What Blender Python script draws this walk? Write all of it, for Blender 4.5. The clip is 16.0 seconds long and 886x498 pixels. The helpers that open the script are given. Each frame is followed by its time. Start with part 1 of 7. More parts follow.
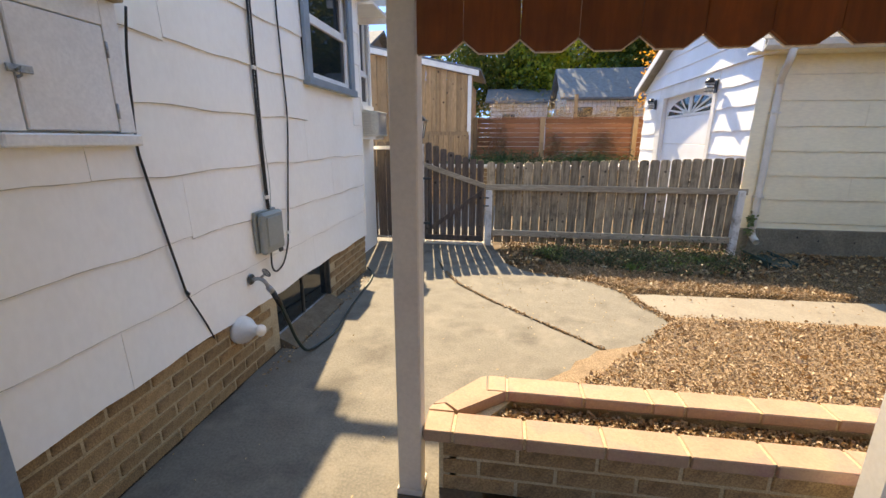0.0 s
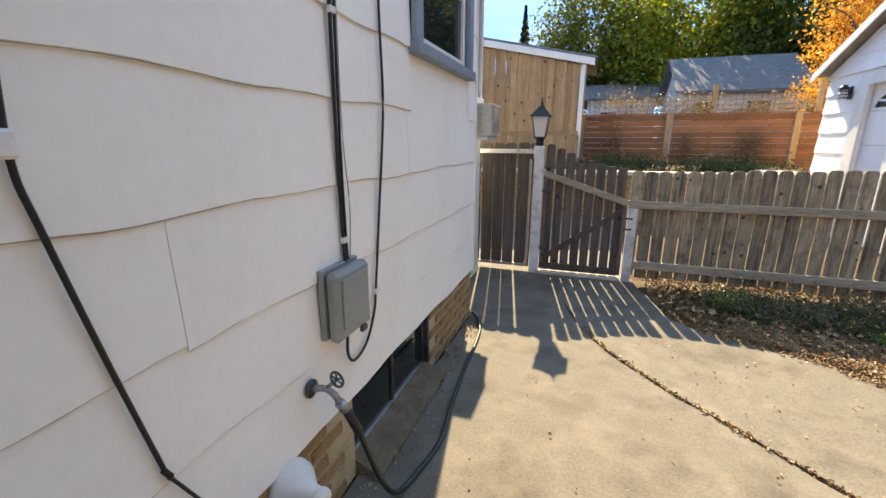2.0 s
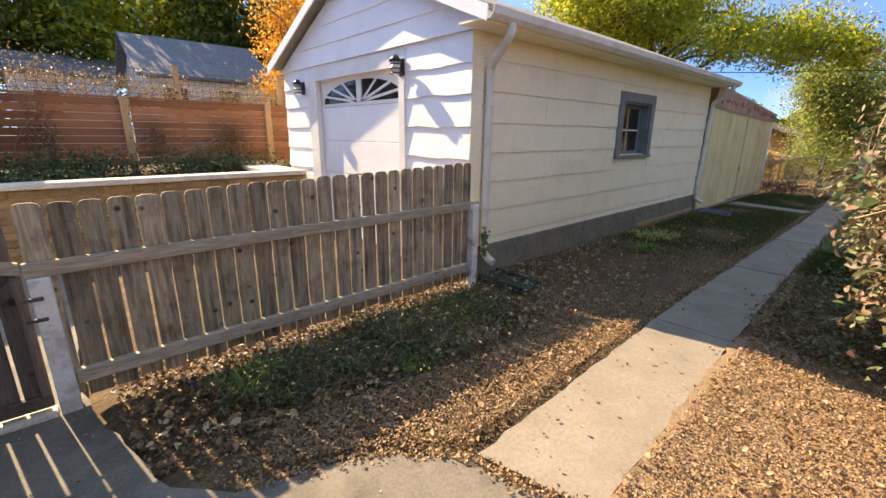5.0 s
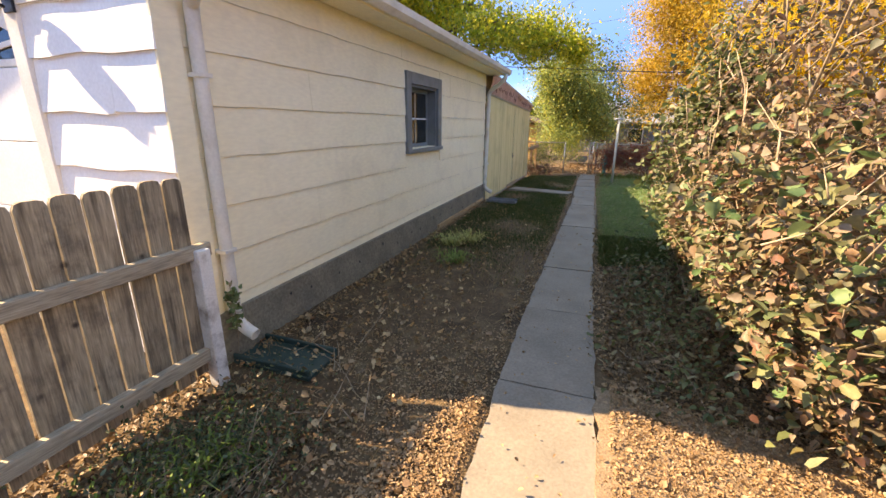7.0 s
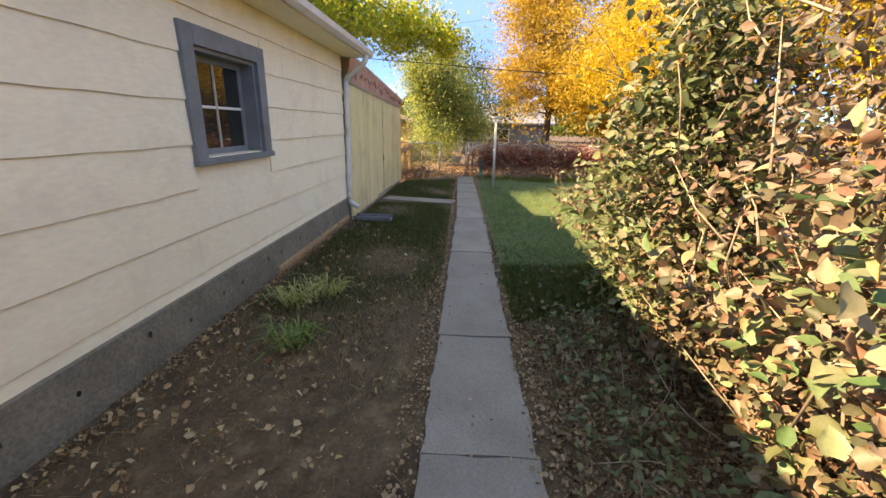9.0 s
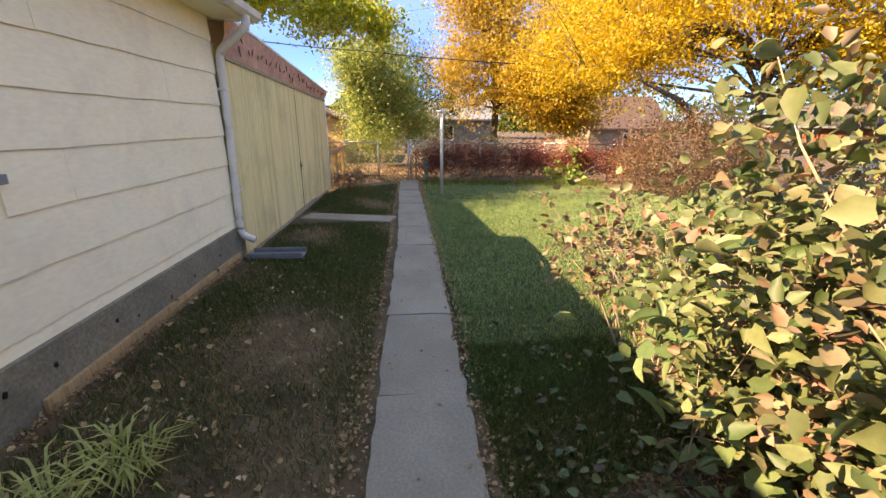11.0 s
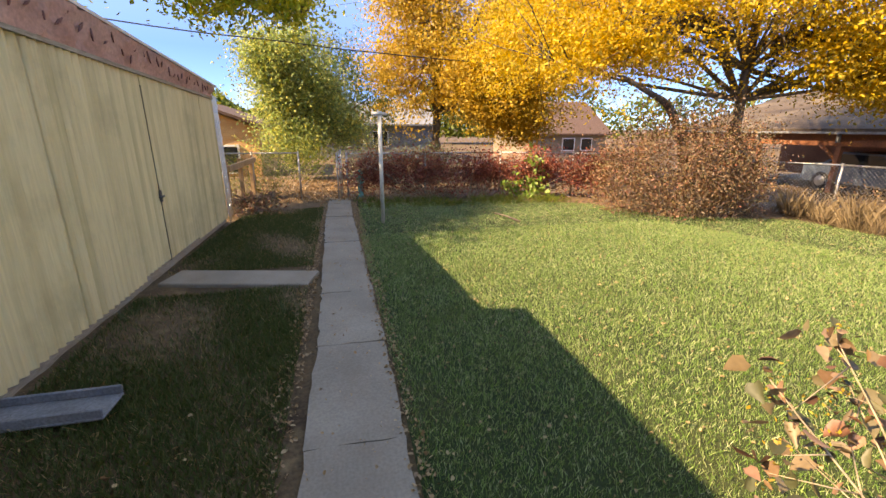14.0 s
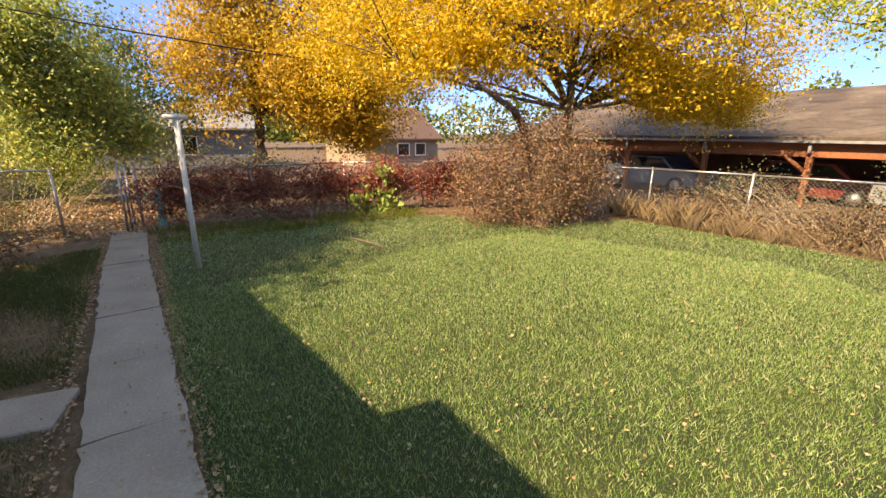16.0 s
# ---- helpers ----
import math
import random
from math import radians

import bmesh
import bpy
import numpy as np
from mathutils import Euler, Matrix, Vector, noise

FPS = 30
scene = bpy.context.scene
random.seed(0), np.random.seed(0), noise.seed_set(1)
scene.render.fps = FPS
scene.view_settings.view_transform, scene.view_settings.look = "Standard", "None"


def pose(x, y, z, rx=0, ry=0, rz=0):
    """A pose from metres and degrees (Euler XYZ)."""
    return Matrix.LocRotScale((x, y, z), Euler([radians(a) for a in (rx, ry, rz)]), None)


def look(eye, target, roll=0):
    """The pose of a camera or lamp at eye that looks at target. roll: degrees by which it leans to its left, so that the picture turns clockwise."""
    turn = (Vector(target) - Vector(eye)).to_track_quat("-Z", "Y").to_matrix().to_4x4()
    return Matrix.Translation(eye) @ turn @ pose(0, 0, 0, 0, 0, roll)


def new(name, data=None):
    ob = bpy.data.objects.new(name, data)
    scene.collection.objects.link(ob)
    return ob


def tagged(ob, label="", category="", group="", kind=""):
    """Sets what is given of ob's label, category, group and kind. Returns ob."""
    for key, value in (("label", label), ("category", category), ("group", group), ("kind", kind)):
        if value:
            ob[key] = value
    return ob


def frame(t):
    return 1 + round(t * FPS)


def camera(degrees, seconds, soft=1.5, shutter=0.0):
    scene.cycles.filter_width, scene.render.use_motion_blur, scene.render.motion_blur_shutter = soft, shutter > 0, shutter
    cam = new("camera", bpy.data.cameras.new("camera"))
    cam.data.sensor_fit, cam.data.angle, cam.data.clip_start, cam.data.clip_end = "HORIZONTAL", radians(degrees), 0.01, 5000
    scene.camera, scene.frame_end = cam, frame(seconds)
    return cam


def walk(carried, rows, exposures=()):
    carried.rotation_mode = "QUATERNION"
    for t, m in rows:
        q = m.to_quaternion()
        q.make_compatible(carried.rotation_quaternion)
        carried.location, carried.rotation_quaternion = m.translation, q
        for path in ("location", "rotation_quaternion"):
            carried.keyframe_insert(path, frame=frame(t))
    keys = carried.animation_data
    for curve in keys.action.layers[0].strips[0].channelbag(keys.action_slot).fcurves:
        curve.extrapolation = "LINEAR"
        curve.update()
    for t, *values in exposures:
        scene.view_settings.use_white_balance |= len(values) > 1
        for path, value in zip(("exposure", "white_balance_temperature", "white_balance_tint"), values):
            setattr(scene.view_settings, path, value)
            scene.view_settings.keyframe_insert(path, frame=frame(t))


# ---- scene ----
cam = camera(93.4, 16.0)
PATH = [
    (0, (1.647, 0.643, 1.554), (1.365, 2.558, 1.049), 0.2),
    (0.5, (1.454, 0.89, 1.542), (0.963, 2.762, 1.038), 0.5),
    (1, (1.243, 1.216, 1.545), (0.599, 3.042, 1.043), 0.2),
    (1.5, (1.084, 1.558, 1.561), (0.395, 3.365, 1.052), 0.4),
    (2, (0.927, 1.902, 1.555), (0.296, 3.733, 1.053), 0.1),
    (2.5, (0.89, 2.2, 1.546), (0.425, 4.081, 1.05), 0.0),
    (3, (0.965, 2.577, 1.574), (0.818, 4.506, 1.066), 0.2),
    (3.5, (1.003, 2.934, 1.673), (1.244, 4.84, 1.117), 0.7),
    (4, (1.112, 3.282, 1.607), (1.797, 5.086, 1.084), 0.7),
    (4.5, (1.337, 3.542, 1.621), (2.349, 5.186, 1.096), 0.4),
    (5, (1.613, 3.796, 1.629), (2.906, 5.224, 1.094), 0.7),
    (5.2, (1.734, 3.924, 1.627), (3.113, 5.272, 1.095), 0.3),
    (7.3, (3.337, 4.696, 1.644), (5.172, 5.245, 1.071), 0.7),
    (7.5, (3.542, 4.726, 1.619), (5.398, 5.208, 1.049), 0.8),
    (8, (4.057, 4.792, 1.625), (5.947, 5.115, 1.058), 0.8),
    (8.5, (4.512, 4.881, 1.621), (6.418, 5.089, 1.052), 0.9),
    (9, (5.009, 4.948, 1.598), (6.924, 5.047, 1.029), 1.0),
    (9.2, (5.196, 4.984, 1.615), (7.113, 5.034, 1.046), 1.2),
    (11.3, (7.362, 4.883, 1.566), (9.269, 4.715, 0.987), 0.2),
    (11.5, (7.562, 4.877, 1.56), (9.467, 4.692, 0.982), 0.2),
    (12, (8.084, 4.854, 1.55), (9.986, 4.627, 0.974), 0.2),
    (12.5, (8.453, 4.827, 1.555), (10.351, 4.563, 0.982), 0.3),
    (13, (8.885, 4.833, 1.587), (10.778, 4.526, 1.018), 0.2),
    (13.5, (9.21, 4.832, 1.59), (11.095, 4.474, 1.024), 0.2),
    (14, (9.577, 4.819, 1.588), (11.447, 4.378, 1.032), 0.2),
    (14.5, (9.943, 4.784, 1.61), (11.791, 4.253, 1.057), 0.2),
    (15, (10.307, 4.675, 1.616), (12.109, 4.001, 1.067), 0.2),
    (15.5, (10.615, 4.661, 1.676), (12.333, 3.796, 1.127), 0.3),
    (16, (10.974, 4.61, 1.66), (12.54, 3.486, 1.124), 0.4),
]
EXPOSURES = [(0, 2.5, 9700, 9), (2.0, 2.5, 9900, 7), (3.0, 2.5, 9900, 8), (4.0, 2.4, 10100, 12), (5.0, 2.4, 10400, 15), (7.5, 2.85, 11500, 18), (9.0, 2.95, 11600, 19),
             (11.5, 2.9, 11900, 20), (14.0, 2.75, 12000, 20), (16.0, 2.55, 11900, 19)]
walk(cam, [(t, look(eye, target, roll)) for t, eye, target, roll in PATH], EXPOSURES)

# ---- world, sun ----
SUN_WAY = Vector((0.45, -2.4, -2.01)).normalized()
world = bpy.data.worlds.new("world")
scene.world = world
world.use_nodes = True
wn, wl = world.node_tree.nodes, world.node_tree.links
wn.clear()
sky = wn.new("ShaderNodeTexSky")
sky.sky_type, sky.sun_disc = "NISHITA", False
sky.sun_elevation, sky.sun_rotation = radians(39.5), radians(-10.6)
sky.altitude, sky.dust_density, sky.ozone_density = 2400, 0.15, 2.5
wco = wn.new("ShaderNodeTexCoord")
wmap = wn.new("ShaderNodeMapping")
wmap.inputs["Scale"].default_value = (2.0, 2.0, 9.0)
wnoise = wn.new("ShaderNodeTexNoise")
wnoise.inputs["Scale"].default_value, wnoise.inputs["Detail"].default_value = 1.6, 6.0
wramp = wn.new("ShaderNodeValToRGB")
wramp.color_ramp.elements[0].position, wramp.color_ramp.elements[1].position = 0.6, 0.8
wramp.color_ramp.elements[1].color = (0.75, 0.75, 0.75, 1)
wmix = wn.new("ShaderNodeMix")
wmix.data_type = "RGBA"
wmix.inputs["B"].default_value = (1.3, 1.34, 1.42, 1)
wbg = wn.new("ShaderNodeBackground")
wbg.inputs["Strength"].default_value = 0.15
wout = wn.new("ShaderNodeOutputWorld")
wl.new(wco.outputs["Generated"], wmap.inputs["Vector"])
wl.new(wmap.outputs["Vector"], wnoise.inputs["Vector"])
wl.new(wnoise.outputs["Fac"], wramp.inputs["Fac"])
wl.new(wramp.outputs["Color"], wmix.inputs["Factor"])
wtint = wn.new("ShaderNodeMix")
wtint.data_type, wtint.blend_type = "RGBA", "MULTIPLY"
wtint.inputs["Factor"].default_value = 1.0
wsep = wn.new("ShaderNodeSeparateXYZ")
wup = wn.new("ShaderNodeMapRange")
wup.inputs["From Min"].default_value, wup.inputs["From Max"].default_value = 0.15, 0.8
wblue = wn.new("ShaderNodeMix")
wblue.data_type = "RGBA"
wblue.inputs["A"].default_value = (0.10, 0.20, 0.42, 1)
wblue.inputs["B"].default_value = (0.84, 0.93, 0.97, 1)
wl.new(wco.outputs["Generated"], wsep.inputs["Vector"])
wl.new(wsep.outputs["Z"], wup.inputs["Value"])
wl.new(wup.outputs["Result"], wblue.inputs["Factor"])
wl.new(wblue.outputs["Result"], wtint.inputs["B"])
wl.new(sky.outputs["Color"], wtint.inputs["A"])
wl.new(wtint.outputs["Result"], wmix.inputs["A"])
wl.new(wmix.outputs["Result"], wbg.inputs["Color"])
wl.new(wbg.outputs["Background"], wout.inputs["Surface"])
sun = new("sun", bpy.data.lights.new("sun", "SUN"))
sun.data.energy, sun.data.angle, sun.data.color = 2.35, radians(0.55), (1.0, 0.93, 0.82)
sun.matrix_world = look(-SUN_WAY * 30, (0, 0, 0))


# ---- materials ----
def mat(name, cols, scale=3.0, fine=60.0, rough=0.8, bump=0.3, dist=0.004, rnd=0.0, island=False, stretch=(1, 1, 1),
        metal=0.0, dirt=None, dirt_scale=1.2, dirt_amount=0.5, fine_amount=0.25, trans=0.0, knots=0.0):
    """Two or more colours mixed by noise, with finer grain over it, stains and relief."""
    m = bpy.data.materials.new(name)
    m.use_nodes = True
    n, l = m.node_tree.nodes, m.node_tree.links
    b = n["Principled BSDF"]
    b.inputs["Roughness"].default_value, b.inputs["Metallic"].default_value = rough, metal
    co = n.new("ShaderNodeTexCoord")
    mp = n.new("ShaderNodeMapping")
    mp.inputs["Scale"].default_value = stretch
    l.new(co.outputs["Object"], mp.inputs["Vector"])
    big = n.new("ShaderNodeTexNoise")
    big.inputs["Scale"].default_value, big.inputs["Detail"].default_value = scale, 5.0
    small = n.new("ShaderNodeTexNoise")
    small.inputs["Scale"].default_value, small.inputs["Detail"].default_value = fine, 4.0
    l.new(mp.outputs["Vector"], big.inputs["Vector"])
    l.new(mp.outputs["Vector"], small.inputs["Vector"])
    ramp = n.new("ShaderNodeValToRGB")
    els = ramp.color_ramp.elements
    lo, hi = (0.02, 0.98) if island else (0.32, 0.68)
    while len(els) < len(cols):
        els.new(0.5)
    for k, c in enumerate(cols):
        els[k].position = lo + (hi - lo) * k / max(1, len(cols) - 1)
        els[k].color = (*c, 1)
    if island:
        geo = n.new("ShaderNodeNewGeometry")
        l.new(geo.outputs["Random Per Island"], ramp.inputs["Fac"])
    else:
        l.new(big.outputs["Fac"], ramp.inputs["Fac"])
    last = ramp.outputs["Color"]
    if rnd:
        info = n.new("ShaderNodeObjectInfo")
        rr = n.new("ShaderNodeMapRange")
        rr.inputs["To Min"].default_value, rr.inputs["To Max"].default_value = 1 - rnd, 1 + rnd
        l.new(info.outputs["Random"], rr.inputs["Value"])
        hs = n.new("ShaderNodeHueSaturation")
        l.new(rr.outputs["Result"], hs.inputs["Value"])
        l.new(last, hs.inputs["Color"])
        last = hs.outputs["Color"]
    fr = n.new("ShaderNodeMapRange")
    fr.inputs["From Min"].default_value, fr.inputs["From Max"].default_value = 0.3, 0.7
    fr.inputs["To Min"].default_value, fr.inputs["To Max"].default_value = 1 - fine_amount, 1 + fine_amount
    l.new(small.outputs["Fac"], fr.inputs["Value"])
    mul = n.new("ShaderNodeHueSaturation")
    l.new(fr.outputs["Result"], mul.inputs["Value"])
    l.new(last, mul.inputs["Color"])
    last = mul.outputs["Color"]
    if dirt:
        dn = n.new("ShaderNodeTexNoise")
        dn.inputs["Scale"].default_value, dn.inputs["Detail"].default_value = dirt_scale, 8.0
        dn.inputs["Roughness"].default_value = 0.65
        l.new(co.outputs["Object"], dn.inputs["Vector"])
        dr = n.new("ShaderNodeMapRange")
        dr.inputs["From Min"].default_value, dr.inputs["From Max"].default_value = 0.5, 0.75
        dr.inputs["To Max"].default_value = dirt_amount
        l.new(dn.outputs["Fac"], dr.inputs["Value"])
        mx = n.new("ShaderNodeMix")
        mx.data_type = "RGBA"
        mx.inputs["B"].default_value = (*dirt, 1)
        l.new(dr.outputs["Result"], mx.inputs["Factor"])
        l.new(last, mx.inputs["A"])
        last = mx.outputs["Result"]
    if knots:
        vo = n.new("ShaderNodeTexVoronoi")
        vo.inputs["Scale"].default_value = knots
        kr = n.new("ShaderNodeMapRange")
        kr.inputs["From Min"].default_value, kr.inputs["From Max"].default_value = 0.07, 0.15
        kr.inputs["To Min"].default_value, kr.inputs["To Max"].default_value = 0.9, 0.0
        km = n.new("ShaderNodeMix")
        km.data_type = "RGBA"
        km.inputs["B"].default_value = (0.035, 0.022, 0.015, 1)
        l.new(co.outputs["Object"], vo.inputs["Vector"])
        l.new(vo.outputs["Distance"], kr.inputs["Value"])
        l.new(kr.outputs["Result"], km.inputs["Factor"])
        l.new(last, km.inputs["A"])
        last = km.outputs["Result"]
    l.new(last, b.inputs["Base Color"])
    if bump:
        bp = n.new("ShaderNodeBump")
        bp.inputs["Strength"].default_value, bp.inputs["Distance"].default_value = bump, dist
        l.new(small.outputs["Fac"], bp.inputs["Height"])
        l.new(bp.outputs["Normal"], b.inputs["Normal"])
    if trans:
        tr = n.new("ShaderNodeBsdfTranslucent")
        ms = n.new("ShaderNodeMixShader")
        ms.inputs["Fac"].default_value = trans
        l.new(last, tr.inputs["Color"])
        l.new(b.outputs["BSDF"], ms.inputs[1])
        l.new(tr.outputs["BSDF"], ms.inputs[2])
        l.new(ms.outputs["Shader"], n["Material Output"].inputs["Surface"])
    return m


def plain(name, col, rough=0.5, metal=0.0, emit=0.0, trans=0.0):
    m = bpy.data.materials.new(name)
    m.use_nodes = True
    b = m.node_tree.nodes["Principled BSDF"]
    b.inputs["Base Color"].default_value = (*col, 1)
    b.inputs["Roughness"].default_value, b.inputs["Metallic"].default_value = rough, metal
    b.inputs["Transmission Weight"].default_value = trans
    return m


M_WHITE = mat("white_siding_paint", [(0.895, 0.880, 0.815), (0.935, 0.920, 0.865)], 1.2, 40, 0.6, 0.12, 0.002, dirt=(0.66, 0.61, 0.53), dirt_scale=2.5, dirt_amount=0.2, fine_amount=0.02, stretch=(1, 1, 0.5))
M_CREAM = mat("cream_siding_paint", [(0.896, 0.806, 0.570), (0.958, 0.869, 0.642)], 1.0, 45, 0.6, 0.3, 0.003, dirt=(0.5, 0.44, 0.32), dirt_scale=2.0, dirt_amount=0.3, fine_amount=0.05, stretch=(0.3, 1, 1))
M_GWHITE = mat("garage_white_paint", [(0.819, 0.830, 0.840), (0.903, 0.913, 0.924)], 2.0, 50, 0.6, 0.25, 0.003, fine_amount=0.05)
M_TRIMW = mat("white_trim_paint", [(0.72, 0.71, 0.68), (0.82, 0.81, 0.78)], 4, 70, 0.5, 0.25, 0.002, fine_amount=0.06)
M_PEEL = mat("peeling_white_post_paint", [(0.80, 0.79, 0.76), (0.72, 0.71, 0.68)], 6, 90, 0.7, 0.5, 0.003, dirt=(0.22, 0.18, 0.14), dirt_scale=7, dirt_amount=0.9, fine_amount=0.1)
M_POST = mat("beige_porch_post_paint", [(0.56, 0.50, 0.42), (0.62, 0.56, 0.47)], 3, 60, 0.55, 0.25, 0.003, fine_amount=0.05)
M_BLUE = mat("blue_grey_trim_paint", [(0.17, 0.23, 0.28), (0.22, 0.29, 0.35)], 5, 60, 0.5, 0.25, 0.002, fine_amount=0.08)
M_BRICK = mat("tan_wall_brick", [(0.22, 0.13, 0.06), (0.36, 0.23, 0.11), (0.28, 0.175, 0.08)], 14, 130, 0.9, 0.9, 0.006, rnd=0.22, fine_amount=0.35)
M_MORTAR = mat("mortar", [(0.414, 0.317, 0.187), (0.504, 0.396, 0.246)], 6, 120, 0.95, 0.7, 0.004)
M_CAP = mat("buff_cap_brick", [(0.338, 0.212, 0.142), (0.382, 0.253, 0.167), (0.348, 0.193, 0.160)], 4, 90, 0.85, 0.4, 0.003, rnd=0.1, fine_amount=0.1)
M_CONC = mat("patio_concrete", [(0.100, 0.087, 0.070), (0.164, 0.147, 0.120), (0.132, 0.117, 0.095)], 2.2, 70, 0.9, 0.5, 0.004, dirt=(0.27, 0.235, 0.19), dirt_scale=3.2, dirt_amount=0.6, fine_amount=0.2)
M_WALK = mat("walk_concrete", [(0.200, 0.172, 0.137), (0.270, 0.234, 0.187)], 2.0, 60, 0.9, 0.5, 0.004, dirt=(0.20, 0.15, 0.11), dirt_scale=2.4, dirt_amount=0.5, rnd=0.06, fine_amount=0.14)
M_FOUND = mat("grey_foundation_concrete", [(0.178, 0.162, 0.121), (0.247, 0.224, 0.165)], 2.5, 50, 0.9, 0.7, 0.006, dirt=(0.12, 0.11, 0.09), dirt_scale=4, dirt_amount=0.6)
M_TERRCAP = mat("pale_cap_concrete", [(0.55, 0.50, 0.42), (0.68, 0.63, 0.54)], 5, 70, 0.9, 0.5, 0.004, dirt=(0.3, 0.25, 0.2), dirt_scale=4, dirt_amount=0.4)
M_PICKET = mat("weathered_fence_wood", [(0.150, 0.116, 0.078), (0.400, 0.322, 0.222), (0.265, 0.211, 0.143)], 6, 45, 0.9, 0.8, 0.004, rnd=0.3, stretch=(3, 3, 0.22), dirt=(0.055, 0.042, 0.035), dirt_scale=5, dirt_amount=0.85, fine_amount=0.3, knots=6.5)
M_PICKDARK = mat("dark_weathered_fence_wood", [(0.088, 0.068, 0.057), (0.158, 0.121, 0.099)], 5, 45, 0.9, 0.8, 0.004, rnd=0.25, stretch=(3, 3, 0.22), fine_amount=0.3, knots=5.5)
M_RAIL = mat("grey_rail_wood", [(0.333, 0.276, 0.200), (0.458, 0.389, 0.290)], 5, 45, 0.9, 0.7, 0.004, rnd=0.1, stretch=(0.25, 3, 3), fine_amount=0.3)
M_TAN = mat("tan_board_wood", [(0.306, 0.185, 0.091), (0.425, 0.269, 0.140), (0.357, 0.231, 0.126)], 3, 30, 0.85, 0.5, 0.004, rnd=0.2, stretch=(3, 3, 0.2), dirt=(0.2, 0.14, 0.09), dirt_scale=1.5, dirt_amount=0.6, fine_amount=0.25, knots=4.0)
M_RED = mat("red_brown_plank_wood", [(0.26, 0.10, 0.045), (0.38, 0.16, 0.075)], 3, 30, 0.85, 0.5, 0.004, rnd=0.25, stretch=(0.2, 3, 3), fine_amount=0.25)
M_VAL = mat("brown_stained_valance", [(0.170, 0.056, 0.008), (0.230, 0.079, 0.013)], 3, 30, 0.55, 0.3, 0.002, rnd=0.12, stretch=(2, 2, 0.3), dirt=(0.06, 0.02, 0.006), dirt_scale=3, dirt_amount=0.6, fine_amount=0.15, trans=0.35)
# Pale tone that puts the sunlit rim of the valance into colour.
M_VALEDGE = mat("lit_valance_edge_tone", [(0.70, 0.60, 0.46), (0.76, 0.66, 0.52)], 5, 60, 0.6, 0.2)
# Upright tone streaks imitate light and shade on the corrugation; the dirt is separate.
M_YEL = mat("yellow_panel_with_ridge_shading", [(0.610, 0.479, 0.223), (0.833, 0.677, 0.358), (0.712, 0.564, 0.280)], 1.5, 30, 0.6, 0.2, 0.003, stretch=(3.5, 1, 0.12), dirt=(0.36, 0.29, 0.13), dirt_scale=1.1, dirt_amount=0.55, fine_amount=0.07)
M_PINK = mat("torn_pink_tarp", [(0.50, 0.26, 0.20), (0.62, 0.36, 0.28)], 3, 30, 0.7, 0.6, 0.01, fine_amount=0.15)
M_PINKD = mat("dark_torn_tarp", [(0.16, 0.06, 0.05), (0.26, 0.11, 0.09)], 6, 30, 0.8, 0.5)
M_SOIL = mat("dry_soil", [(0.057, 0.032, 0.016), (0.105, 0.065, 0.033), (0.076, 0.046, 0.022)], 1.3, 40, 1.0, 0.6, 0.012, dirt=(0.30, 0.21, 0.11), dirt_scale=7, dirt_amount=0.55, fine_amount=0.35)
M_TURF = mat("turf_base", [(0.009, 0.023, 0.003), (0.019, 0.037, 0.005), (0.026, 0.037, 0.008)], 1.4, 45, 1.0, 1.0, 0.02, fine_amount=0.4)
M_BARK = mat("tree_bark", [(0.070, 0.052, 0.038), (0.154, 0.126, 0.098)], 8, 40, 0.95, 0.9, 0.01, stretch=(1, 1, 0.3), fine_amount=0.3)
M_TWIG = mat("shrub_twig", [(0.230, 0.172, 0.110), (0.391, 0.310, 0.220)], 8, 60, 0.9, 0.4)
M_SHING = mat("grey_roof_shingle", [(0.13, 0.14, 0.15), (0.21, 0.22, 0.23)], 5, 35, 0.9, 0.8, 0.01, stretch=(1, 1, 3), fine_amount=0.35)
M_SHINGB = mat("brown_roof_shingle", [(0.075, 0.043, 0.033), (0.100, 0.060, 0.048)], 5, 25, 0.9, 0.8, 0.01, fine_amount=0.25)
M_ROOFG = mat("garage_roof_shingle", [(0.22, 0.20, 0.18), (0.30, 0.28, 0.25)], 4, 40, 0.9, 0.8, 0.01)
# Dark mottling is painted tree shade; the pale 'dirt' colour is sunlit patches.
M_OLDROOF = mat("carport_roof_with_painted_dapple", [(0.033, 0.023, 0.018), (0.081, 0.060, 0.044), (0.049, 0.036, 0.026)], 0.7, 14, 0.95, 0.6, 0.02, dirt=(0.24, 0.20, 0.15), dirt_scale=0.5, dirt_amount=0.6, stretch=(0.5, 1.4, 1))
M_TANH = mat("tan_stucco", [(0.218, 0.176, 0.122), (0.244, 0.202, 0.143)], 1, 30, 0.9, 0.3)
M_ORG = mat("orange_tan_boards", [(0.58, 0.32, 0.14), (0.66, 0.40, 0.19)], 1, 30, 0.8, 0.3, stretch=(1, 1, 6))
M_BEAM = mat("red_brown_beam", [(0.192, 0.068, 0.032), (0.272, 0.104, 0.048)], 2, 20, 0.8, 0.4)
M_STEEL = mat("galvanized_steel", [(0.306, 0.315, 0.315), (0.425, 0.433, 0.433)], 8, 80, 0.45, 0.2, 0.001, metal=0.8)
M_DARKSTEEL = mat("dark_steel", [(0.06, 0.065, 0.065), (0.12, 0.125, 0.12)], 8, 80, 0.5, 0.2, 0.001, metal=0.6)
M_GREYBOX = mat("grey_utility_plastic", [(0.25, 0.27, 0.25), (0.31, 0.33, 0.31)], 4, 70, 0.5, 0.15, 0.001, fine_amount=0.05)
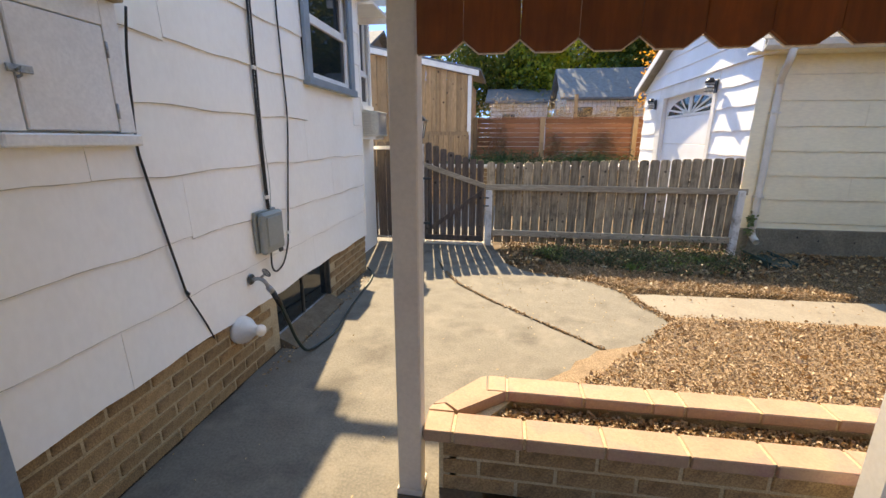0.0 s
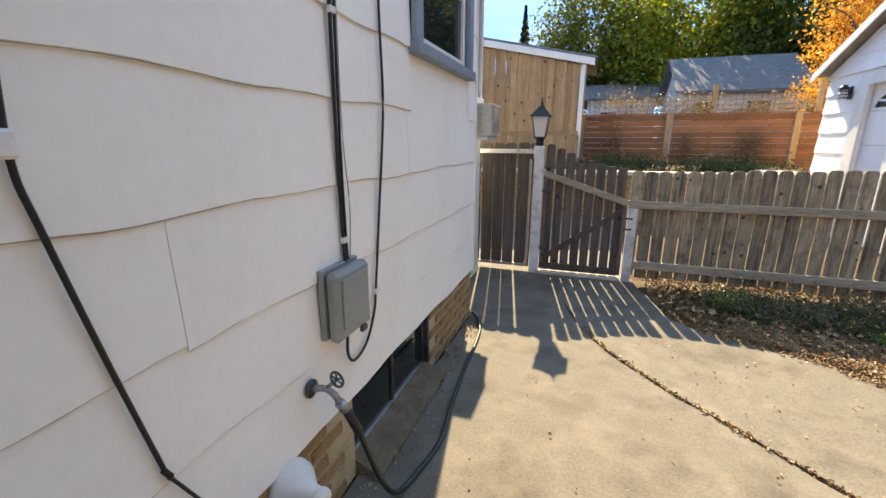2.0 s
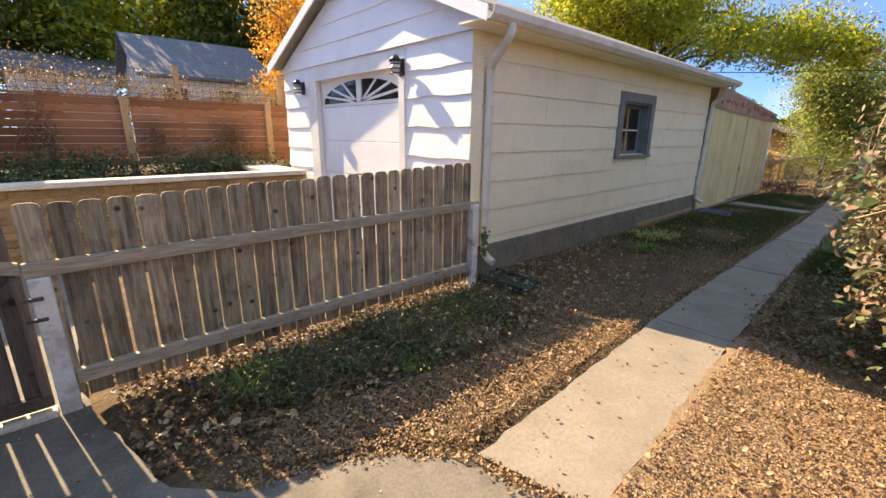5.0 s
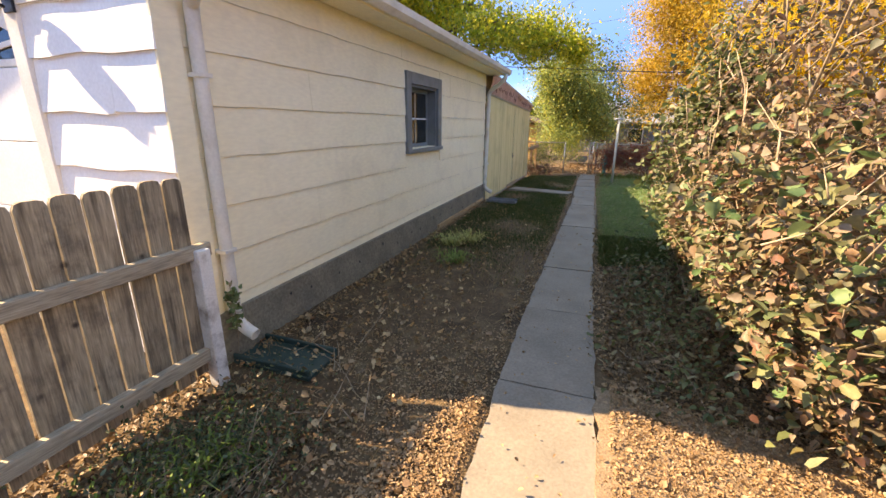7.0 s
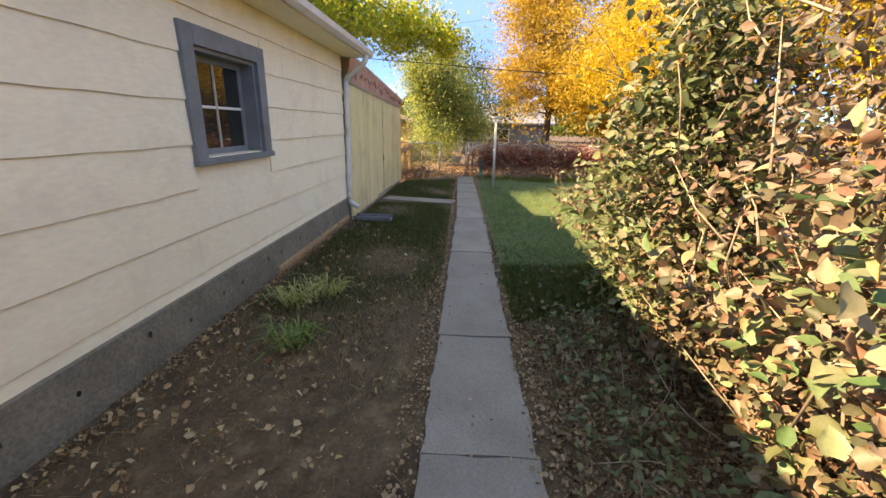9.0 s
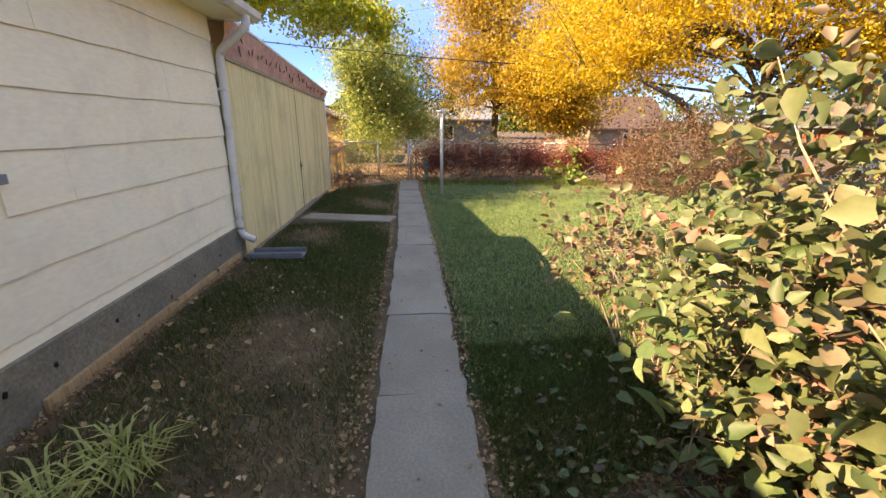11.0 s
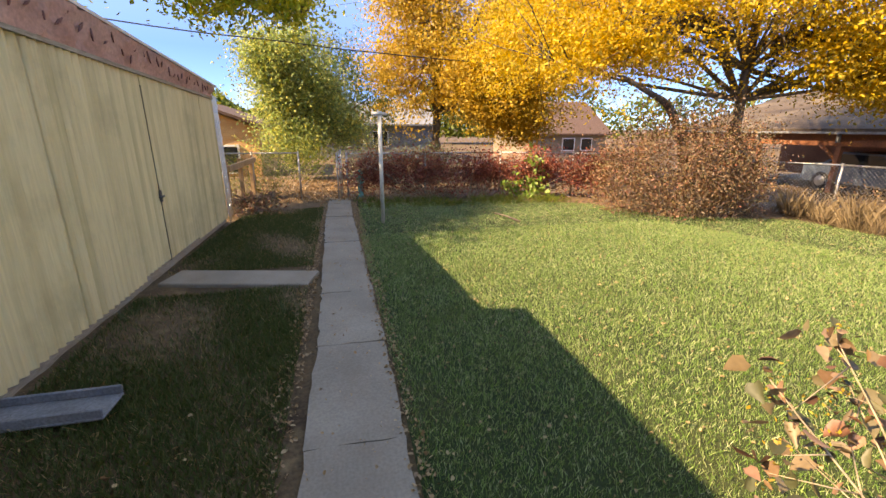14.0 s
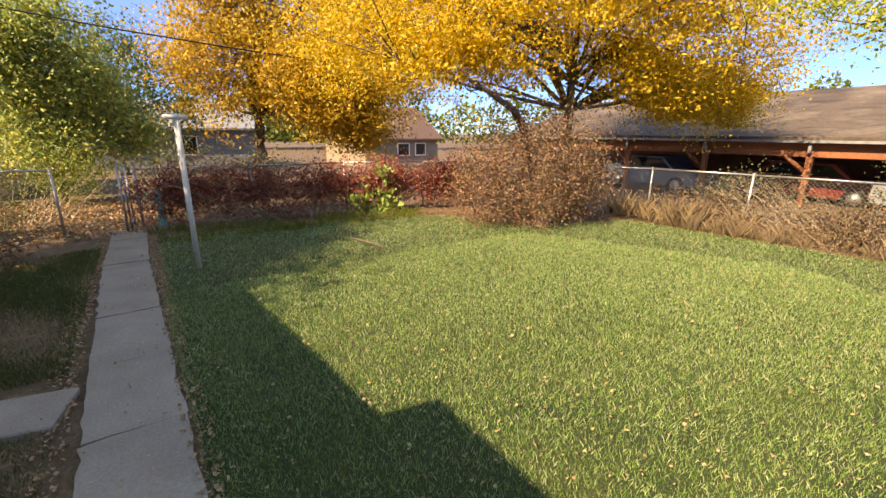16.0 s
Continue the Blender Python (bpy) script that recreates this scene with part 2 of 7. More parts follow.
M_PVC = mat("white_plastic", [(0.72, 0.70, 0.66), (0.80, 0.78, 0.74)], 5, 60, 0.4, 0.1, 0.001, fine_amount=0.04)
M_PIPE = mat("painted_downspout", [(0.66, 0.62, 0.54), (0.76, 0.72, 0.64)], 5, 60, 0.5, 0.2, 0.002, dirt=(0.4, 0.34, 0.26), dirt_scale=6, dirt_amount=0.4, fine_amount=0.06)
# Rubber black; also painted in for shade in window backs, pits and door gap.
M_BLACK = plain("black_rubber_and_dark_gaps", (0.012, 0.012, 0.012), 0.45)
M_HOSE = plain("dark_green_hose", (0.008, 0.022, 0.018), 0.35)
M_BLACKPAINT = plain("black_lantern_paint", (0.01, 0.01, 0.012), 0.3)
M_FROST = plain("frosted_lantern_glass", (0.85, 0.85, 0.82), 0.35, trans=0.35)
M_GLASS = plain("dark_window_glass", (0.015, 0.02, 0.022), 0.03)
M_GLASSG = plain("reflective_window_glass", (0.02, 0.022, 0.02), 0.02)
M_ACW = mat("aged_ac_enamel", [(0.50, 0.48, 0.40), (0.58, 0.56, 0.48)], 4, 60, 0.5, 0.1)
M_GREENP = plain("dark_green_plastic", (0.018, 0.05, 0.045), 0.5)
M_GREYP = mat("grey_splash_block", [(0.140, 0.154, 0.168), (0.210, 0.224, 0.238)], 6, 60, 0.7, 0.2)
M_SILL = mat("brown_mortar_sill", [(0.115, 0.085, 0.055), (0.175, 0.130, 0.085)], 9, 60, 0.95, 0.8, 0.006, dirt=(0.24, 0.20, 0.15), dirt_scale=8, dirt_amount=0.5)
# Flat grey for the shade in siding laps and louvre slots.
M_LINE = plain("gap_shade_colour", (0.42, 0.39, 0.35), 0.9)
M_REDSHINY = plain("red_enamel", (0.16, 0.02, 0.015), 0.4)
M_BLUECAR = plain("blue_grey_enamel", (0.10, 0.14, 0.19), 0.25)
M_TEAL = plain("teal_paint", (0.10, 0.36, 0.33), 0.5)
M_BLUEG = mat("grey_blue_window_paint", [(0.155, 0.180, 0.185), (0.205, 0.232, 0.240)], 5, 60, 0.6, 0.3, 0.002, dirt=(0.10, 0.11, 0.11), dirt_scale=6, dirt_amount=0.4, fine_amount=0.08)
M_POLE = mat("weathered_pole_paint", [(0.46, 0.44, 0.38), (0.58, 0.56, 0.50)], 3, 50, 0.7, 0.3, stretch=(3, 3, 0.4))


def leafmat(name, cols, trans=0.35):
    return mat(name, cols, 3, 60, 0.55, 0.0, island=True, fine_amount=0.12, trans=trans)


L_YEL = leafmat("yellow_leaves", [(0.521, 0.308, 0.017), (0.666, 0.454, 0.034), (0.623, 0.381, 0.025), (0.688, 0.528, 0.066), (0.348, 0.263, 0.041)], 0.5)
L_GOLD = leafmat("orange_gold_leaves", [(0.471, 0.263, 0.025), (0.566, 0.380, 0.056), (0.541, 0.346, 0.044), (0.365, 0.249, 0.044), (0.579, 0.429, 0.088)], 0.5)
L_ORANGE = leafmat("orange_leaves", [(0.62, 0.27, 0.03), (0.80, 0.42, 0.06), (0.72, 0.36, 0.08), (0.45, 0.24, 0.05)], 0.5)
L_GREEN = leafmat("green_leaves", [(0.05, 0.09, 0.012), (0.10, 0.15, 0.02), (0.16, 0.19, 0.03), (0.07, 0.11, 0.02), (0.30, 0.27, 0.03)], 0.4)
L_MIXG = leafmat("green_yellow_leaves", [(0.24, 0.33, 0.03), (0.40, 0.46, 0.05), (0.30, 0.38, 0.04), (0.72, 0.60, 0.06), (0.52, 0.52, 0.08), (0.14, 0.19, 0.03)], 0.62)
L_LILAC = leafmat("drying_hedge_leaves", [(0.052, 0.058, 0.026), (0.087, 0.091, 0.040), (0.216, 0.171, 0.102), (0.289, 0.180, 0.113), (0.123, 0.117, 0.056), (0.309, 0.162, 0.102), (0.176, 0.143, 0.078), (0.216, 0.085, 0.051), (0.257, 0.197, 0.136)], 0.25)
L_LILACG = leafmat("greener_hedge_leaves", [(0.051, 0.079, 0.025), (0.101, 0.130, 0.047), (0.188, 0.202, 0.079), (0.072, 0.101, 0.037), (0.289, 0.239, 0.123)], 0.3)
L_VINED = leafmat("dark_vine_leaves", [(0.026, 0.054, 0.024), (0.064, 0.100, 0.042), (0.126, 0.154, 0.075), (0.108, 0.054, 0.033)], 0.2)
L_DRY = leafmat("fallen_leaves", [(0.300, 0.150, 0.070), (0.450, 0.270, 0.120), (0.560, 0.400, 0.210), (0.380, 0.200, 0.090), (0.660, 0.500, 0.280), (0.200, 0.110, 0.060)], 0.15)
L_BROWN = leafmat("brown_shrub_leaves", [(0.139, 0.058, 0.040), (0.255, 0.127, 0.081), (0.319, 0.218, 0.115), (0.106, 0.092, 0.035), (0.361, 0.138, 0.092)], 0.25)
L_REDV = leafmat("dark_red_vine_leaves", [(0.189, 0.032, 0.029), (0.324, 0.074, 0.052), (0.432, 0.158, 0.092), (0.108, 0.042, 0.034)], 0.25)
L_STRAW = leafmat("dry_straw", [(0.332, 0.230, 0.109), (0.433, 0.320, 0.170), (0.246, 0.161, 0.075)], 0.25)
L_GRASS = mat("lawn_blades", [(0.122, 0.279, 0.042), (0.103, 0.214, 0.047), (0.202, 0.351, 0.091), (0.344, 0.475, 0.175), (0.551, 0.570, 0.352), (0.152, 0.285, 0.071)], 3, 60, 0.55, 0.0, island=True, fine_amount=0.15, trans=0.35, dirt=(0.125, 0.210, 0.045), dirt_scale=1.1, dirt_amount=0.75)
L_IVY = leafmat("ivy_leaves", [(0.02, 0.05, 0.015), (0.05, 0.10, 0.03), (0.08, 0.13, 0.04)], 0.2)
L_WEED = leafmat("weed_leaves", [(0.10, 0.18, 0.03), (0.17, 0.28, 0.05), (0.28, 0.36, 0.10)], 0.35)
L_PALEW = leafmat("pale_weed_leaves", [(0.40, 0.44, 0.13), (0.55, 0.53, 0.20), (0.28, 0.34, 0.09)], 0.4)
L_MID = leafmat("mid_green_leaves", [(0.265, 0.374, 0.103), (0.371, 0.474, 0.155), (0.173, 0.250, 0.086), (0.662, 0.599, 0.137), (0.451, 0.524, 0.206), (0.119, 0.162, 0.068)], 0.5)
L_HAY = leafmat("bleached_hay", [(0.233, 0.168, 0.097), (0.142, 0.104, 0.061), (0.298, 0.227, 0.136), (0.085, 0.059, 0.036)], 0.25)
L_SPRUCE = leafmat("spruce_needles", [(0.015, 0.03, 0.02), (0.03, 0.055, 0.03)], 0.1)


# ---- building helpers ----
ORIGIN = {}


def thing(name, at, label, category, group="", kind=""):
    ob = new(name)
    ob.empty_display_size = 0.1
    ob.location = at
    ORIGIN[ob.name] = Vector(at)
    return tagged(ob, label, category, group, kind)


def base_of(parent):
    return ORIGIN.get(parent.name, Vector((0, 0, 0))) if parent else Vector((0, 0, 0))


def solid(name, verts, faces, material, parent=None, label="", smooth=False, category="", kind="", group=""):
    """One mesh object from places in the world; a part when it has a parent."""
    o = base_of(parent)
    me = bpy.data.meshes.new(name)
    me.from_pydata([tuple(Vector(v) - o) for v in verts], [], faces)
    me.materials.append(material)
    if smooth:
        me.polygons.foreach_set("use_smooth", [True] * len(me.polygons))
    me.update()
    ob = new(name, me)
    if parent:
        ob.parent = parent
        ORIGIN[ob.name] = o
    return tagged(ob, label, category, group, kind)


def part(name, bm, material, parent, label="", smooth=False, category="", kind="", group=""):
    o = base_of(parent)
    bmesh.ops.recalc_face_normals(bm, faces=bm.faces)
    bmesh.ops.translate(bm, verts=bm.verts, vec=-o)
    me = bpy.data.meshes.new(name)
    bm.to_mesh(me)
    bm.free()
    me.materials.append(material)
    if smooth:
        me.polygons.foreach_set("use_smooth", [True] * len(me.polygons))
    ob = new(name, me)
    if parent:
        ob.parent = parent
        ORIGIN[ob.name] = o
    return tagged(ob, label, category, group, kind)


def box(name, lo, hi, material, parent=None, label="", bevel=0.003, turn=0.0, **tags):
    bm = bmesh.new()
    bmesh.ops.create_cube(bm, size=1)
    lo, hi = Vector(lo), Vector(hi)
    size, mid = hi - lo, (hi + lo) / 2
    bmesh.ops.scale(bm, verts=bm.verts, vec=size)
    if bevel:
        bmesh.ops.bevel(bm, geom=bm.edges, offset=min(bevel, min(size) * 0.3), segments=1, affect="EDGES")
    if turn:
        bmesh.ops.rotate(bm, verts=bm.verts, cent=(0, 0, 0), matrix=Matrix.Rotation(radians(turn), 3, "Z"))
    bmesh.ops.translate(bm, verts=bm.verts, vec=mid)
    return part(name, bm, material, parent, label, **tags)


def prism(name, outline, way, material, parent=None, label="", **tags):
    """A flat outline of places, pushed along way."""
    bm = bmesh.new()
    a = [bm.verts.new(p) for p in outline]
    b = [bm.verts.new(Vector(p) + Vector(way)) for p in outline]
    bm.faces.new(a)
    bm.faces.new(list(reversed(b)))
    for k in range(len(a)):
        bm.faces.new((a[k], b[k], b[(k + 1) % len(a)], a[(k + 1) % len(a)]))
    return part(name, bm, material, parent, label, **tags)


def ring_verts(c, d, r, sides, squash=1.0):
    d = d.normalized()
    side = d.cross(Vector((0, 0, 1)))
    side = side.normalized() if side.length > 0.05 else Vector((1, 0, 0))
    up = side.cross(d).normalized()
    return [c + side * (r * math.cos(2 * math.pi * k / sides)) + up * (r * squash * math.sin(2 * math.pi * k / sides)) for k in range(sides)]


def tube_data(points, radii, sides=8, verts=None, faces=None):
    verts, faces = ([] if verts is None else verts), ([] if faces is None else faces)
    points = [Vector(p) for p in points]
    if isinstance(radii, (int, float)):
        radii = [radii] * len(points)
    start = len(verts)
    for k, p in enumerate(points):
        d = points[min(k + 1, len(points) - 1)] - points[max(k - 1, 0)]
        verts += ring_verts(p, d, radii[k], sides)
    for k in range(len(points) - 1):
        for s in range(sides):
            a, b = start + k * sides + s, start + k * sides + (s + 1) % sides
            faces.append((a, b, b + sides, a + sides))
    faces.append(tuple(start + s for s in range(sides))[::-1])
    faces.append(tuple(start + (len(points) - 1) * sides + s for s in range(sides)))
    return verts, faces


def tube(name, points, radii, material, parent=None, label="", sides=8, **tags):
    v, f = tube_data(points, radii, sides)
    return solid(name, v, f, material, parent, label, smooth=True, **tags)


def smooth_line(points, steps=8):
    """A Catmull-Rom line through the points."""
    p = [Vector(q) for q in points]
    p = [p[0] * 2 - p[1]] + p + [p[-1] * 2 - p[-2]]
    out = []
    for k in range(1, len(p) - 2):
        for s in range(steps):
            t = s / steps
            out.append(0.5 * ((2 * p[k]) + (p[k + 1] - p[k - 1]) * t + (2 * p[k - 1] - 5 * p[k] + 4 * p[k + 1] - p[k + 2]) * t * t
                              + (3 * p[k] - p[k - 1] - 3 * p[k + 1] + p[k + 2]) * t ** 3))
    return out + [p[-2]]


def numpy_mesh(name, verts, quads, material, parent=None, label="", category="", kind="", group="", smooth=False):
    """verts (n, 3) in the world, quads (m, k) of indices."""
    o = np.array(base_of(parent))
    me = bpy.data.meshes.new(name)
    m, k = quads.shape
    me.vertices.add(len(verts))
    me.vertices.foreach_set("co", (verts - o).astype(np.float32).ravel())
    me.loops.add(m * k)
    me.loops.foreach_set("vertex_index", quads.astype(np.int32).ravel())
    me.polygons.add(m)
    me.polygons.foreach_set("loop_start", np.arange(0, m * k, k, dtype=np.int32))
    me.update(calc_edges=True)
    me.materials.append(material)
    if smooth:
        me.polygons.foreach_set("use_smooth", [True] * m)
    ob = new(name, me)
    if parent:
        ob.parent = parent
        ORIGIN[ob.name] = base_of(parent)
    return tagged(ob, label, category, group, kind)


def unit(v):
    return v / np.maximum(np.linalg.norm(v, axis=-1, keepdims=True), 1e-9)


LEAF_SHAPES = {
    "quad": (np.array([[0, -0.5, 0], [0.33, 0.0, 0.08], [0, 0.5, 0], [-0.33, 0.0, 0.08]]), np.array([[0, 1, 2, 3]])),
    "fold": (np.array([[0, -0.5, 0], [0.3, -0.1, 0.12], [0.2, 0.3, 0.1], [0, 0.55, 0], [-0.2, 0.3, 0.1], [-0.3, -0.1, 0.12]]),
             np.array([[0, 1, 2, 3], [0, 3, 4, 5]])),
    "heart": (np.array([[0, -0.42, 0.0], [0.26, -0.46, 0.06], [0.42, -0.12, 0.13], [0.24, 0.25, 0.1], [0, 0.58, -0.08], [0, 0.1, -0.02],
                        [-0.24, 0.25, 0.1], [-0.42, -0.12, 0.13], [-0.26, -0.46, 0.06]]),
              np.array([[0, 1, 2, 5], [5, 2, 3, 4], [0, 5, 7, 8], [5, 4, 6, 7]])),
    "scrap": (np.array([(-0.22, -0.5, 0.1), (0.35, -0.3, 0.2), (0.42, 0.2, 0.32), (0.05, 0.55, 0.02), (-0.4, 0.3, 0.3), (-0.42, -0.12, 0.22)]),
              np.array([[0, 1, 2, 3], [0, 3, 4, 5]])),
}


def leaves(name, centres, size, material, rng, parent=None, label="", shape="quad", normal=None, tilt=1.0, spread=0.35, **tags):
    """Many small leaves at the centres; normal: the way they face, loosened by tilt."""
    n = len(centres)
    s, f = LEAF_SHAPES[shape]
    face = rng.normal(size=(n, 3)) * tilt
    if normal is not None:
        face += normal
    face = unit(face)
    along = unit(np.cross(face, rng.normal(size=(n, 3))))
    side = np.cross(along, face)
    big = size * (1 + spread * rng.uniform(-1, 1, size=(n, 1)))
    side = side * rng.uniform(0.5, 1.15, size=(n, 1))
    curl = rng.uniform(0.2, 2.2, size=(n, 1))
    verts = (centres[:, None] + side[:, None] * (s[None, :, :1] * big[:, None]) + along[:, None] * (s[None, :, 1:2] * big[:, None])
             + face[:, None] * (s[None, :, 2:] * (big * curl)[:, None]))
    quads = (np.arange(n)[:, None, None] * len(s) + f[None]).reshape(-1, 4)
    return numpy_mesh(name, verts.reshape(-1, 3), quads, material, parent, label, **tags)


def clusters(rng, blobs, count, per, radius, hollow=0.55, flat=0.7):
    """Leaf places: clumps strewn through ellipsoids (cx, cy, cz, rx, ry, rz), the most near their skin."""
    blobs = np.array(blobs, float)
    w = (blobs[:, 3] * blobs[:, 4] * blobs[:, 5]) ** 0.7
    pick = rng.choice(len(blobs), count, p=w / w.sum())
    d = unit(rng.normal(size=(count, 3)))
    r = rng.uniform(hollow, 1.05, size=(count, 1)) * (1 + 0.16 * np.sin(d[:, :1] * 9 + 3 * d[:, 1:2]) + 0.1 * rng.normal(size=(count, 1)))
    mid = blobs[pick, :3] + d * r * blobs[pick, 3:]
    rad = radius * rng.uniform(0.5, 1.5, size=(count, 1, 1))
    return mid, (mid[:, None] + rng.normal(size=(count, per, 3)) * rad * np.array([1, 1, flat])).reshape(-1, 3)


def tree(name, base, fork, blobs, material, label, seed, trunk=0.15, clumps=500, per=14, radius=0.3, leaf=0.09, limbs=16, twigs=60, bark=None, group="", shape="quad", hollow=0.5, flat=0.7):
    rng = np.random.default_rng(seed)
    t = thing(name, base, label, "tree", group)
    base, fork = Vector(base), Vector(fork)
    mids, at = clusters(rng, blobs, clumps, per, radius, hollow, flat)
    v, f = [], []
    steps = [base + (fork - base) * k / 5 + Vector(rng.normal(size=3) * trunk * 0.25) * (0 < k < 5) for k in range(6)]
    tube_data(steps, [trunk * (1.35 - 0.65 * k / 5) if k else trunk * 1.6 for k in range(6)], 10, v, f)
    solid("trunk", v, f, bark or M_BARK, t, smooth=True)
    ends = mids[rng.choice(len(mids), min(limbs + twigs, len(mids)), replace=False)]
    v, f = [], []
    tips = []
    for k, e in enumerate(ends[:limbs]):
        e = Vector(e)
        b = steps[5] if k % 2 else steps[4]
        mid = b.lerp(e, 0.5) + Vector(rng.normal(size=3) * 0.12 * (e - b).length) + Vector((0, 0, 0.12 * (e - b).length))
        line = smooth_line([b, mid, e], 5)
        r0 = trunk * rng.uniform(0.3, 0.55)
        tube_data(line, [r0 * (1 - 0.85 * j / (len(line) - 1)) for j in range(len(line))], 6, v, f)
        tips += line[3:]
    for e in ends[limbs:]:
        e = Vector(e)
        b = min(tips, key=lambda q: (q - e).length)
        tube_data([b, b.lerp(e, 0.5) + Vector(rng.normal(size=3) * 0.1), e], [trunk * 0.14, trunk * 0.09, trunk * 0.03], 4, v, f)
    solid("limbwork", v, f, bark or M_BARK, t, smooth=True)
    leaves("crown", at, leaf, material, rng, t, shape=shape)
    return t


def picket(name, x0, x1, y, z0, z1, material, parent, thick=0.018, axis="x", round_top=True):
    """A board with a rounded or clipped top, standing along x (or y) at depth y."""
    w = x1 - x0
    c = w * 0.26
    pts = [(x0, z0), (x1, z0), (x1, z1 - c), (x1 - c * 0.35, z1 - c * 0.25), (x1 - c * 1.1, z1), (x0 + c * 1.1, z1), (x0 + c * 0.35, z1 - c * 0.25), (x0, z1 - c)]
    if not round_top:
        pts = [(x0, z0), (x1, z0), (x1, z1), (x0, z1)]
    if axis == "x":
        return prism(name, [(a, y, b) for a, b in pts], (0, thick, 0), material, parent)
    return prism(name, [(y, a, b) for a, b in pts], (thick, 0, 0), material, parent)


# ---- ground ----
def gz(x, y):
    """Height of the ground."""
    a = np.interp(x, [5, 12, 17, 20.5, 22, 60], [-0.02, -0.05, -0.08, -0.26, -0.33, -0.8])
    b = np.interp(y, [-14, -7, -4, 0], [-0.45, -0.25, -0.1, 0]) * np.interp(x, [3, 8], [0.3, 1])
    berm = np.interp(y, [5.9, 6.3, 6.85, 7.2, 8.0], [0, 0.015, 0.05, 0.05, 0]) * np.interp(x, [4.9, 5.4, 11.9, 12.3], [0, 1, 1, 0])
    up = np.interp(y, [11.15, 11.25, 60], [0, 0.84, 1.1]) * np.interp(x, [12.5, 17], [1, 0])
    return a + b + up + berm


def axis_marks(lo, hi, step, far):
    inner = list(np.arange(lo, hi + 1e-6, step))
    out, d = [], step
    a, b = lo, hi
    left, right = [], []
    while a > -far:
        d *= 1.35
        a -= d
        b += d
        left.append(a)
        right.append(b)
    return np.array(left[::-1] + inner + right)


def ground_sheet():
    xs, ys = axis_marks(-4, 24, 0.2, 900), axis_marks(-8, 14, 0.2, 900)
    ys = np.sort(np.r_[ys, 11.16, 11.24])
    X, Y = np.meshgrid(xs, ys, indexing="ij")
    Z = gz(X, Y) - 0.016
    rng = np.random.default_rng(2)
    Z += rng.normal(size=Z.shape) * 0.006 * ((X > 2) & (X < 24))
    Z[in_poly(X, Y, PATIO_A) | in_poly(X, Y, PATIO_B)] -= 0.05
    v = np.stack([X, Y, Z], -1).reshape(-1, 3)
    nx, ny = X.shape
    i = (np.arange(nx - 1)[:, None] * ny + np.arange(ny - 1)[None]).ravel()
    return numpy_mesh("ground", v, np.stack([i, i + ny, i + ny + 1, i + 1], 1), M_SOIL, label="bare brown soil with dry litter round the houses", category="ground", kind="structure", smooth=True)




def in_poly(x, y, poly):
    inside = np.zeros(x.shape, bool)
    for (x0, y0), (x1, y1) in zip(poly, poly[1:] + poly[:1]):
        cross = ((y0 > y) != (y1 > y)) & (x < (x1 - x0) * (y - y0) / (y1 - y0 + 1e-12) + x0)
        inside ^= cross
    return inside


LAWN = [(8.9, 4.48), (9.8, 3.2), (10.2, 1.0), (9.5, -4.3), (12.5, -4.15), (16.0, -4.0), (16.6, -1.5), (18.6, -1.0), (19.6, 0.5), (20.2, 4.5), (16, 4.62)]
SIDE = [(7.6, 5.45), (9.5, 5.2), (19.6, 5.32), (19.2, 6.85), (12.2, 6.85), (9.2, 6.6)]
PATIO_A = [(0.0, -3.5), (1.6, -3.5), (1.6, 2.9), (2.12, 3.22), (2.46, 3.66), (1.9, 4.22), (1.5, 4.62), (1.15, 5.05), (0.95, 5.45), (0.72, 6.2), (0.62, 7.4), (0.6, 11.0), (-4, 11.0), (-4, 5.42), (0, 5.42)]
PATIO_B = [(2.48, 3.69), (2.8, 3.86), (3.18, 4.29), (3.1, 4.46), (2.98, 4.75), (2.93, 5.04), (2.57, 5.38), (1.97, 5.6), (1.74, 5.82), (1.52, 6.67), (1.47, 7.2), (1.5, 11.0), (0.59, 11.0), (0.61, 7.4), (0.715, 6.2), (0.962, 5.455), (1.17, 5.07), (1.52, 4.64), (1.92, 4.24)]


ground_sheet()


def slab(name, poly, top, thick, material, label, rough=0.012, seed=1, parent=None, **tags):
    """A concrete slab with slightly ragged edges."""
    rng = np.random.default_rng(seed)
    pts = []
    for (x0, y0), (x1, y1) in zip(poly, poly[1:] + poly[:1]):
        n = max(1, int(math.hypot(x1 - x0, y1 - y0) / 0.12))
        for k in range(n):
            t = k / n
            j = rng.normal(size=2) * rough * (n > 1)
            pts.append((x0 + (x1 - x0) * t + j[0], y0 + (y1 - y0) * t + j[1]))
    return prism(name, [(x, y, top(x, y) if callable(top) else top) for x, y in pts], (0, 0, -thick), material, parent, label, **tags)


slab("patio_slab", PATIO_A, 0.0, 0.1, M_CONC, "stained grey concrete patio slab beside the white house", rough=0.006, category="pavement", kind="structure")
slab("patio_slab", PATIO_B, 0.004, 0.1, M_CONC, "stained grey concrete patio slab beside the leaf-strewn bed", rough=0.008, seed=2, category="pavement", kind="structure")
slab("porch_slab", [(1.62, -3.5), (6.0, -3.5), (6.0, 2.12), (1.62, 2.12)], 0.0, 0.1, M_CONC, "grey concrete floor under the porch roof", category="pavement", kind="structure")
box("crosswalk_slab", (14.20, 5.20, -0.1), (14.65, 6.82, float(gz(14, 6)) + 0.03), M_WALK, None, "narrow concrete slab leading to the yellow shed door", category="pavement", kind="structure", bevel=0.01, turn=-13)
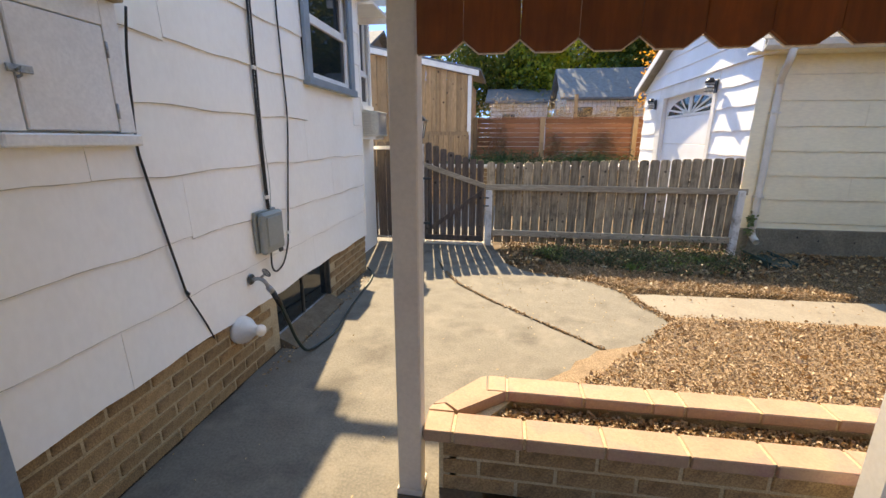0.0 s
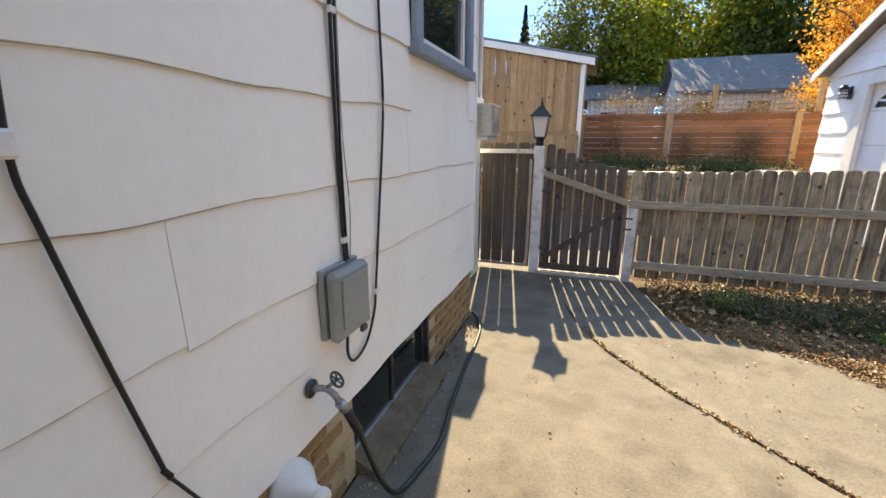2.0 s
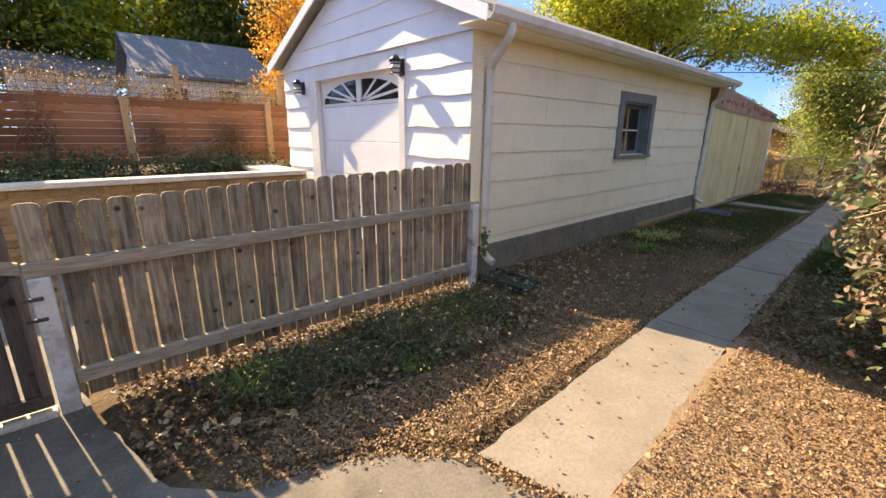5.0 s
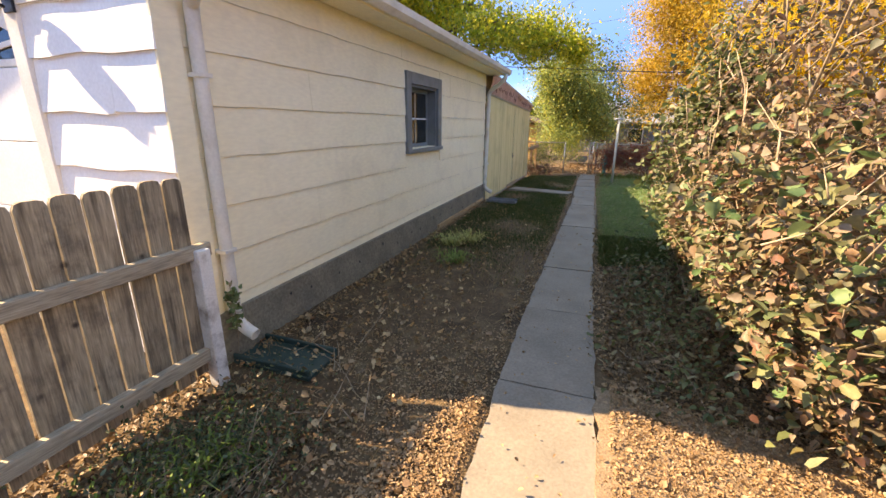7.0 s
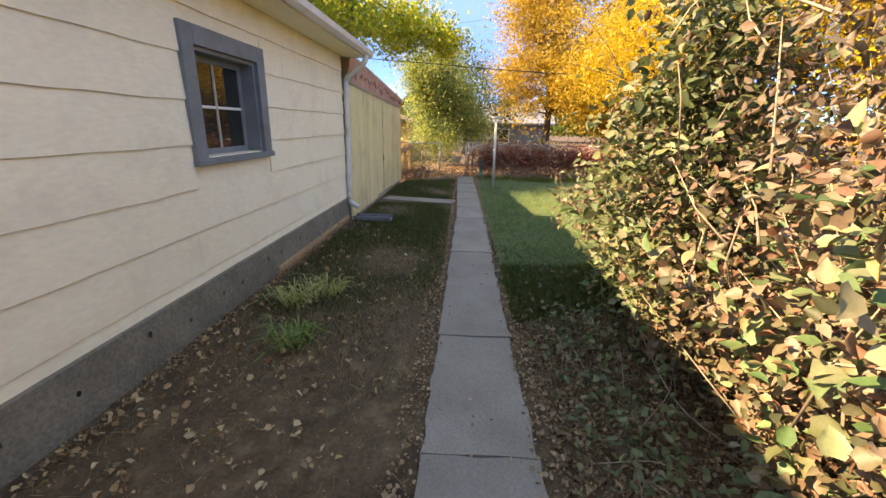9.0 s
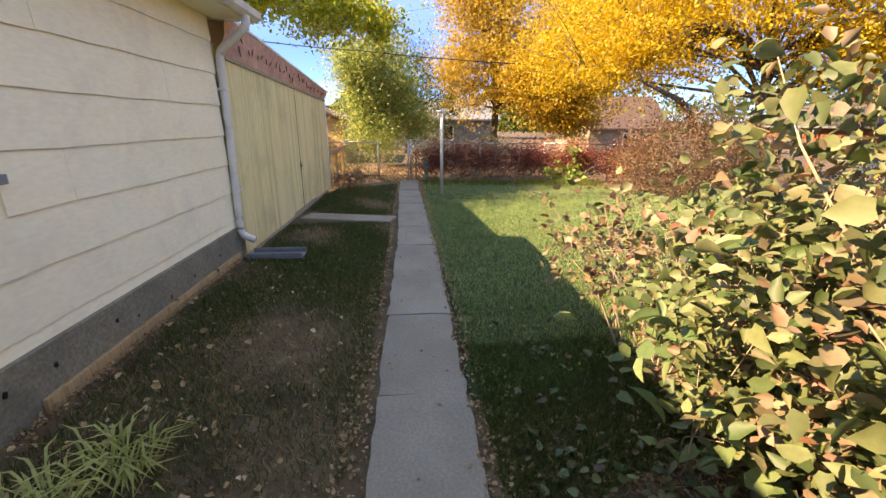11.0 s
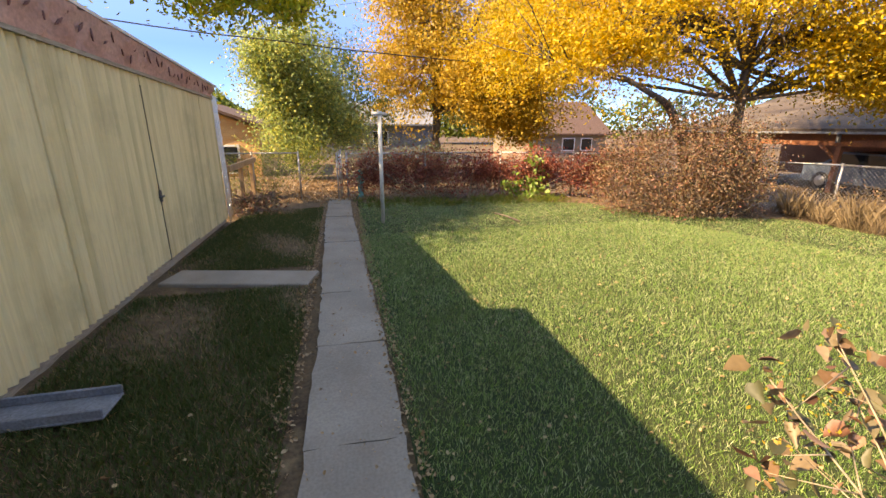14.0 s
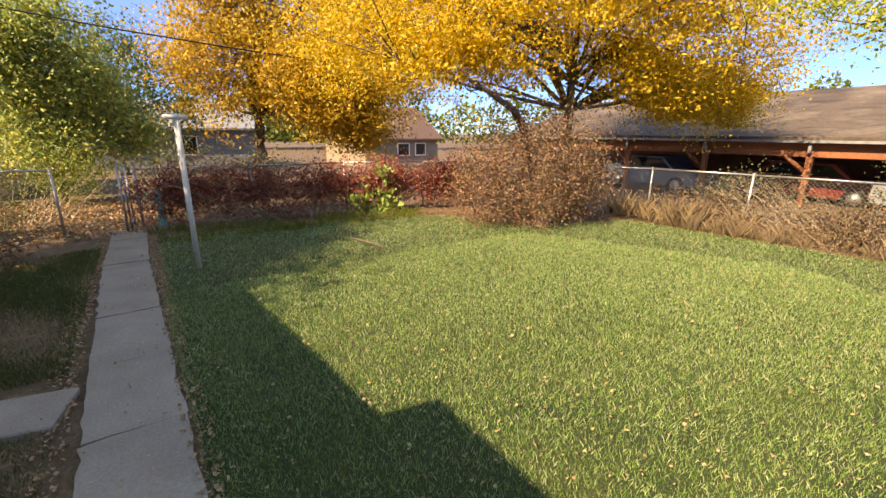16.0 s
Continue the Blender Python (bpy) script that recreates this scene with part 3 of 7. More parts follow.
WALK_X = [3.2, 5.49, 6.76, 8.03, 9.27, 10.4, 11.49, 12.62, 13.75, 14.74, 15.85, 16.99, 18.1, 19.2, 20.3, 21.5]
for k, (a, b) in enumerate(zip(WALK_X, WALK_X[1:])):
    g = 0.004
    def wy(x, side):
        return float(np.interp(x, [3, 6, 9, 11, 13, 18, 21], [5.02, 5.14, 5.12, 5.12, 5.10, 5.22, 5.24] if side else [4.42, 4.52, 4.58, 4.57, 4.58, 4.70, 4.68]))
    x0 = 3.0 if k == 0 else a + g
    dz = 0.004 * math.sin(k * 2.7)
    slab("walk_slab", [(3.14 if k == 0 else x0, wy(a, 0)), (b - g, wy(b, 0)), (b - g, wy(b, 1)), (x0, wy(a, 1))], lambda x, y, dz=dz: float(gz(x, 5)) + 0.012 + dz, 0.09, M_WALK,
         "worn grey concrete slab of the garden walk", rough=0.007, seed=10 + k, category="pavement", kind="structure", group="slabs of the garden walk")


def turf(name, poly, label, seed):
    x0, x1 = min(p[0] for p in poly), max(p[0] for p in poly)
    y0, y1 = min(p[1] for p in poly), max(p[1] for p in poly)
    xs, ys = np.arange(x0, x1, 0.15), np.arange(y0, y1, 0.15)
    X, Y = np.meshgrid(xs, ys, indexing="ij")
    rng = np.random.default_rng(seed)
    keep = in_poly(X + 0.075 + rng.normal(size=X.shape) * 0.03, Y + 0.075 + rng.normal(size=X.shape) * 0.03, poly)[:-1, :-1]
    Z = gz(X, Y) + 0.004
    v = np.stack([X, Y, Z], -1).reshape(-1, 3)
    ny = len(ys)
    i = (np.arange(len(xs) - 1)[:, None] * ny + np.arange(ny - 1)[None])[keep]
    return numpy_mesh(name, v, np.stack([i, i + ny, i + ny + 1, i + 1], 1), M_TURF, label=label, category="lawn", kind="stuff", smooth=True)


turf("lawn_turf", LAWN, "green lawn turf in the back garden", 3)


def blades(name, poly, n, height, material, label, seed, width=0.006, parent=None, patchy=0.0, category="grass", lean_by=1.0, tuft=0, dense=None, **tags):
    """Single bent blades of grass over an area."""
    rng = np.random.default_rng(seed)
    x0, x1 = min(p[0] for p in poly), max(p[0] for p in poly)
    y0, y1 = min(p[1] for p in poly), max(p[1] for p in poly)
    x, y = rng.uniform(x0, x1, n * 2), rng.uniform(y0, y1, n * 2)
    keep = in_poly(x, y, poly)
    if patchy:
        f = np.sin(x * 2.1 + 1.3 * np.sin(y * 1.7)) * np.cos(y * 2.6 + np.sin(x * 1.3)) + rng.normal(size=x.shape) * 0.4
        keep &= f > patchy - 0.6
    if dense is not None:
        keep &= rng.uniform(size=x.shape) < dense(x, y)
    x, y = x[keep][:n], y[keep][:n]
    n = len(x)
    if tuft:
        k = max(1, n // tuft)
        x = x[:k].repeat(tuft)[:n] + rng.normal(size=k * tuft)[:n] * height * 0.08
        y = y[:k].repeat(tuft)[:n] + rng.normal(size=k * tuft)[:n] * height * 0.08
        n = len(x)
    z = gz(x, y) - 0.004
    h = height * rng.uniform(0.5, 1.3, n)
    if tuft:
        h *= rng.uniform(0.35, 1.35, k).repeat(tuft)[:n]
    a = rng.uniform(0, 2 * math.pi, n)
    lean = rng.uniform(0.1, 0.9, n) * h * lean_by
    c, s = np.cos(a), np.sin(a)
    b = rng.uniform(0, 2 * math.pi, n)
    wx, wy2 = np.cos(b) * width, np.sin(b) * width
    p0 = np.stack([x - wx, y - wy2, z], 1)
    p1 = np.stack([x + wx, y + wy2, z], 1)
    p2 = np.stack([x + wx * 0.75 + c * lean * 0.55, y + wy2 * 0.75 + s * lean * 0.55, z + h * 0.65], 1)
    p3 = np.stack([x + c * lean, y + s * lean, z + h], 1)
    v = np.stack([p0, p1, p2, p3], 1).reshape(-1, 3)
    return numpy_mesh(name, v, np.arange(4 * n).reshape(-1, 4), material, parent, label, category=category, kind="stuff", **tags)


def litter(name, poly, n, size, material, label, seed, lift=0.012, shape="quad", dense=None, top=None, tilt=0.55):
    rng = np.random.default_rng(seed)
    x0, x1 = min(p[0] for p in poly), max(p[0] for p in poly)
    y0, y1 = min(p[1] for p in poly), max(p[1] for p in poly)
    x, y = rng.uniform(x0, x1, n * 3), rng.uniform(y0, y1, n * 3)
    keep = in_poly(x, y, poly)
    if dense is not None:
        keep &= rng.uniform(size=x.shape) < dense(x, y)
    x, y = x[keep][:n], y[keep][:n]
    z = (gz(x, y) if top is None else np.full(len(x), top)) + lift - 0.03 + rng.uniform(0, 0.03, len(x))
    return leaves(name, np.stack([x, y, z], 1), size, material, rng, label=label, shape=shape, normal=np.array([0, 0, 1.0]), tilt=tilt, spread=0.6, category="leaf litter", kind="stuff")


# ---- white house ----
def siding(parent, plane, lo, hi, levels, material, seed, axis="y", face=1, width=1.22, name="siding_board", proud=0.016, holes=(), wave=0.011, gap=0.0045):
    """Courses of wide boards with a wavy lower edge; holes: (lo, hi, z0, z1) left open."""
    rng = np.random.default_rng(seed)
    for k, (z0, z1) in enumerate(zip(levels, levels[1:])):
        off = (k % 3) * width * 0.37 + 0.1
        marks = [lo] + [m for m in np.arange(lo - off + width, hi - 0.05, width) if m > lo + 0.05] + [hi]
        for a, b in zip(marks, marks[1:]):
            spans = [(a, b)]
            for h0, h1, hz0, hz1 in holes:
                if z1 > hz0 + 0.01 and z0 < hz1 - 0.01:
                    spans = [s for p, q in spans for s in ((p, min(q, h0)), (max(p, h1), q)) if s[1] - s[0] > 0.02]
            for p, q in spans:
                n = max(2, int((q - p) / 0.07))
                v, gv = [], []
                ph = rng.uniform(0, 6)
                for j in range(n + 1):
                    s = p + 0.0015 + (q - p - 0.003) * j / n
                    zb = z0 - 0.004 + wave * math.sin(s * 7 + ph) * math.sin(s * 3.1) + rng.normal() * wave * 0.12
                    for d, z in ((0.001, z1 + 0.012), (proud, zb), (0.0, zb)):
                        v.append((plane + face * d, s, z) if axis == "y" else (s, plane + face * d, z))
                    # ribbon below the board edge, coloured as the shade under the lap
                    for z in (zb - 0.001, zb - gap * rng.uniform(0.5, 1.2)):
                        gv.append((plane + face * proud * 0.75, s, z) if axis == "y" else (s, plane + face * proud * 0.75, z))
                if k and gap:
                    solid("gap_shade_strip", gv, [(2 * j, 2 * j + 1, 2 * j + 3, 2 * j + 2) for j in range(n)], M_LINE, parent)
                f = []
                for j in range(n):
                    c = 3 * j
                    f += [(c, c + 1, c + 4, c + 3), (c + 1, c + 2, c + 5, c + 4), (c + 2, c, c + 3, c + 5)]
                f += [(0, 2, 1), (3 * n, 3 * n + 1, 3 * n + 2)]
                if (face > 0) != (axis == "y"):
                    f = [t[::-1] for t in f]
                solid(name, v, f, material, parent)


house = thing("house", (0, 2, 0), "single-storey house with white wavy-edged siding over a tan brick base", "house")
HW = 0.16
box("wall", (-HW, -3.5, 0.46), (0, 4.05, 3.1), M_WHITE, house, bevel=0)
box("wall", (-HW, 4.05, 0.46), (0, 5.15, 2.0), M_WHITE, house, bevel=0)
box("wall", (-HW, 5.15, 0.46), (0, 5.38, 3.1), M_WHITE, house, bevel=0)
box("brick_backing", (-HW, -3.5, 0), (-0.011, 3.35, 0.458), M_MORTAR, house, "tan mortar bed", bevel=0)
box("brick_backing", (-HW, 4.32, 0), (-0.011, 5.375, 0.458), M_MORTAR, house, "tan mortar bed", bevel=0)
box("brick_backing", (-HW, 3.352, 0), (-0.03, 4.318, 0.05), M_MORTAR, house, "tan mortar bed", bevel=0)
LEVELS = [0.455, 0.745, 1.05, 1.392, 1.715, 2.02, 2.34, 2.66, 2.98]
siding(house, 0.0, -3.5, 5.38, LEVELS, M_WHITE, 5, holes=[(4.05, 5.15, 2.0, 3.2)], proud=0.013, width=1.9)
box("corner_trim", (-0.03, 5.38, 0.455), (0.016, 5.40, 3.1), M_WHITE, house, "white corner strip")
# side return and rear wing
box("wall", (-3.5, 5.22, 0), (-HW - 0.002, 5.38, 3.1), M_WHITE, house, bevel=0)
box("wall", (-0.42, 5.382, 0), (-0.28, 6.16, 3.4), M_WHITE, house, bevel=0)
box("wall", (-0.42, 6.16, 0), (-0.28, 6.62, 1.6), M_WHITE, house, bevel=0)
box("wall", (-0.42, 6.62, 0), (-0.28, 6.72, 3.4), M_WHITE, house, bevel=0)
box("wall", (-3.5, 6.58, 0), (-0.422, 6.718, 3.4), M_WHITE, house, bevel=0)
box("roof_eave", (-3.6, -3.6, 3.0), (0.12, 5.5, 3.06), M_TRIMW, house, "white boarded eave")
box("roof_eave", (-3.6, 5.6, 3.0), (0.13, 6.12, 3.03), M_TRIMW, house, "white boarded eave")
prism("fascia", [(-3.6, 6.12, 2.96), (-3.6, 6.12, 3.12), (0.14, 6.12, 3.06), (0.14, 6.12, 2.93)], (0, 0.025, 0), M_TRIMW, house, "white fascia")
# Unseen bar, added only to cast the dark stripe across the patio.
box("shadow_casting_bar", (-0.42, 6.43, 3.22), (0.68, 6.465, 3.31), M_TRIMW, house, "unseen bar added to throw the shadow stripe on the patio")
box("roof_eave", (-3.6, 6.2, 3.4), (-0.1, 6.95, 3.46), M_TRIMW, house, "white boarded eave")
box("roof", (-3.6, -3.6, 3.062), (0.14, 5.52, 3.2), M_SHING, house, "grey shingle roof edge")
box("roof", (-3.6, 5.5, 3.462), (-0.08, 6.97, 3.6), M_SHING, house, "grey shingle roof edge")


def double_hung(name, parent, plane, y0, y1, z0, z1, trim, sash, glass, w=0.1, out=0.03, meet=None, deep=0.06):
    """A sash window in a wall that faces +x: casing, sill, sashes and panes."""
    box("casing", (plane, y0, z0 + 0.03), (plane + out, y0 + w, z1), trim, parent, "painted window casing")
    box("casing", (plane, y1 - w, z0 + 0.03), (plane + out, y1, z1), trim, parent, "painted window casing")
    box("casing", (plane, y0 + w, z1 - w), (plane + out, y1 - w, z1), trim, parent, "painted window casing")
    box("sill", (plane - deep, y0 - 0.01, z0 - 0.03), (plane + out + 0.02, y1 + 0.01, z0 + 0.03), trim, parent, "painted window sill")
    meet = meet or (z0 + z1) / 2
    for a, b, x in ((z0 + 0.032, meet, plane - 0.02), (meet, z1 - w, plane - 0.045)):
        box("sash", (x - 0.02, y0 + w, a), (x + 0.015, y0 + w + 0.05, b), sash, parent, "white sash frame")
        box("sash", (x - 0.02, y1 - w - 0.05, a), (x + 0.015, y1 - w, b), sash, parent, "white sash frame")
        box("sash", (x - 0.02, y0 + w + 0.05, a), (x + 0.015, y1 - w - 0.05, a + 0.05), sash, parent, "white sash frame")
        box("sash", (x - 0.02, y0 + w + 0.05, b - 0.035), (x + 0.015, y1 - w - 0.05, b), sash, parent, "white sash frame")
        box("pane", (x - 0.012, y0 + w + 0.05, a + 0.05), (x - 0.006, y1 - w - 0.05, b - 0.035), glass, parent, "dark window pane", bevel=0)


win = thing("window", (0, 4.65, 2.0), "blue-grey framed sash window with dark glass in the white siding", "window")
double_hung("window", win, 0.014, 4.05, 5.15, 2.02, 3.0, M_BLUE, M_TRIMW, M_GLASS, meet=2.52)
# black sheet in place of the darkness of the room
box("back", (-0.155, 4.07, 2.02), (-0.15, 5.13, 2.99), M_BLACK, win, "black sheet standing in for the unlit room behind the glass", bevel=0)
win2 = thing("window", (-0.28, 6.4, 2.0), "narrow white sash window above the air conditioner", "window")
double_hung("window", win2, -0.278, 6.16, 6.62, 1.97, 3.3, M_TRIMW, M_TRIMW, M_GLASSG, w=0.05, meet=2.4)
# same black sheet, drawn for the unlit room
box("back", (-0.40, 6.17, 1.97), (-0.395, 6.61, 3.29), M_BLACK, win2, "black sheet standing in for the unlit room behind the glass", bevel=0)
box("filler_panel", (-0.30, 6.165, 1.6), (-0.285, 6.615, 1.94), M_TRIMW, win2, "white filler panel")

ac = thing("air_conditioner", (-0.2, 6.38, 1.6), "boxy cream window air conditioner with louvred side", "air conditioner")
box("case", (-0.278, 6.2, 1.6), (-0.04, 6.58, 1.92), M_ACW, ac, bevel=0.008)
for k in range(13):
    z = 1.635 + k * 0.021
    box("louvre", (-0.262, 6.194, z), (-0.13, 6.2, z + 0.009), M_LINE, ac, "dark louvre slot", bevel=0)
box("grille", (-0.04, 6.22, 1.625), (-0.032, 6.56, 1.895), M_STEEL, ac, "fine metal condenser grille", bevel=0.002)
for z in (1.612, 1.9):
    box("grille_frame", (-0.04, 6.2, z), (-0.024, 6.58, z + 0.014), M_ACW, ac)
box("bracket", (-0.278, 6.22, 1.56), (-0.08, 6.56, 1.598), M_TRIMW, ac, "white wooden support ledge")

# meter cupboard
hutch = thing("wall_cupboard", (0.02, 2.0, 1.56), "shallow white wooden cupboard on the siding with hinges and a hasp", "cupboard")
box("frame", (0.013, 1.80, 1.578), (0.04, 1.89, 2.09), M_TRIMW, hutch, "white face frame")
box("frame", (0.013, 2.25, 1.578), (0.04, 2.325, 2.09), M_TRIMW, hutch, "white face frame")
box("frame", (0.013, 1.89, 1.99), (0.04, 2.25, 2.09), M_TRIMW, hutch, "white face frame")
box("door", (0.013, 1.898, 1.584), (0.042, 2.245, 1.985), M_TRIMW, hutch, "white cupboard door", bevel=0.004)
box("ledge", (0.013, 1.80, 1.525), (0.060, 2.335, 1.573), M_TRIMW, hutch, "white bottom ledge", bevel=0.006)
box("top_board", (0.013, 1.78, 2.092), (0.075, 2.34, 2.125), M_RAIL, hutch, "worn brown top board", bevel=0.005)
for z in (1.665, 1.90):
    tube("hinge", [(0.046, 2.248, z - 0.03), (0.046, 2.248, z + 0.03)], 0.005, M_STEEL, hutch, "small steel hinge", 6)
box("hasp", (0.042, 1.865, 1.765), (0.052, 1.945, 1.79), M_STEEL, hutch, "steel hasp", bevel=0.002)
tube("padlock_loop", [(0.05, 1.89, 1.77), (0.068, 1.89, 1.78), (0.068, 1.89, 1.755), (0.05, 1.89, 1.75)], 0.005, M_STEEL, hutch, "steel staple", 6)

mbox = thing("utility_box", (0.05, 3.25, 0.74), "grey plastic cable junction box on the white siding", "utility box")
box("back_plate", (0.013, 3.13, 0.81), (0.035, 3.385, 1.09), M_GREYBOX, mbox, bevel=0.004)
box("cover", (0.035, 3.137, 0.80), (0.09, 3.387, 1.08), M_GREYBOX, mbox, "grey moulded cover", bevel=0.018)
box("raised_panel", (0.09, 3.17, 0.85), (0.098, 3.355, 1.05), M_GREYBOX, mbox, "raised cover panel", bevel=0.004)
box("latch", (0.08, 3.30, 0.785), (0.096, 3.34, 0.81), M_DARKSTEEL, mbox, "small cover latch", bevel=0.002)


def cable(name, pts, r, label, material=M_BLACK, sides=6):
    return tube(name, smooth_line(pts, 6), r, material, None, label, sides, category="cable")


cable("cable", [(0.03, 3.30, 1.08), (0.022, 3.305, 1.2), (0.022, 3.30, 1.5), (0.022, 3.305, 1.95), (0.022, 3.32, 2.4), (0.022, 3.33, 3.0)], 0.008, "black cable running up the white siding to the eave")
cable("cable", [(0.03, 3.318, 1.08), (0.024, 3.323, 1.2), (0.024, 3.32, 1.5), (0.024, 3.328, 1.95), (0.024, 3.345, 2.4), (0.024, 3.355, 3.0)], 0.006, "black cable running up the white siding to the eave")
cable("cable", [(0.03, 3.335, 1.08), (0.02, 3.37, 1.3), (0.02, 3.345, 1.6), (0.02, 3.35, 2.0), (0.02, 3.37, 3.0)], 0.0025, "thin grey cable running up the white siding", M_GREYBOX)
cable("cable", [(0.022, 3.66, 3.0), (0.022, 3.67, 2.4), (0.022, 3.685, 2.0), (0.022, 3.69, 1.68), (0.022, 3.615, 1.22), (0.022, 3.56, 0.9), (0.022, 3.535, 0.78), (0.024, 3.45, 0.66), (0.026, 3.34, 0.625), (0.03, 3.28, 0.68), (0.04, 3.27, 0.80)], 0.0065, "black cable looping under the grey box")
cable("cable", [(0.05, 2.37, 2.09), (0.03, 2.355, 1.9), (0.022, 2.345, 1.7), (0.022, 2.334, 1.52), (0.022, 2.352, 1.40), (0.022, 2.41, 1.1), (0.022, 2.479, 0.772)], 0.006, "black cable beside the white cupboard")
cable("cable", [(0.022, 2.479, 0.772), (0.02, 2.53, 0.67), (0.018, 2.59, 0.55), (0.01, 2.645, 0.435)], 0.005, "black cable running down to the brick base")
tube("cable_knot", [(0.02, 2.473, 0.79), (0.035, 2.48, 0.772), (0.02, 2.488, 0.755)], 0.008, M_BLACK, None, "black cable tie knot on the siding", 6, category="cable")
for y, z in ((3.556, 0.87), (3.31, 1.17), (3.312, 2.0)):
    box("cable_clip", (0.014, y - 0.018, z - 0.012), (0.034, y + 0.018, z + 0.012), M_PVC, None, "small white plastic clip holding a cable to the siding", bevel=0.003, category="cable clip")
vent = thing("vent_hood", (0.1, 2.74, 0.35), "white plastic cone vent on the brick base", "vent")
v, f = tube_data([(0.0, 2.885, 0.375), (0.02, 2.883, 0.375), (0.045, 2.88, 0.378), (0.11, 2.862, 0.39), (0.13, 2.857, 0.393), (0.175, 2.845, 0.40)], [0.086, 0.09, 0.084, 0.040, 0.033, 0.033], 24)
solid("cone", v, f[:-1], M_PVC, vent, smooth=True)
v, f = tube_data([(0.10, 2.865, 0.389), (0.174, 2.8455, 0.40)], [0.027, 0.027], 20)
solid("liner", v, [q[::-1] for q in f[:-1]], M_PVC, vent, smooth=True)
tube("lip", [(0.168, 2.847, 0.399), (0.181, 2.843, 0.401)], 0.037, M_PVC, vent, sides=24)

tap = thing("garden_tap", (0.05, 3.054, 0.62), "brass outdoor tap with a round wheel handle", "tap")
tube("flange", [(0.013, 3.044, 0.66), (0.02, 3.044, 0.66)], 0.035, M_DARKSTEEL, tap, sides=16)
tube("spout", smooth_line([(0.02, 3.044, 0.66), (0.07, 3.054, 0.665), (0.10, 3.064, 0.64), (0.115, 3.074, 0.60)], 4), 0.013, M_STEEL, tap, sides=10)
tube("stem", [(0.07, 3.054, 0.665), (0.11, 3.064, 0.70)], 0.008, M_STEEL, tap)
c0, ax = Vector((0.115, 3.066, 0.705)), Vector((0.7, 0.15, 0.6)).normalized()
rim = [p for p in ring_verts(c0, ax, 0.03, 16)]
tube("wheel_rim", rim + [rim[0]], 0.005, M_DARKSTEEL, tap, "dark wheel handle", 6)
for k in range(5):
    tube("wheel_spoke", [c0, rim[k * 3]], 0.0035, M_DARKSTEEL, tap, "wheel spoke", 5)
hose = thing("garden_hose", (0.2, 4.0, 0), "dark green garden hose lying along the house wall", "hose")
tube("coupling", [(0.113, 3.072, 0.605), (0.13, 3.089, 0.565)], 0.02, M_STEEL, hose, "metal hose coupling", 12)
tube("sleeve", [(0.13, 3.089, 0.566), (0.165, 3.114, 0.46)], 0.019, M_BLACK, hose, "thick black hose end", 12)
tube("hose_line", smooth_line([(0.163, 3.114, 0.47), (0.2, 3.134, 0.33), (0.22, 3.194, 0.16), (0.24, 3.284, 0.04), (0.27, 3.454, 0.014), (0.30, 3.684, 0.014), (0.26, 4.0, 0.014), (0.22, 4.4, 0.014), (0.2, 4.75, 0.014), (0.17, 5.05, 0.014), (0.1, 5.25, 0.02), (0.03, 5.32, 0.05)], 8), 0.0125, M_HOSE, hose, sides=10)

bw = thing("basement_window", (-0.05, 3.77, 0.06), "dark basement window set in the brick base", "window")
box("pane", (-0.058, 3.37, 0.09), (-0.053, 4.30, 0.458), M_GLASS, bw, "dark glass", bevel=0)
for y in (3.354, 3.82, 4.29):
    box("frame", (-0.062, y, 0.07), (-0.04, y + 0.022, 0.458), M_DARKSTEEL, bw, "metal window frame", bevel=0.002)
box("frame", (-0.062, 3.38, 0.07), (-0.038, 4.29, 0.094), M_STEEL, bw, "metal window frame", bevel=0.002)
prism("sill", [(-0.06, 3.354, 0.0), (-0.06, 3.354, 0.066), (-0.036, 3.354, 0.090), (0.05, 3.354, 0.05), (0.12, 3.354, 0.012), (0.12, 3.354, 0.0)], (0, 0.962, 0), M_SILL, bw, "sloping brown mortar sill")
box("jamb", (-0.04, 4.296, 0.09), (-0.002, 4.318, 0.458), M_DARKSTEEL, bw, "weathered dark jamb")

# ---- porch ----
porch = thing("porch", (2.2, 1.8, 0), "covered porch with beige posts and a zigzag-edged brown valance", "porch")
post = box("post", (1.226, 2.155, 0.0), (1.330, 2.255, 2.5), M_POST, porch, "beige painted wooden post", bevel=0.006)
box("post_base", (1.219, 2.148, 0.0), (1.337, 2.262, 0.03), M_POST, porch, "chipped post foot")
box("post", (2.93, 1.98, 0.0), (3.03, 2.08, 2.5), M_PVC, porch, "white painted wooden post", bevel=0.006)
box("beam", (1.15, 2.165, 2.5), (6.0, 2.245, 2.66), M_POST, porch, "beige roof beam")
box("porch_roof", (0.5, -3.5, 2.66), (6.0, 2.3, 2.70), M_TRIMW, porch, "white painted porch roof", bevel=0)
pitch = 0.185
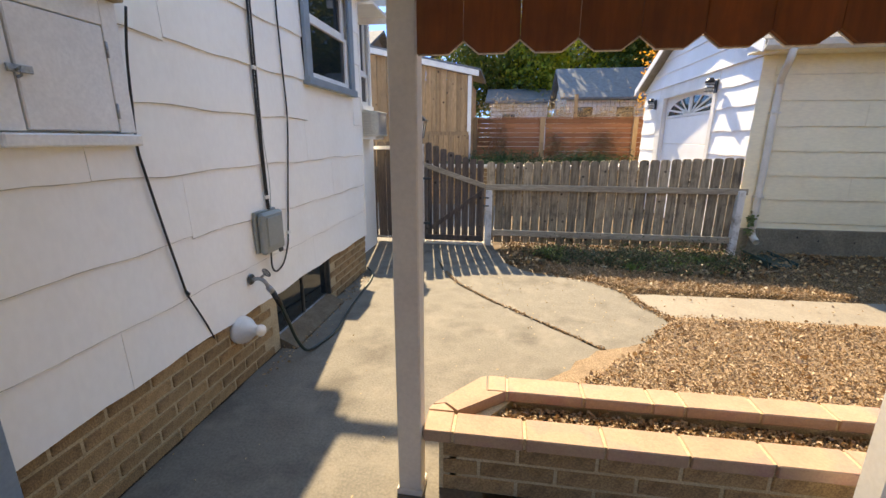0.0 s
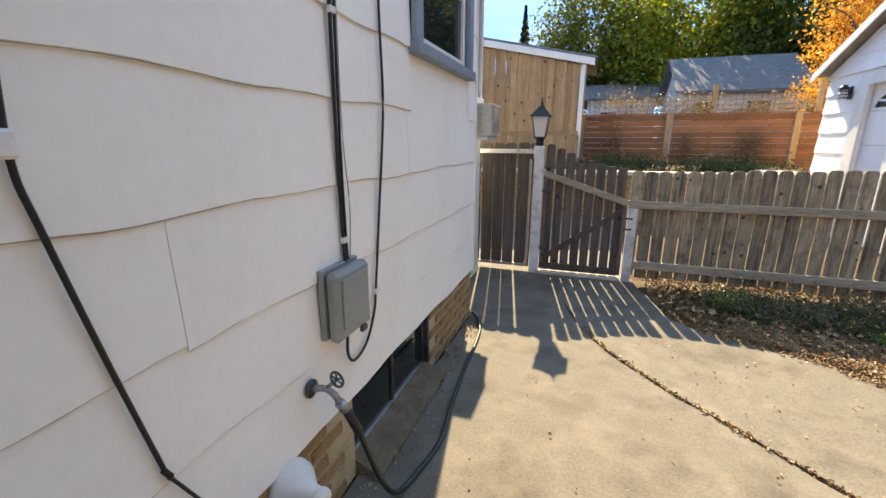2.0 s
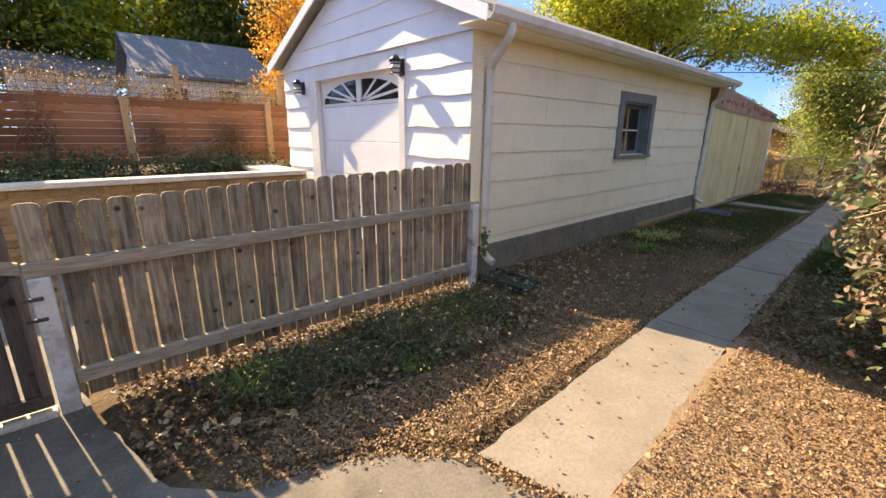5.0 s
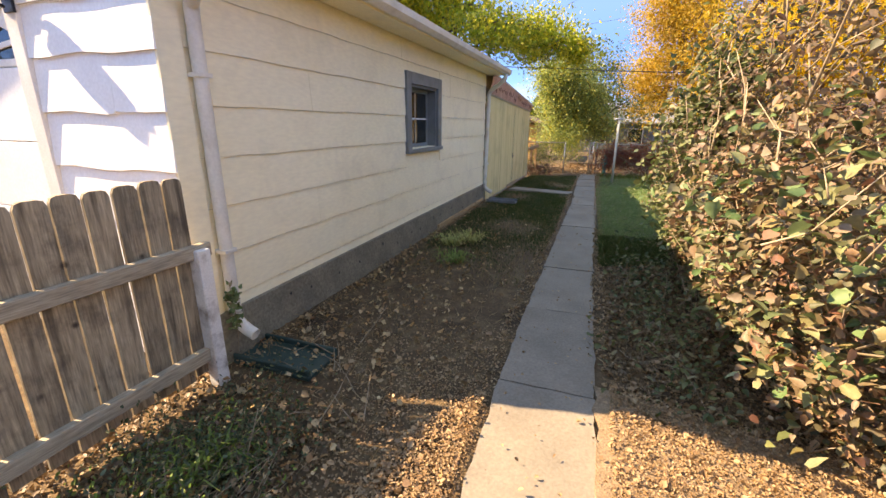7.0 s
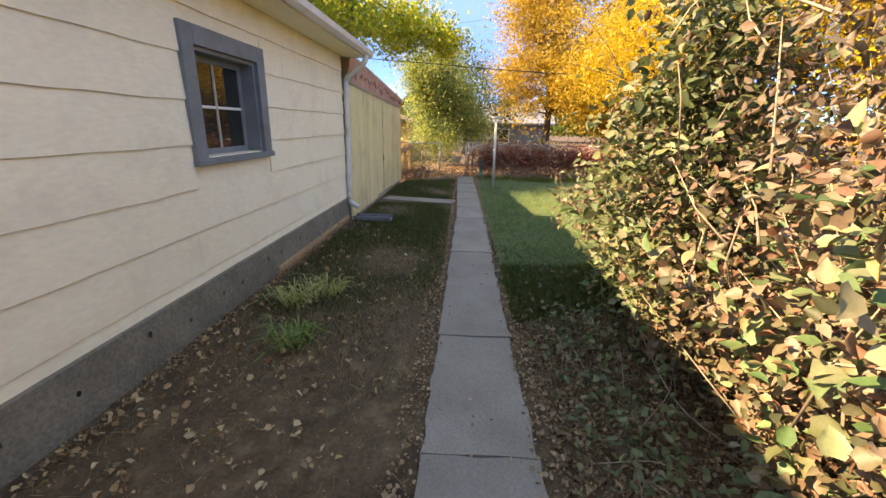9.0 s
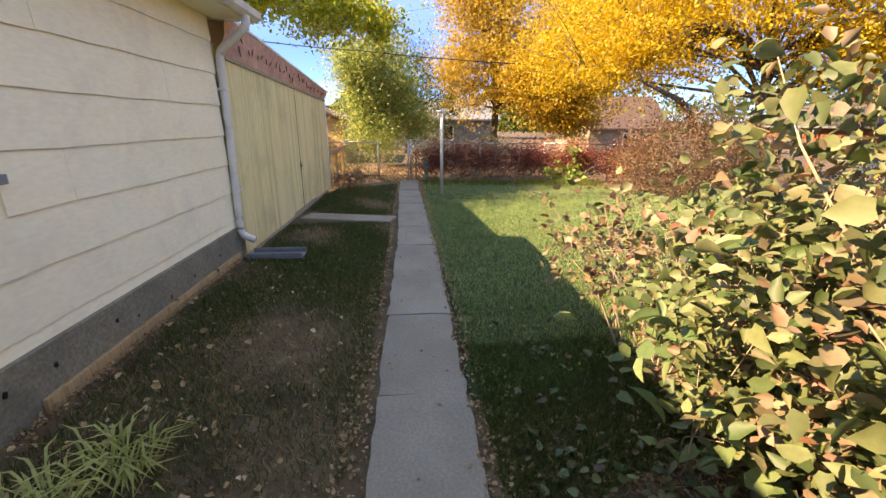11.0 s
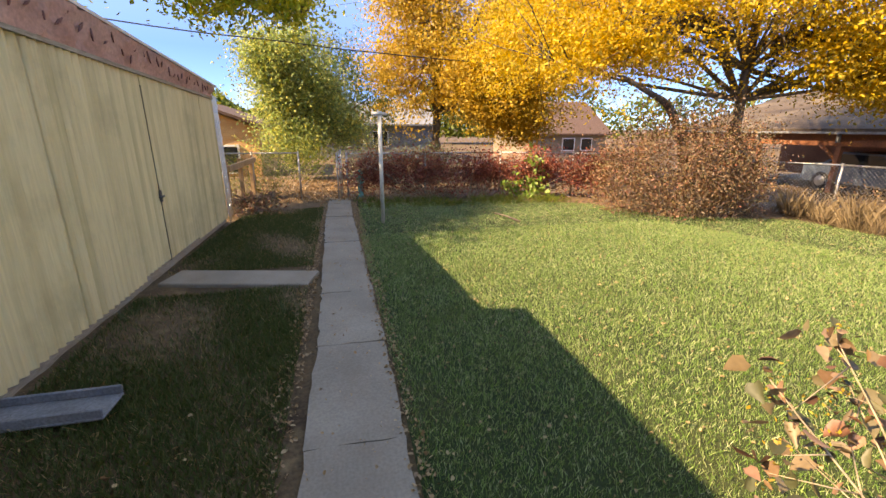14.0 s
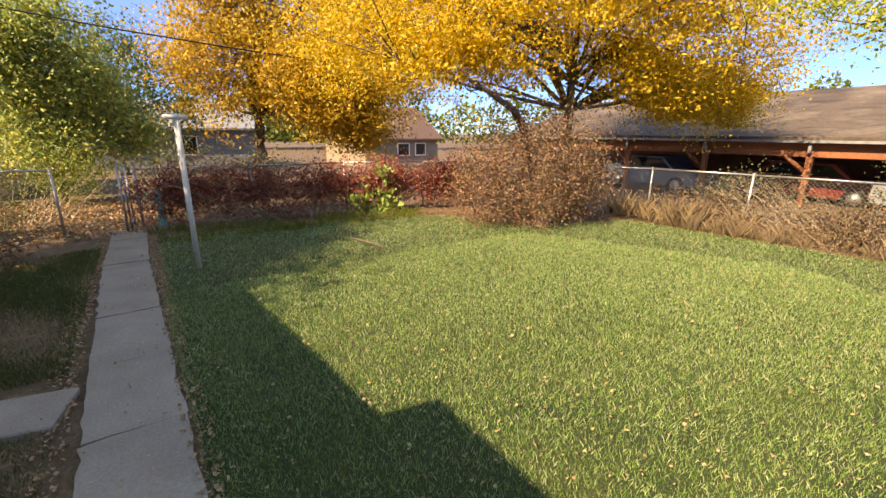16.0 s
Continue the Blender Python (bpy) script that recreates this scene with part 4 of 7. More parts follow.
for k in range(20):
    x0 = 1.492 - pitch + pitch * k
    x1 = x0 + pitch - 0.002
    c = 0.05
    pts = [(max(x0, 1.335), 2.14, 1.835), (x1 - c, 2.14, 1.835), (x1, 2.14, 1.874), (x1, 2.14, 2.5), (max(x0, 1.335), 2.14, 2.5)]
    if x0 > 1.335:
        pts = [(x0, 2.14, 1.874), (x0 + c, 2.14, 1.835)] + pts[1:4] + [(x0, 2.14, 2.5)]
    prism("valance_board", pts, (0, 0.018, 0), M_VAL, porch, "brown valance board with a clipped lower edge")
    edge = [pts[0], pts[1], pts[2]] if x0 <= 1.335 else [pts[0], pts[1], pts[2], pts[3]]
    # thin pale tube for the lit lower edge of the board
    tube("valance_edging", [Vector(p) + Vector((0, 0.018, -0.002)) for p in edge[:4]], 0.0035, M_VALEDGE, porch, "pale line drawn for the sunlit valance edge", 5)
box("door_jamb", (0.014, 1.535, 0.0), (0.045, 1.60, 2.3), M_BLUE, porch, "blue-grey painted upright")
box("door_edge", (0.014, 1.475, 0.0), (0.05, 1.533, 2.3), M_TRIMW, porch, "white painted edge")

# ---- brick planter in front of the porch ----
planter = thing("brick_planter", (2.6, 2.5, 0), "low tan brick planter with buff caps and dry mulch", "planter")


def brick_run(parent, start, way, count, length, height, depth, levels, z0, material, rng, name="brick", gap=0.015, mesh=None, shift=True, skip=None):
    """Courses of bricks along way; all share one mesh. They stand proud of their mortar."""
    way = Vector(way).normalized()
    across = Vector((-way.y, way.x, 0))
    ang = math.degrees(math.atan2(way.y, way.x))
    meshes = {}
    for row in range(levels):
        for k in range(-1 if shift and row % 2 else 0, count):
            s0 = k * length + (length / 2 if shift and row % 2 else 0)
            s1 = s0 + length - gap
            s0, s1 = max(s0, 0), min(s1, count * length - gap)
            if s1 - s0 < 0.03:
                continue
            z = z0 + row * height
            mid = Vector(start) + way * (s0 + s1) / 2 + across * depth / 2
            if skip and skip(mid.x, mid.y, z + height / 2, (s1 - s0) / 2):
                continue
            key = round(s1 - s0, 3)
            if key not in meshes:
                bm = bmesh.new()
                bmesh.ops.create_cube(bm, size=1)
                bmesh.ops.scale(bm, verts=bm.verts, vec=(s1 - s0, depth, height - gap))
                bmesh.ops.bevel(bm, geom=bm.edges, offset=0.004, segments=1, affect="EDGES")
                me = bpy.data.meshes.new(name)
                bm.to_mesh(me)
                bm.free()
                me.materials.append(material)
                meshes[key] = me
            ob = new(name, meshes[key])
            ob.parent = parent
            ob.location = Vector((mid.x, mid.y, z + (height - gap) / 2)) - base_of(parent) + across * rng.uniform(-0.002, 0.002)
            ob.rotation_euler = (0, 0, radians(ang + rng.uniform(-0.4, 0.4)))


PF = 2.215
box("core", (1.45, PF, 0.0), (4.2, PF + 0.09, 0.268), M_MORTAR, planter, "mortar core", bevel=0)
box("core", (1.72, 2.55, 0.0), (4.2, 2.63, 0.268), M_MORTAR, planter, "mortar core", bevel=0)
prism("core", [(1.40, PF, 0), (1.48, PF, 0), (1.73, 2.55, 0), (1.65, 2.63, 0)], (0, 0, 0.268), M_MORTAR, planter, "mortar core")
slab("mulch", [(1.50, PF + 0.091), (4.2, PF + 0.091), (4.2, 2.529), (1.76, 2.529)], 0.235, 0.2, M_SOIL, "dark dry mulch filling", seed=31, parent=planter)
CAPX = [1.335, 1.47, 1.78, 2.11, 2.435, 2.75, 3.07, 3.40, 3.73, 4.2]
for a, b in zip(CAPX, CAPX[1:]):
    box("cap_brick", (a, PF - 0.035, 0.27), (b - 0.012, PF + 0.11, 0.328), M_CAP, planter, "buff cap brick", bevel=0.005)
box("cap_joint", (1.34, PF - 0.02, 0.268), (4.18, PF + 0.10, 0.322), M_MORTAR, planter, "mortar joint", bevel=0)
CAPB = [1.60, 1.705, 2.08, 2.40, 2.55, 2.88, 3.20, 3.55, 4.2]
for a, b in zip(CAPB, CAPB[1:]):
    box("cap_brick", (a, 2.525, 0.27), (b - 0.012, 2.665, 0.328), M_CAP, planter, "buff cap brick", bevel=0.005)
box("cap_joint", (1.66, 2.535, 0.268), (4.18, 2.655, 0.322), M_MORTAR, planter, "mortar joint", bevel=0)
for pts in ([(1.335, 2.332), (1.455, 2.332), (1.40, 2.385), (1.345, 2.365)], [(1.35, 2.375), (1.41, 2.392), (1.47, 2.34), (1.685, 2.522), (1.595, 2.52), (1.59, 2.655), (1.56, 2.64)]):
    prism("cap_brick", [(x, y, 0.27) for x, y in pts], (0, 0, 0.058), M_CAP, planter, "buff cap brick")

# ---- picket fence and gate ----
FY = 6.93
fence = thing("picket_fence", (3.1, FY, 0), "weathered grey picket fence with rounded tops", "fence")
rng = np.random.default_rng(8)
x = 1.375
while x < 4.74:
    w = 0.120 + rng.uniform(-0.006, 0.006)
    top = float(np.interp(x, [1.37, 4.8], [1.235, 1.335])) + rng.uniform(-0.008, 0.008)
    picket("picket", x, x + w, FY - 0.01 + rng.uniform(-0.002, 0.002), 0.06 + rng.uniform(-0.02, 0.02), top, M_PICKET, fence)
    x += w + rng.uniform(0.008, 0.02)
box("rail", (1.36, FY - 0.062, 0.84), (4.92, FY - 0.012, 0.925), M_RAIL, fence, "grey horizontal rail", bevel=0.005)
box("rail", (1.47, FY - 0.062, 0.155), (4.80, FY - 0.012, 0.245), M_RAIL, fence, "grey horizontal rail", bevel=0.005)
box("post", (1.37, FY - 0.085, -0.05), (1.465, FY + 0.01, 0.84), M_PEEL, fence, "post with peeling white paint", bevel=0.006)
box("post", (4.79, FY - 0.10, -0.05), (4.878, FY - 0.013, 0.90), M_PEEL, fence, "post with peeling white paint", bevel=0.006)
for z in (0.72, 0.60):
    box("latch_plate", (1.33, FY - 0.10, z), (1.42, FY - 0.088, z + 0.02), M_DARKSTEEL, fence, "black gate latch", bevel=0.002)

gate = thing("garden_gate", (0.9, FY, 0), "dark weathered picket gate with a sloping top and a diagonal brace", "gate")
for k in range(8):
    x0 = 0.455 + k * 0.111
    top = float(np.interp(k, range(8), [1.52, 1.475, 1.43, 1.385, 1.345, 1.31, 1.285, 1.27]))
    picket("picket", x0, x0 + 0.094, FY - 0.01, 0.04, top, M_PICKDARK, gate)
prism("rail", [(0.44, FY - 0.05, 1.16), (0.44, FY - 0.05, 1.23), (1.35, FY - 0.05, 0.93), (1.35, FY - 0.05, 0.86)], (0, 0.038, 0), M_RAIL, gate, "sloping top rail")
prism("brace", [(0.46, FY - 0.05, 0.14), (0.46, FY - 0.05, 0.22), (1.33, FY - 0.05, 0.86), (1.33, FY - 0.05, 0.78)], (0, 0.036, 0), M_PICKDARK, gate, "dark diagonal brace")
box("rail", (0.44, FY - 0.05, 0.06), (1.35, FY - 0.012, 0.135), M_PICKDARK, gate, "dark bottom rail")
box("stile", (0.44, FY - 0.052, 0.135), (0.485, FY - 0.012, 1.16), M_PICKDARK, gate, "dark gate stile")
box("stile", (1.305, FY - 0.054, 0.135), (1.35, FY - 0.014, 0.86), M_PICKDARK, gate, "dark gate stile")
box("threshold", (0.44, FY - 0.09, 0.0), (1.355, FY + 0.02, 0.03), M_TERRCAP, None, "pale worn threshold board under the gate", category="threshold")
for z in (0.30, 0.98):
    box("hinge", (0.40, FY - 0.075, z), (0.54, FY - 0.056, z + 0.035), M_DARKSTEEL, gate, "black strap hinge", bevel=0.003)

lfence = thing("board_fence", (-0.1, FY, 0), "dark board fence panel with a white top rail beside the house", "fence")
x = -1.0
k = 0
while x < 0.27:
    w = 0.125 + rng.uniform(-0.008, 0.008)
    gap = 0.022 if k % 3 == 1 else 0.008
    picket("picket", x, min(x + w, 0.31), FY - 0.005, 0.05, 1.535 + rng.uniform(-0.008, 0.008), M_PICKDARK, lfence)
    x += w + gap
    k += 1
box("rail", (-1.0, FY - 0.055, 1.415), (0.335, FY - 0.008, 1.465), M_PEEL, lfence, "white-painted top rail")
tube("metal_tube", smooth_line([(-1.0, FY - 0.05, 0.085), (0.16, FY - 0.05, 0.085), (0.26, FY - 0.05, 0.11), (0.285, FY - 0.05, 0.22), (0.285, FY - 0.05, 1.35)], 8), 0.014, M_STEEL, lfence, "bent galvanized tube frame", 8)

lpost = thing("lamp_post", (0.39, FY - 0.03, 0), "peeling white wooden post carrying a black lantern", "lamp post")
box("post", (0.325, FY - 0.085, 0.0), (0.43, FY + 0.02, 1.36), M_PEEL, lpost, "post with peeling white paint", bevel=0.006)
box("post_cap", (0.315, FY - 0.09, 1.36), (0.425, FY + 0.02, 1.50), M_PEEL, lpost, "white post head", bevel=0.008)
lantern = thing("lantern", (0.37, FY - 0.035, 1.5), "black metal lantern with frosted tapered glass", "lantern")
LC = Vector((0.37, FY - 0.035, 0))


def square_ring(z, r):
    return [(LC.x + a * r, LC.y + b * r, z) for a, b in ((-1, -1), (1, -1), (1, 1), (-1, 1))]


def frustum(name, z0, r0, z1, r1, material, parent, label=""):
    v = square_ring(z0, r0) + square_ring(z1, r1)
    f = [(3, 2, 1, 0), (4, 5, 6, 7)] + [(k, (k + 1) % 4, (k + 1) % 4 + 4, k + 4) for k in range(4)]
    return solid(name, v, f, material, parent, label)


tube("neck", [(LC.x, LC.y, 1.50), (LC.x, LC.y, 1.58)], 0.045, M_BLACKPAINT, lantern, "black neck", 16)
frustum("glass", 1.60, 0.052, 1.82, 0.085, M_FROST, lantern, "frosted glass body")
frustum("base_plate", 1.58, 0.06, 1.60, 0.062, M_BLACKPAINT, lantern)
frustum("roof", 1.82, 0.118, 1.90, 0.045, M_BLACKPAINT, lantern, "black pyramid roof")
frustum("roof_collar", 1.90, 0.048, 1.93, 0.03, M_BLACKPAINT, lantern)
for k in range(4):
    tube("rib", [square_ring(1.60, 0.056)[k], square_ring(1.82, 0.09)[k]], 0.005, M_BLACKPAINT, lantern, sides=5)
tube("finial", [(LC.x, LC.y, 1.93), (LC.x, LC.y, 1.96), (LC.x, LC.y, 1.975), (LC.x, LC.y, 2.02)], [0.012, 0.018, 0.008, 0.004], M_BLACKPAINT, lantern, sides=10)

# ---- garage ----
GX0, GX1, GY0, GY1 = 4.88, 12.10, 7.0, 11.72
RIDGE_Y, RIDGE_Z, EAVE_Z = 9.2, 3.78, 2.68
garage = thing("garage", (8.5, 9.5, 0), "detached garage with cream siding, white gable front and a shallow roof", "garage")
box("foundation", (GX0 + 0.01, GY0 - 0.03, -0.1), (GX1 + 0.02, GY0 + 0.12, 0.372), M_FOUND, garage, "grey concrete base with dark pits", bevel=0.012)
WX0, WX1, WZ0, WZ1 = 8.10, 9.345, 1.265, 2.275
box("wall", (GX0 + 0.02, GY0 + 0.002, 0.372), (WX0 + 0.1, GY0 + 0.12, 2.64), M_CREAM, garage, bevel=0)
box("wall", (WX1 - 0.1, GY0 + 0.002, 0.372), (GX1, GY0 + 0.12, 2.64), M_CREAM, garage, bevel=0)
box("wall", (WX0 + 0.1, GY0 + 0.002, 0.372), (WX1 - 0.1, GY0 + 0.12, WZ0 + 0.06), M_CREAM, garage, bevel=0)
box("wall", (WX0 + 0.1, GY0 + 0.002, WZ1 - 0.08), (WX1 - 0.1, GY0 + 0.12, 2.64), M_CREAM, garage, bevel=0)
GLEV = [0.372, 0.46, 0.78, 1.102, 1.427, 1.748, 2.07, 2.392, 2.63]
siding(garage, GY0, GX0 + 0.16, GX1, GLEV, M_CREAM, 9, axis="x", face=-1, width=4.88, holes=[(WX0, WX1, WZ0, WZ1)], wave=0.005, gap=0.0035)
box("corner_board", (GX0 - 0.012, GY0 - 0.02, 0.25), (GX0 + 0.157, GY0 + 0.002, 2.62), M_CREAM, garage, "cream corner board")
box("wall", (GX0 + 0.002, GY0 + 0.12, 0.0), (GX0 + 0.12, 8.16, 2.62), M_GWHITE, garage, bevel=0)
box("wall", (GX0 + 0.002, 10.50, 0.0), (GX0 + 0.12, GY1, 2.62), M_GWHITE, garage, bevel=0)
box("wall", (GX0 + 0.002, 8.16, 2.42), (GX0 + 0.12, 10.50, 2.62), M_GWHITE, garage, bevel=0)
box("wall", (GX1 - 0.12, GY0 + 0.12, 0), (GX1, GY1, 2.62), M_CREAM, garage, bevel=0)
box("wall", (GX0 + 0.12, GY1 - 0.12, 0), (GX1 - 0.12, GY1, 2.62), M_CREAM, garage, bevel=0)
siding(garage, GX0, GY0 - 0.02, 8.10, [0.05, 0.37, 0.70, 1.03, 1.36, 1.70, 2.03, 2.33, 2.60], M_GWHITE, 12, face=-1, width=2.0, proud=0.024, wave=0.012)
siding(garage, GX0, 10.72, GY1, [0.05, 0.37, 0.70, 1.03, 1.36, 1.70, 2.03, 2.33, 2.60], M_GWHITE, 13, face=-1, width=2.0, proud=0.024, wave=0.008)
box("lintel", (GX0 - 0.02, 8.10, 2.40), (GX0 + 0.001, 10.72, 2.60), M_TRIMW, garage, "white lintel board")
box("door_trim", (GX0 - 0.035, 8.10, 0.0), (GX0 + 0.001, 8.22, 2.40), M_TRIMW, garage, "white door trim")
box("door_trim", (GX0 - 0.035, 10.44, 0.0), (GX0 + 0.001, 10.72, 2.40), M_TRIMW, garage, "white door trim")
for g0 in (GX0 - 0.05, GX1 + 0.03):
    prism("gable_wall", [(g0 + 0.03, GY0 - 0.32, 2.62), (g0 + 0.03, GY1 + 0.08, 2.62), (g0 + 0.03, GY1 + 0.08, 2.66), (g0 + 0.03, RIDGE_Y, RIDGE_Z - 0.03), (g0 + 0.03, GY0 - 0.32, 2.66)], (0.06, 0, 0), M_GWHITE, garage)
for k, z in enumerate((2.62, 2.88, 3.14, 3.40)):
    half = (RIDGE_Z - 0.05 - z) / (RIDGE_Z - EAVE_Z) * 2.60
    z1 = min(z + 0.262, RIDGE_Z - 0.06)
    half1 = max(0.02, (RIDGE_Z - 0.05 - z1) / (RIDGE_Z - EAVE_Z) * 2.60)
    X = GX0 - 0.021
    solid("gable_siding", [(X - 0.026, RIDGE_Y - half, z), (X - 0.026, RIDGE_Y + half, z), (X - 0.003, RIDGE_Y + half1, z1), (X - 0.003, RIDGE_Y - half1, z1), (X, RIDGE_Y - half, z), (X, RIDGE_Y + half, z)],
          [(0, 3, 2, 1), (0, 1, 5, 4)], M_GWHITE, garage, "white gable siding course")
RX0, RX1 = 4.66, 12.32
for s, ye in ((-1, 6.60), (1, 11.86)):
    prism("roof", [(RX0, ye, EAVE_Z), (RX0, ye, EAVE_Z + 0.06), (RX0, RIDGE_Y, RIDGE_Z + 0.06), (RX0, RIDGE_Y, RIDGE_Z)], (RX1 - RX0, 0, 0), M_ROOFG, garage, "weathered shingle roof slope")
    for xx in (RX0 - 0.022, RX1 + 0.002):
        prism("rake_board", [(xx, ye, EAVE_Z - 0.085), (xx, ye, EAVE_Z + 0.05), (xx, RIDGE_Y, RIDGE_Z + 0.05), (xx, RIDGE_Y, RIDGE_Z - 0.085)], (0.02, 0, 0), M_GWHITE, garage, "white rake board")
box("ground_board", (9.2, GY0 - 0.062, -0.05), (12.0, GY0 - 0.032, 0.085), M_TAN, garage, "tan timber strip along the base")
# Pits as raised black ovals, the shade of the holes given as colour.
rng = np.random.default_rng(55)
for x in list(np.arange(5.6, 12.0, 0.42)):
    x, z, w = x + rng.uniform(-0.15, 0.15), rng.uniform(0.12, 0.28), rng.uniform(0.010, 0.020)
    ring = [(x + w * math.cos(q) * rng.uniform(0.7, 1.3), GY0 - 0.033, z + w * 1.3 * math.sin(q)) for q in np.linspace(0, 2 * math.pi, 8)[:-1]]
    prism("pit", ring, (0, 0.006, 0), M_BLACK, garage, "raised black oval painted for the shade in a concrete pit")
box("soffit", (RX0, 6.64, 2.622), (RX1, 6.975, 2.642), M_CREAM, garage, "cream boarded soffit", bevel=0)
box("fascia", (RX0, 6.622, 2.60), (RX1, 6.64, 2.70), M_CREAM, garage, "cream fascia board")
gutter = thing("gutter", (8.5, 6.58, 2.62), "cream metal gutter along the garage eave", "gutter")
prism("trough", [(RX0 - 0.02, 6.621, 2.71), (RX0 - 0.02, 6.621, 2.62), (RX0 - 0.02, 6.565, 2.61), (RX0 - 0.02, 6.52, 2.65), (RX0 - 0.02, 6.51, 2.712), (RX0 - 0.02, 6.518, 2.712), (RX0 - 0.02, 6.53, 2.655), (RX0 - 0.02, 6.57, 2.62), (RX0 - 0.02, 6.612, 2.628), (RX0 - 0.02, 6.612, 2.71)], (RX1 - RX0 + 0.04, 0, 0), M_PIPE, gutter)
for nm, xd in (("front", 5.09), ("rear", 12.14)):
    ds = thing("downspout", (xd, 6.95, 0.2), "painted metal downspout with an outward elbow at the garage corner", "downspout")
    sx = 1
    low = 0.0 if nm == "front" else 0.07
    line = smooth_line([(xd - 0.13 * sx, 6.57, 2.62), (xd - 0.13 * sx, 6.59, 2.52), (xd - 0.09 * sx, 6.72, 2.42), (xd - 0.03 * sx, 6.88, 2.32), (xd, 6.935, 2.2), (xd, 6.94, 1.6), (xd - low * 0.6, 6.94, 0.9), (xd - low, 6.94, 0.45), (xd - low, 6.93, 0.31), (xd - low, 6.87, 0.25), (xd - low, 6.78, 0.21)], 5)
    v, f = tube_data(line, [0.043] * len(line), 12)
    solid("pipe", v, f[:-1], M_PIPE, ds, smooth=True)
    for z in (0.8, 1.9):
        box("strap", (xd - 0.05, 6.895, z), (xd + 0.05, 6.988, z + 0.025), M_PIPE, ds, bevel=0.002)

gdoor = thing("garage_door", (4.95, 9.33, 0), "white sectional garage door with two quarter-fan windows", "garage door")
XD = 4.955
for k in range(4):
    z0, z1 = k * 0.5, k * 0.5 + 0.494
    box("door_section", (XD, 8.165, z0), (XD + 0.04, 10.495, z1), M_GWHITE, gdoor, "white door section", bevel=0.004)
DT0, DT1 = 2.0, 2.40
box("top_rail", (XD, 8.165, DT1 - 0.03), (XD + 0.04, 10.495, DT1 + 0.02), M_TRIMW, gdoor, "white top rail")
box("bottom_rail", (XD, 8.165, DT0), (XD + 0.04, 10.495, DT0 + 0.05), M_TRIMW, gdoor, "white rail below the glass")
for y0, y1 in ((8.165, 8.26), (9.27, 9.39), (10.40, 10.495)):
    box("mullion", (XD - 0.002, y0, DT0 + 0.05), (XD + 0.04, y1, DT1 - 0.03), M_TRIMW, gdoor, "white mullion")
box("pane", (XD + 0.02, 8.26, DT0 + 0.05), (XD + 0.026, 9.27, DT1 - 0.03), M_GLASS, gdoor, "dark glass", bevel=0)
box("pane", (XD + 0.02, 9.39, DT0 + 0.05), (XD + 0.026, 10.40, DT1 - 0.03), M_GLASS, gdoor, "dark glass", bevel=0)
for side, yc in ((-1, 9.27), (1, 9.39)):
    w, h = 1.01, 0.30
    zc = DT0 + 0.05
    arc = [(yc + side * w * math.cos(a), zc + h * math.sin(a)) for a in np.linspace(0, math.pi / 2, 12)]
    out = [(yc + side * w, zc), (yc + side * w, DT1 - 0.03), (yc, DT1 - 0.03)]
    for (a0, b0), (a1, b1) in zip(arc, arc[1:]):
        prism("fan_surround", [(XD, a0, b0), (XD, a1, b1), (XD, a1, DT1 - 0.03), (XD, a0, DT1 - 0.03)], (0.015, 0, 0), M_TRIMW, gdoor)
    for a in (22, 45, 67):
        t = radians(a)
        d = Vector((0, side * w * math.cos(t), h * math.sin(t)))
        n = Vector((0, -d.z, d.y)).normalized() * 0.017
        p = Vector((XD + 0.001, yc, zc))
        prism("fan_bar", [p + n, p - n, p + d - n, p + d + n], (0.013, 0, 0), M_TRIMW, gdoor, "white fan bar")
tube("door_handle", [(XD - 0.03, 9.3, 1.02), (XD - 0.03, 9.42, 1.02)], 0.012, M_DARKSTEEL, gdoor, "dark handle", 8)

for yy, zz in ((8.14, 2.30), (10.9, 2.24)):
    sc = thing("wall_lantern", (GX0 - 0.08, yy, zz), "black wall lantern beside the garage door", "lantern", "lanterns on the garage")
    box("back_plate", (GX0 - 0.045, yy - 0.05, zz - 0.02), (GX0 - 0.027, yy + 0.05, zz + 0.18), M_BLACKPAINT, sc, bevel=0.004)
    tube("cap", [(GX0 - 0.13, yy, zz + 0.13), (GX0 - 0.13, yy, zz + 0.16), (GX0 - 0.13, yy, zz + 0.21)], [0.075, 0.07, 0.015], M_BLACKPAINT, sc, sides=12)
    tube("glass", [(GX0 - 0.13, yy, zz - 0.02), (GX0 - 0.13, yy, zz + 0.13)], [0.045, 0.062], M_FROST, sc, "clear glass cylinder", 12)
    for z in (zz + 0.0, zz + 0.05, zz + 0.10):
        tube("band", [(GX0 - 0.13, yy, z), (GX0 - 0.13, yy, z + 0.012)], 0.066, M_BLACKPAINT, sc, sides=12)
    tube("arm", smooth_line([(GX0 - 0.04, yy, zz + 0.05), (GX0 - 0.09, yy, zz + 0.19), (GX0 - 0.13, yy, zz + 0.2)], 4), 0.01, M_BLACKPAINT, sc, sides=6)

gw = thing("window", (8.72, GY0, 1.25), "blue-grey framed garage window with autumn reflections", "window")
YF = GY0 - 0.04
W = 0.14
box("casing", (WX0, YF, WZ0 + 0.05), (WX0 + W, GY0, WZ1), M_BLUEG, gw, "blue-grey casing board")
box("casing", (WX1 - W, YF, WZ0 + 0.05), (WX1, GY0, WZ1), M_BLUEG, gw, "blue-grey casing board")
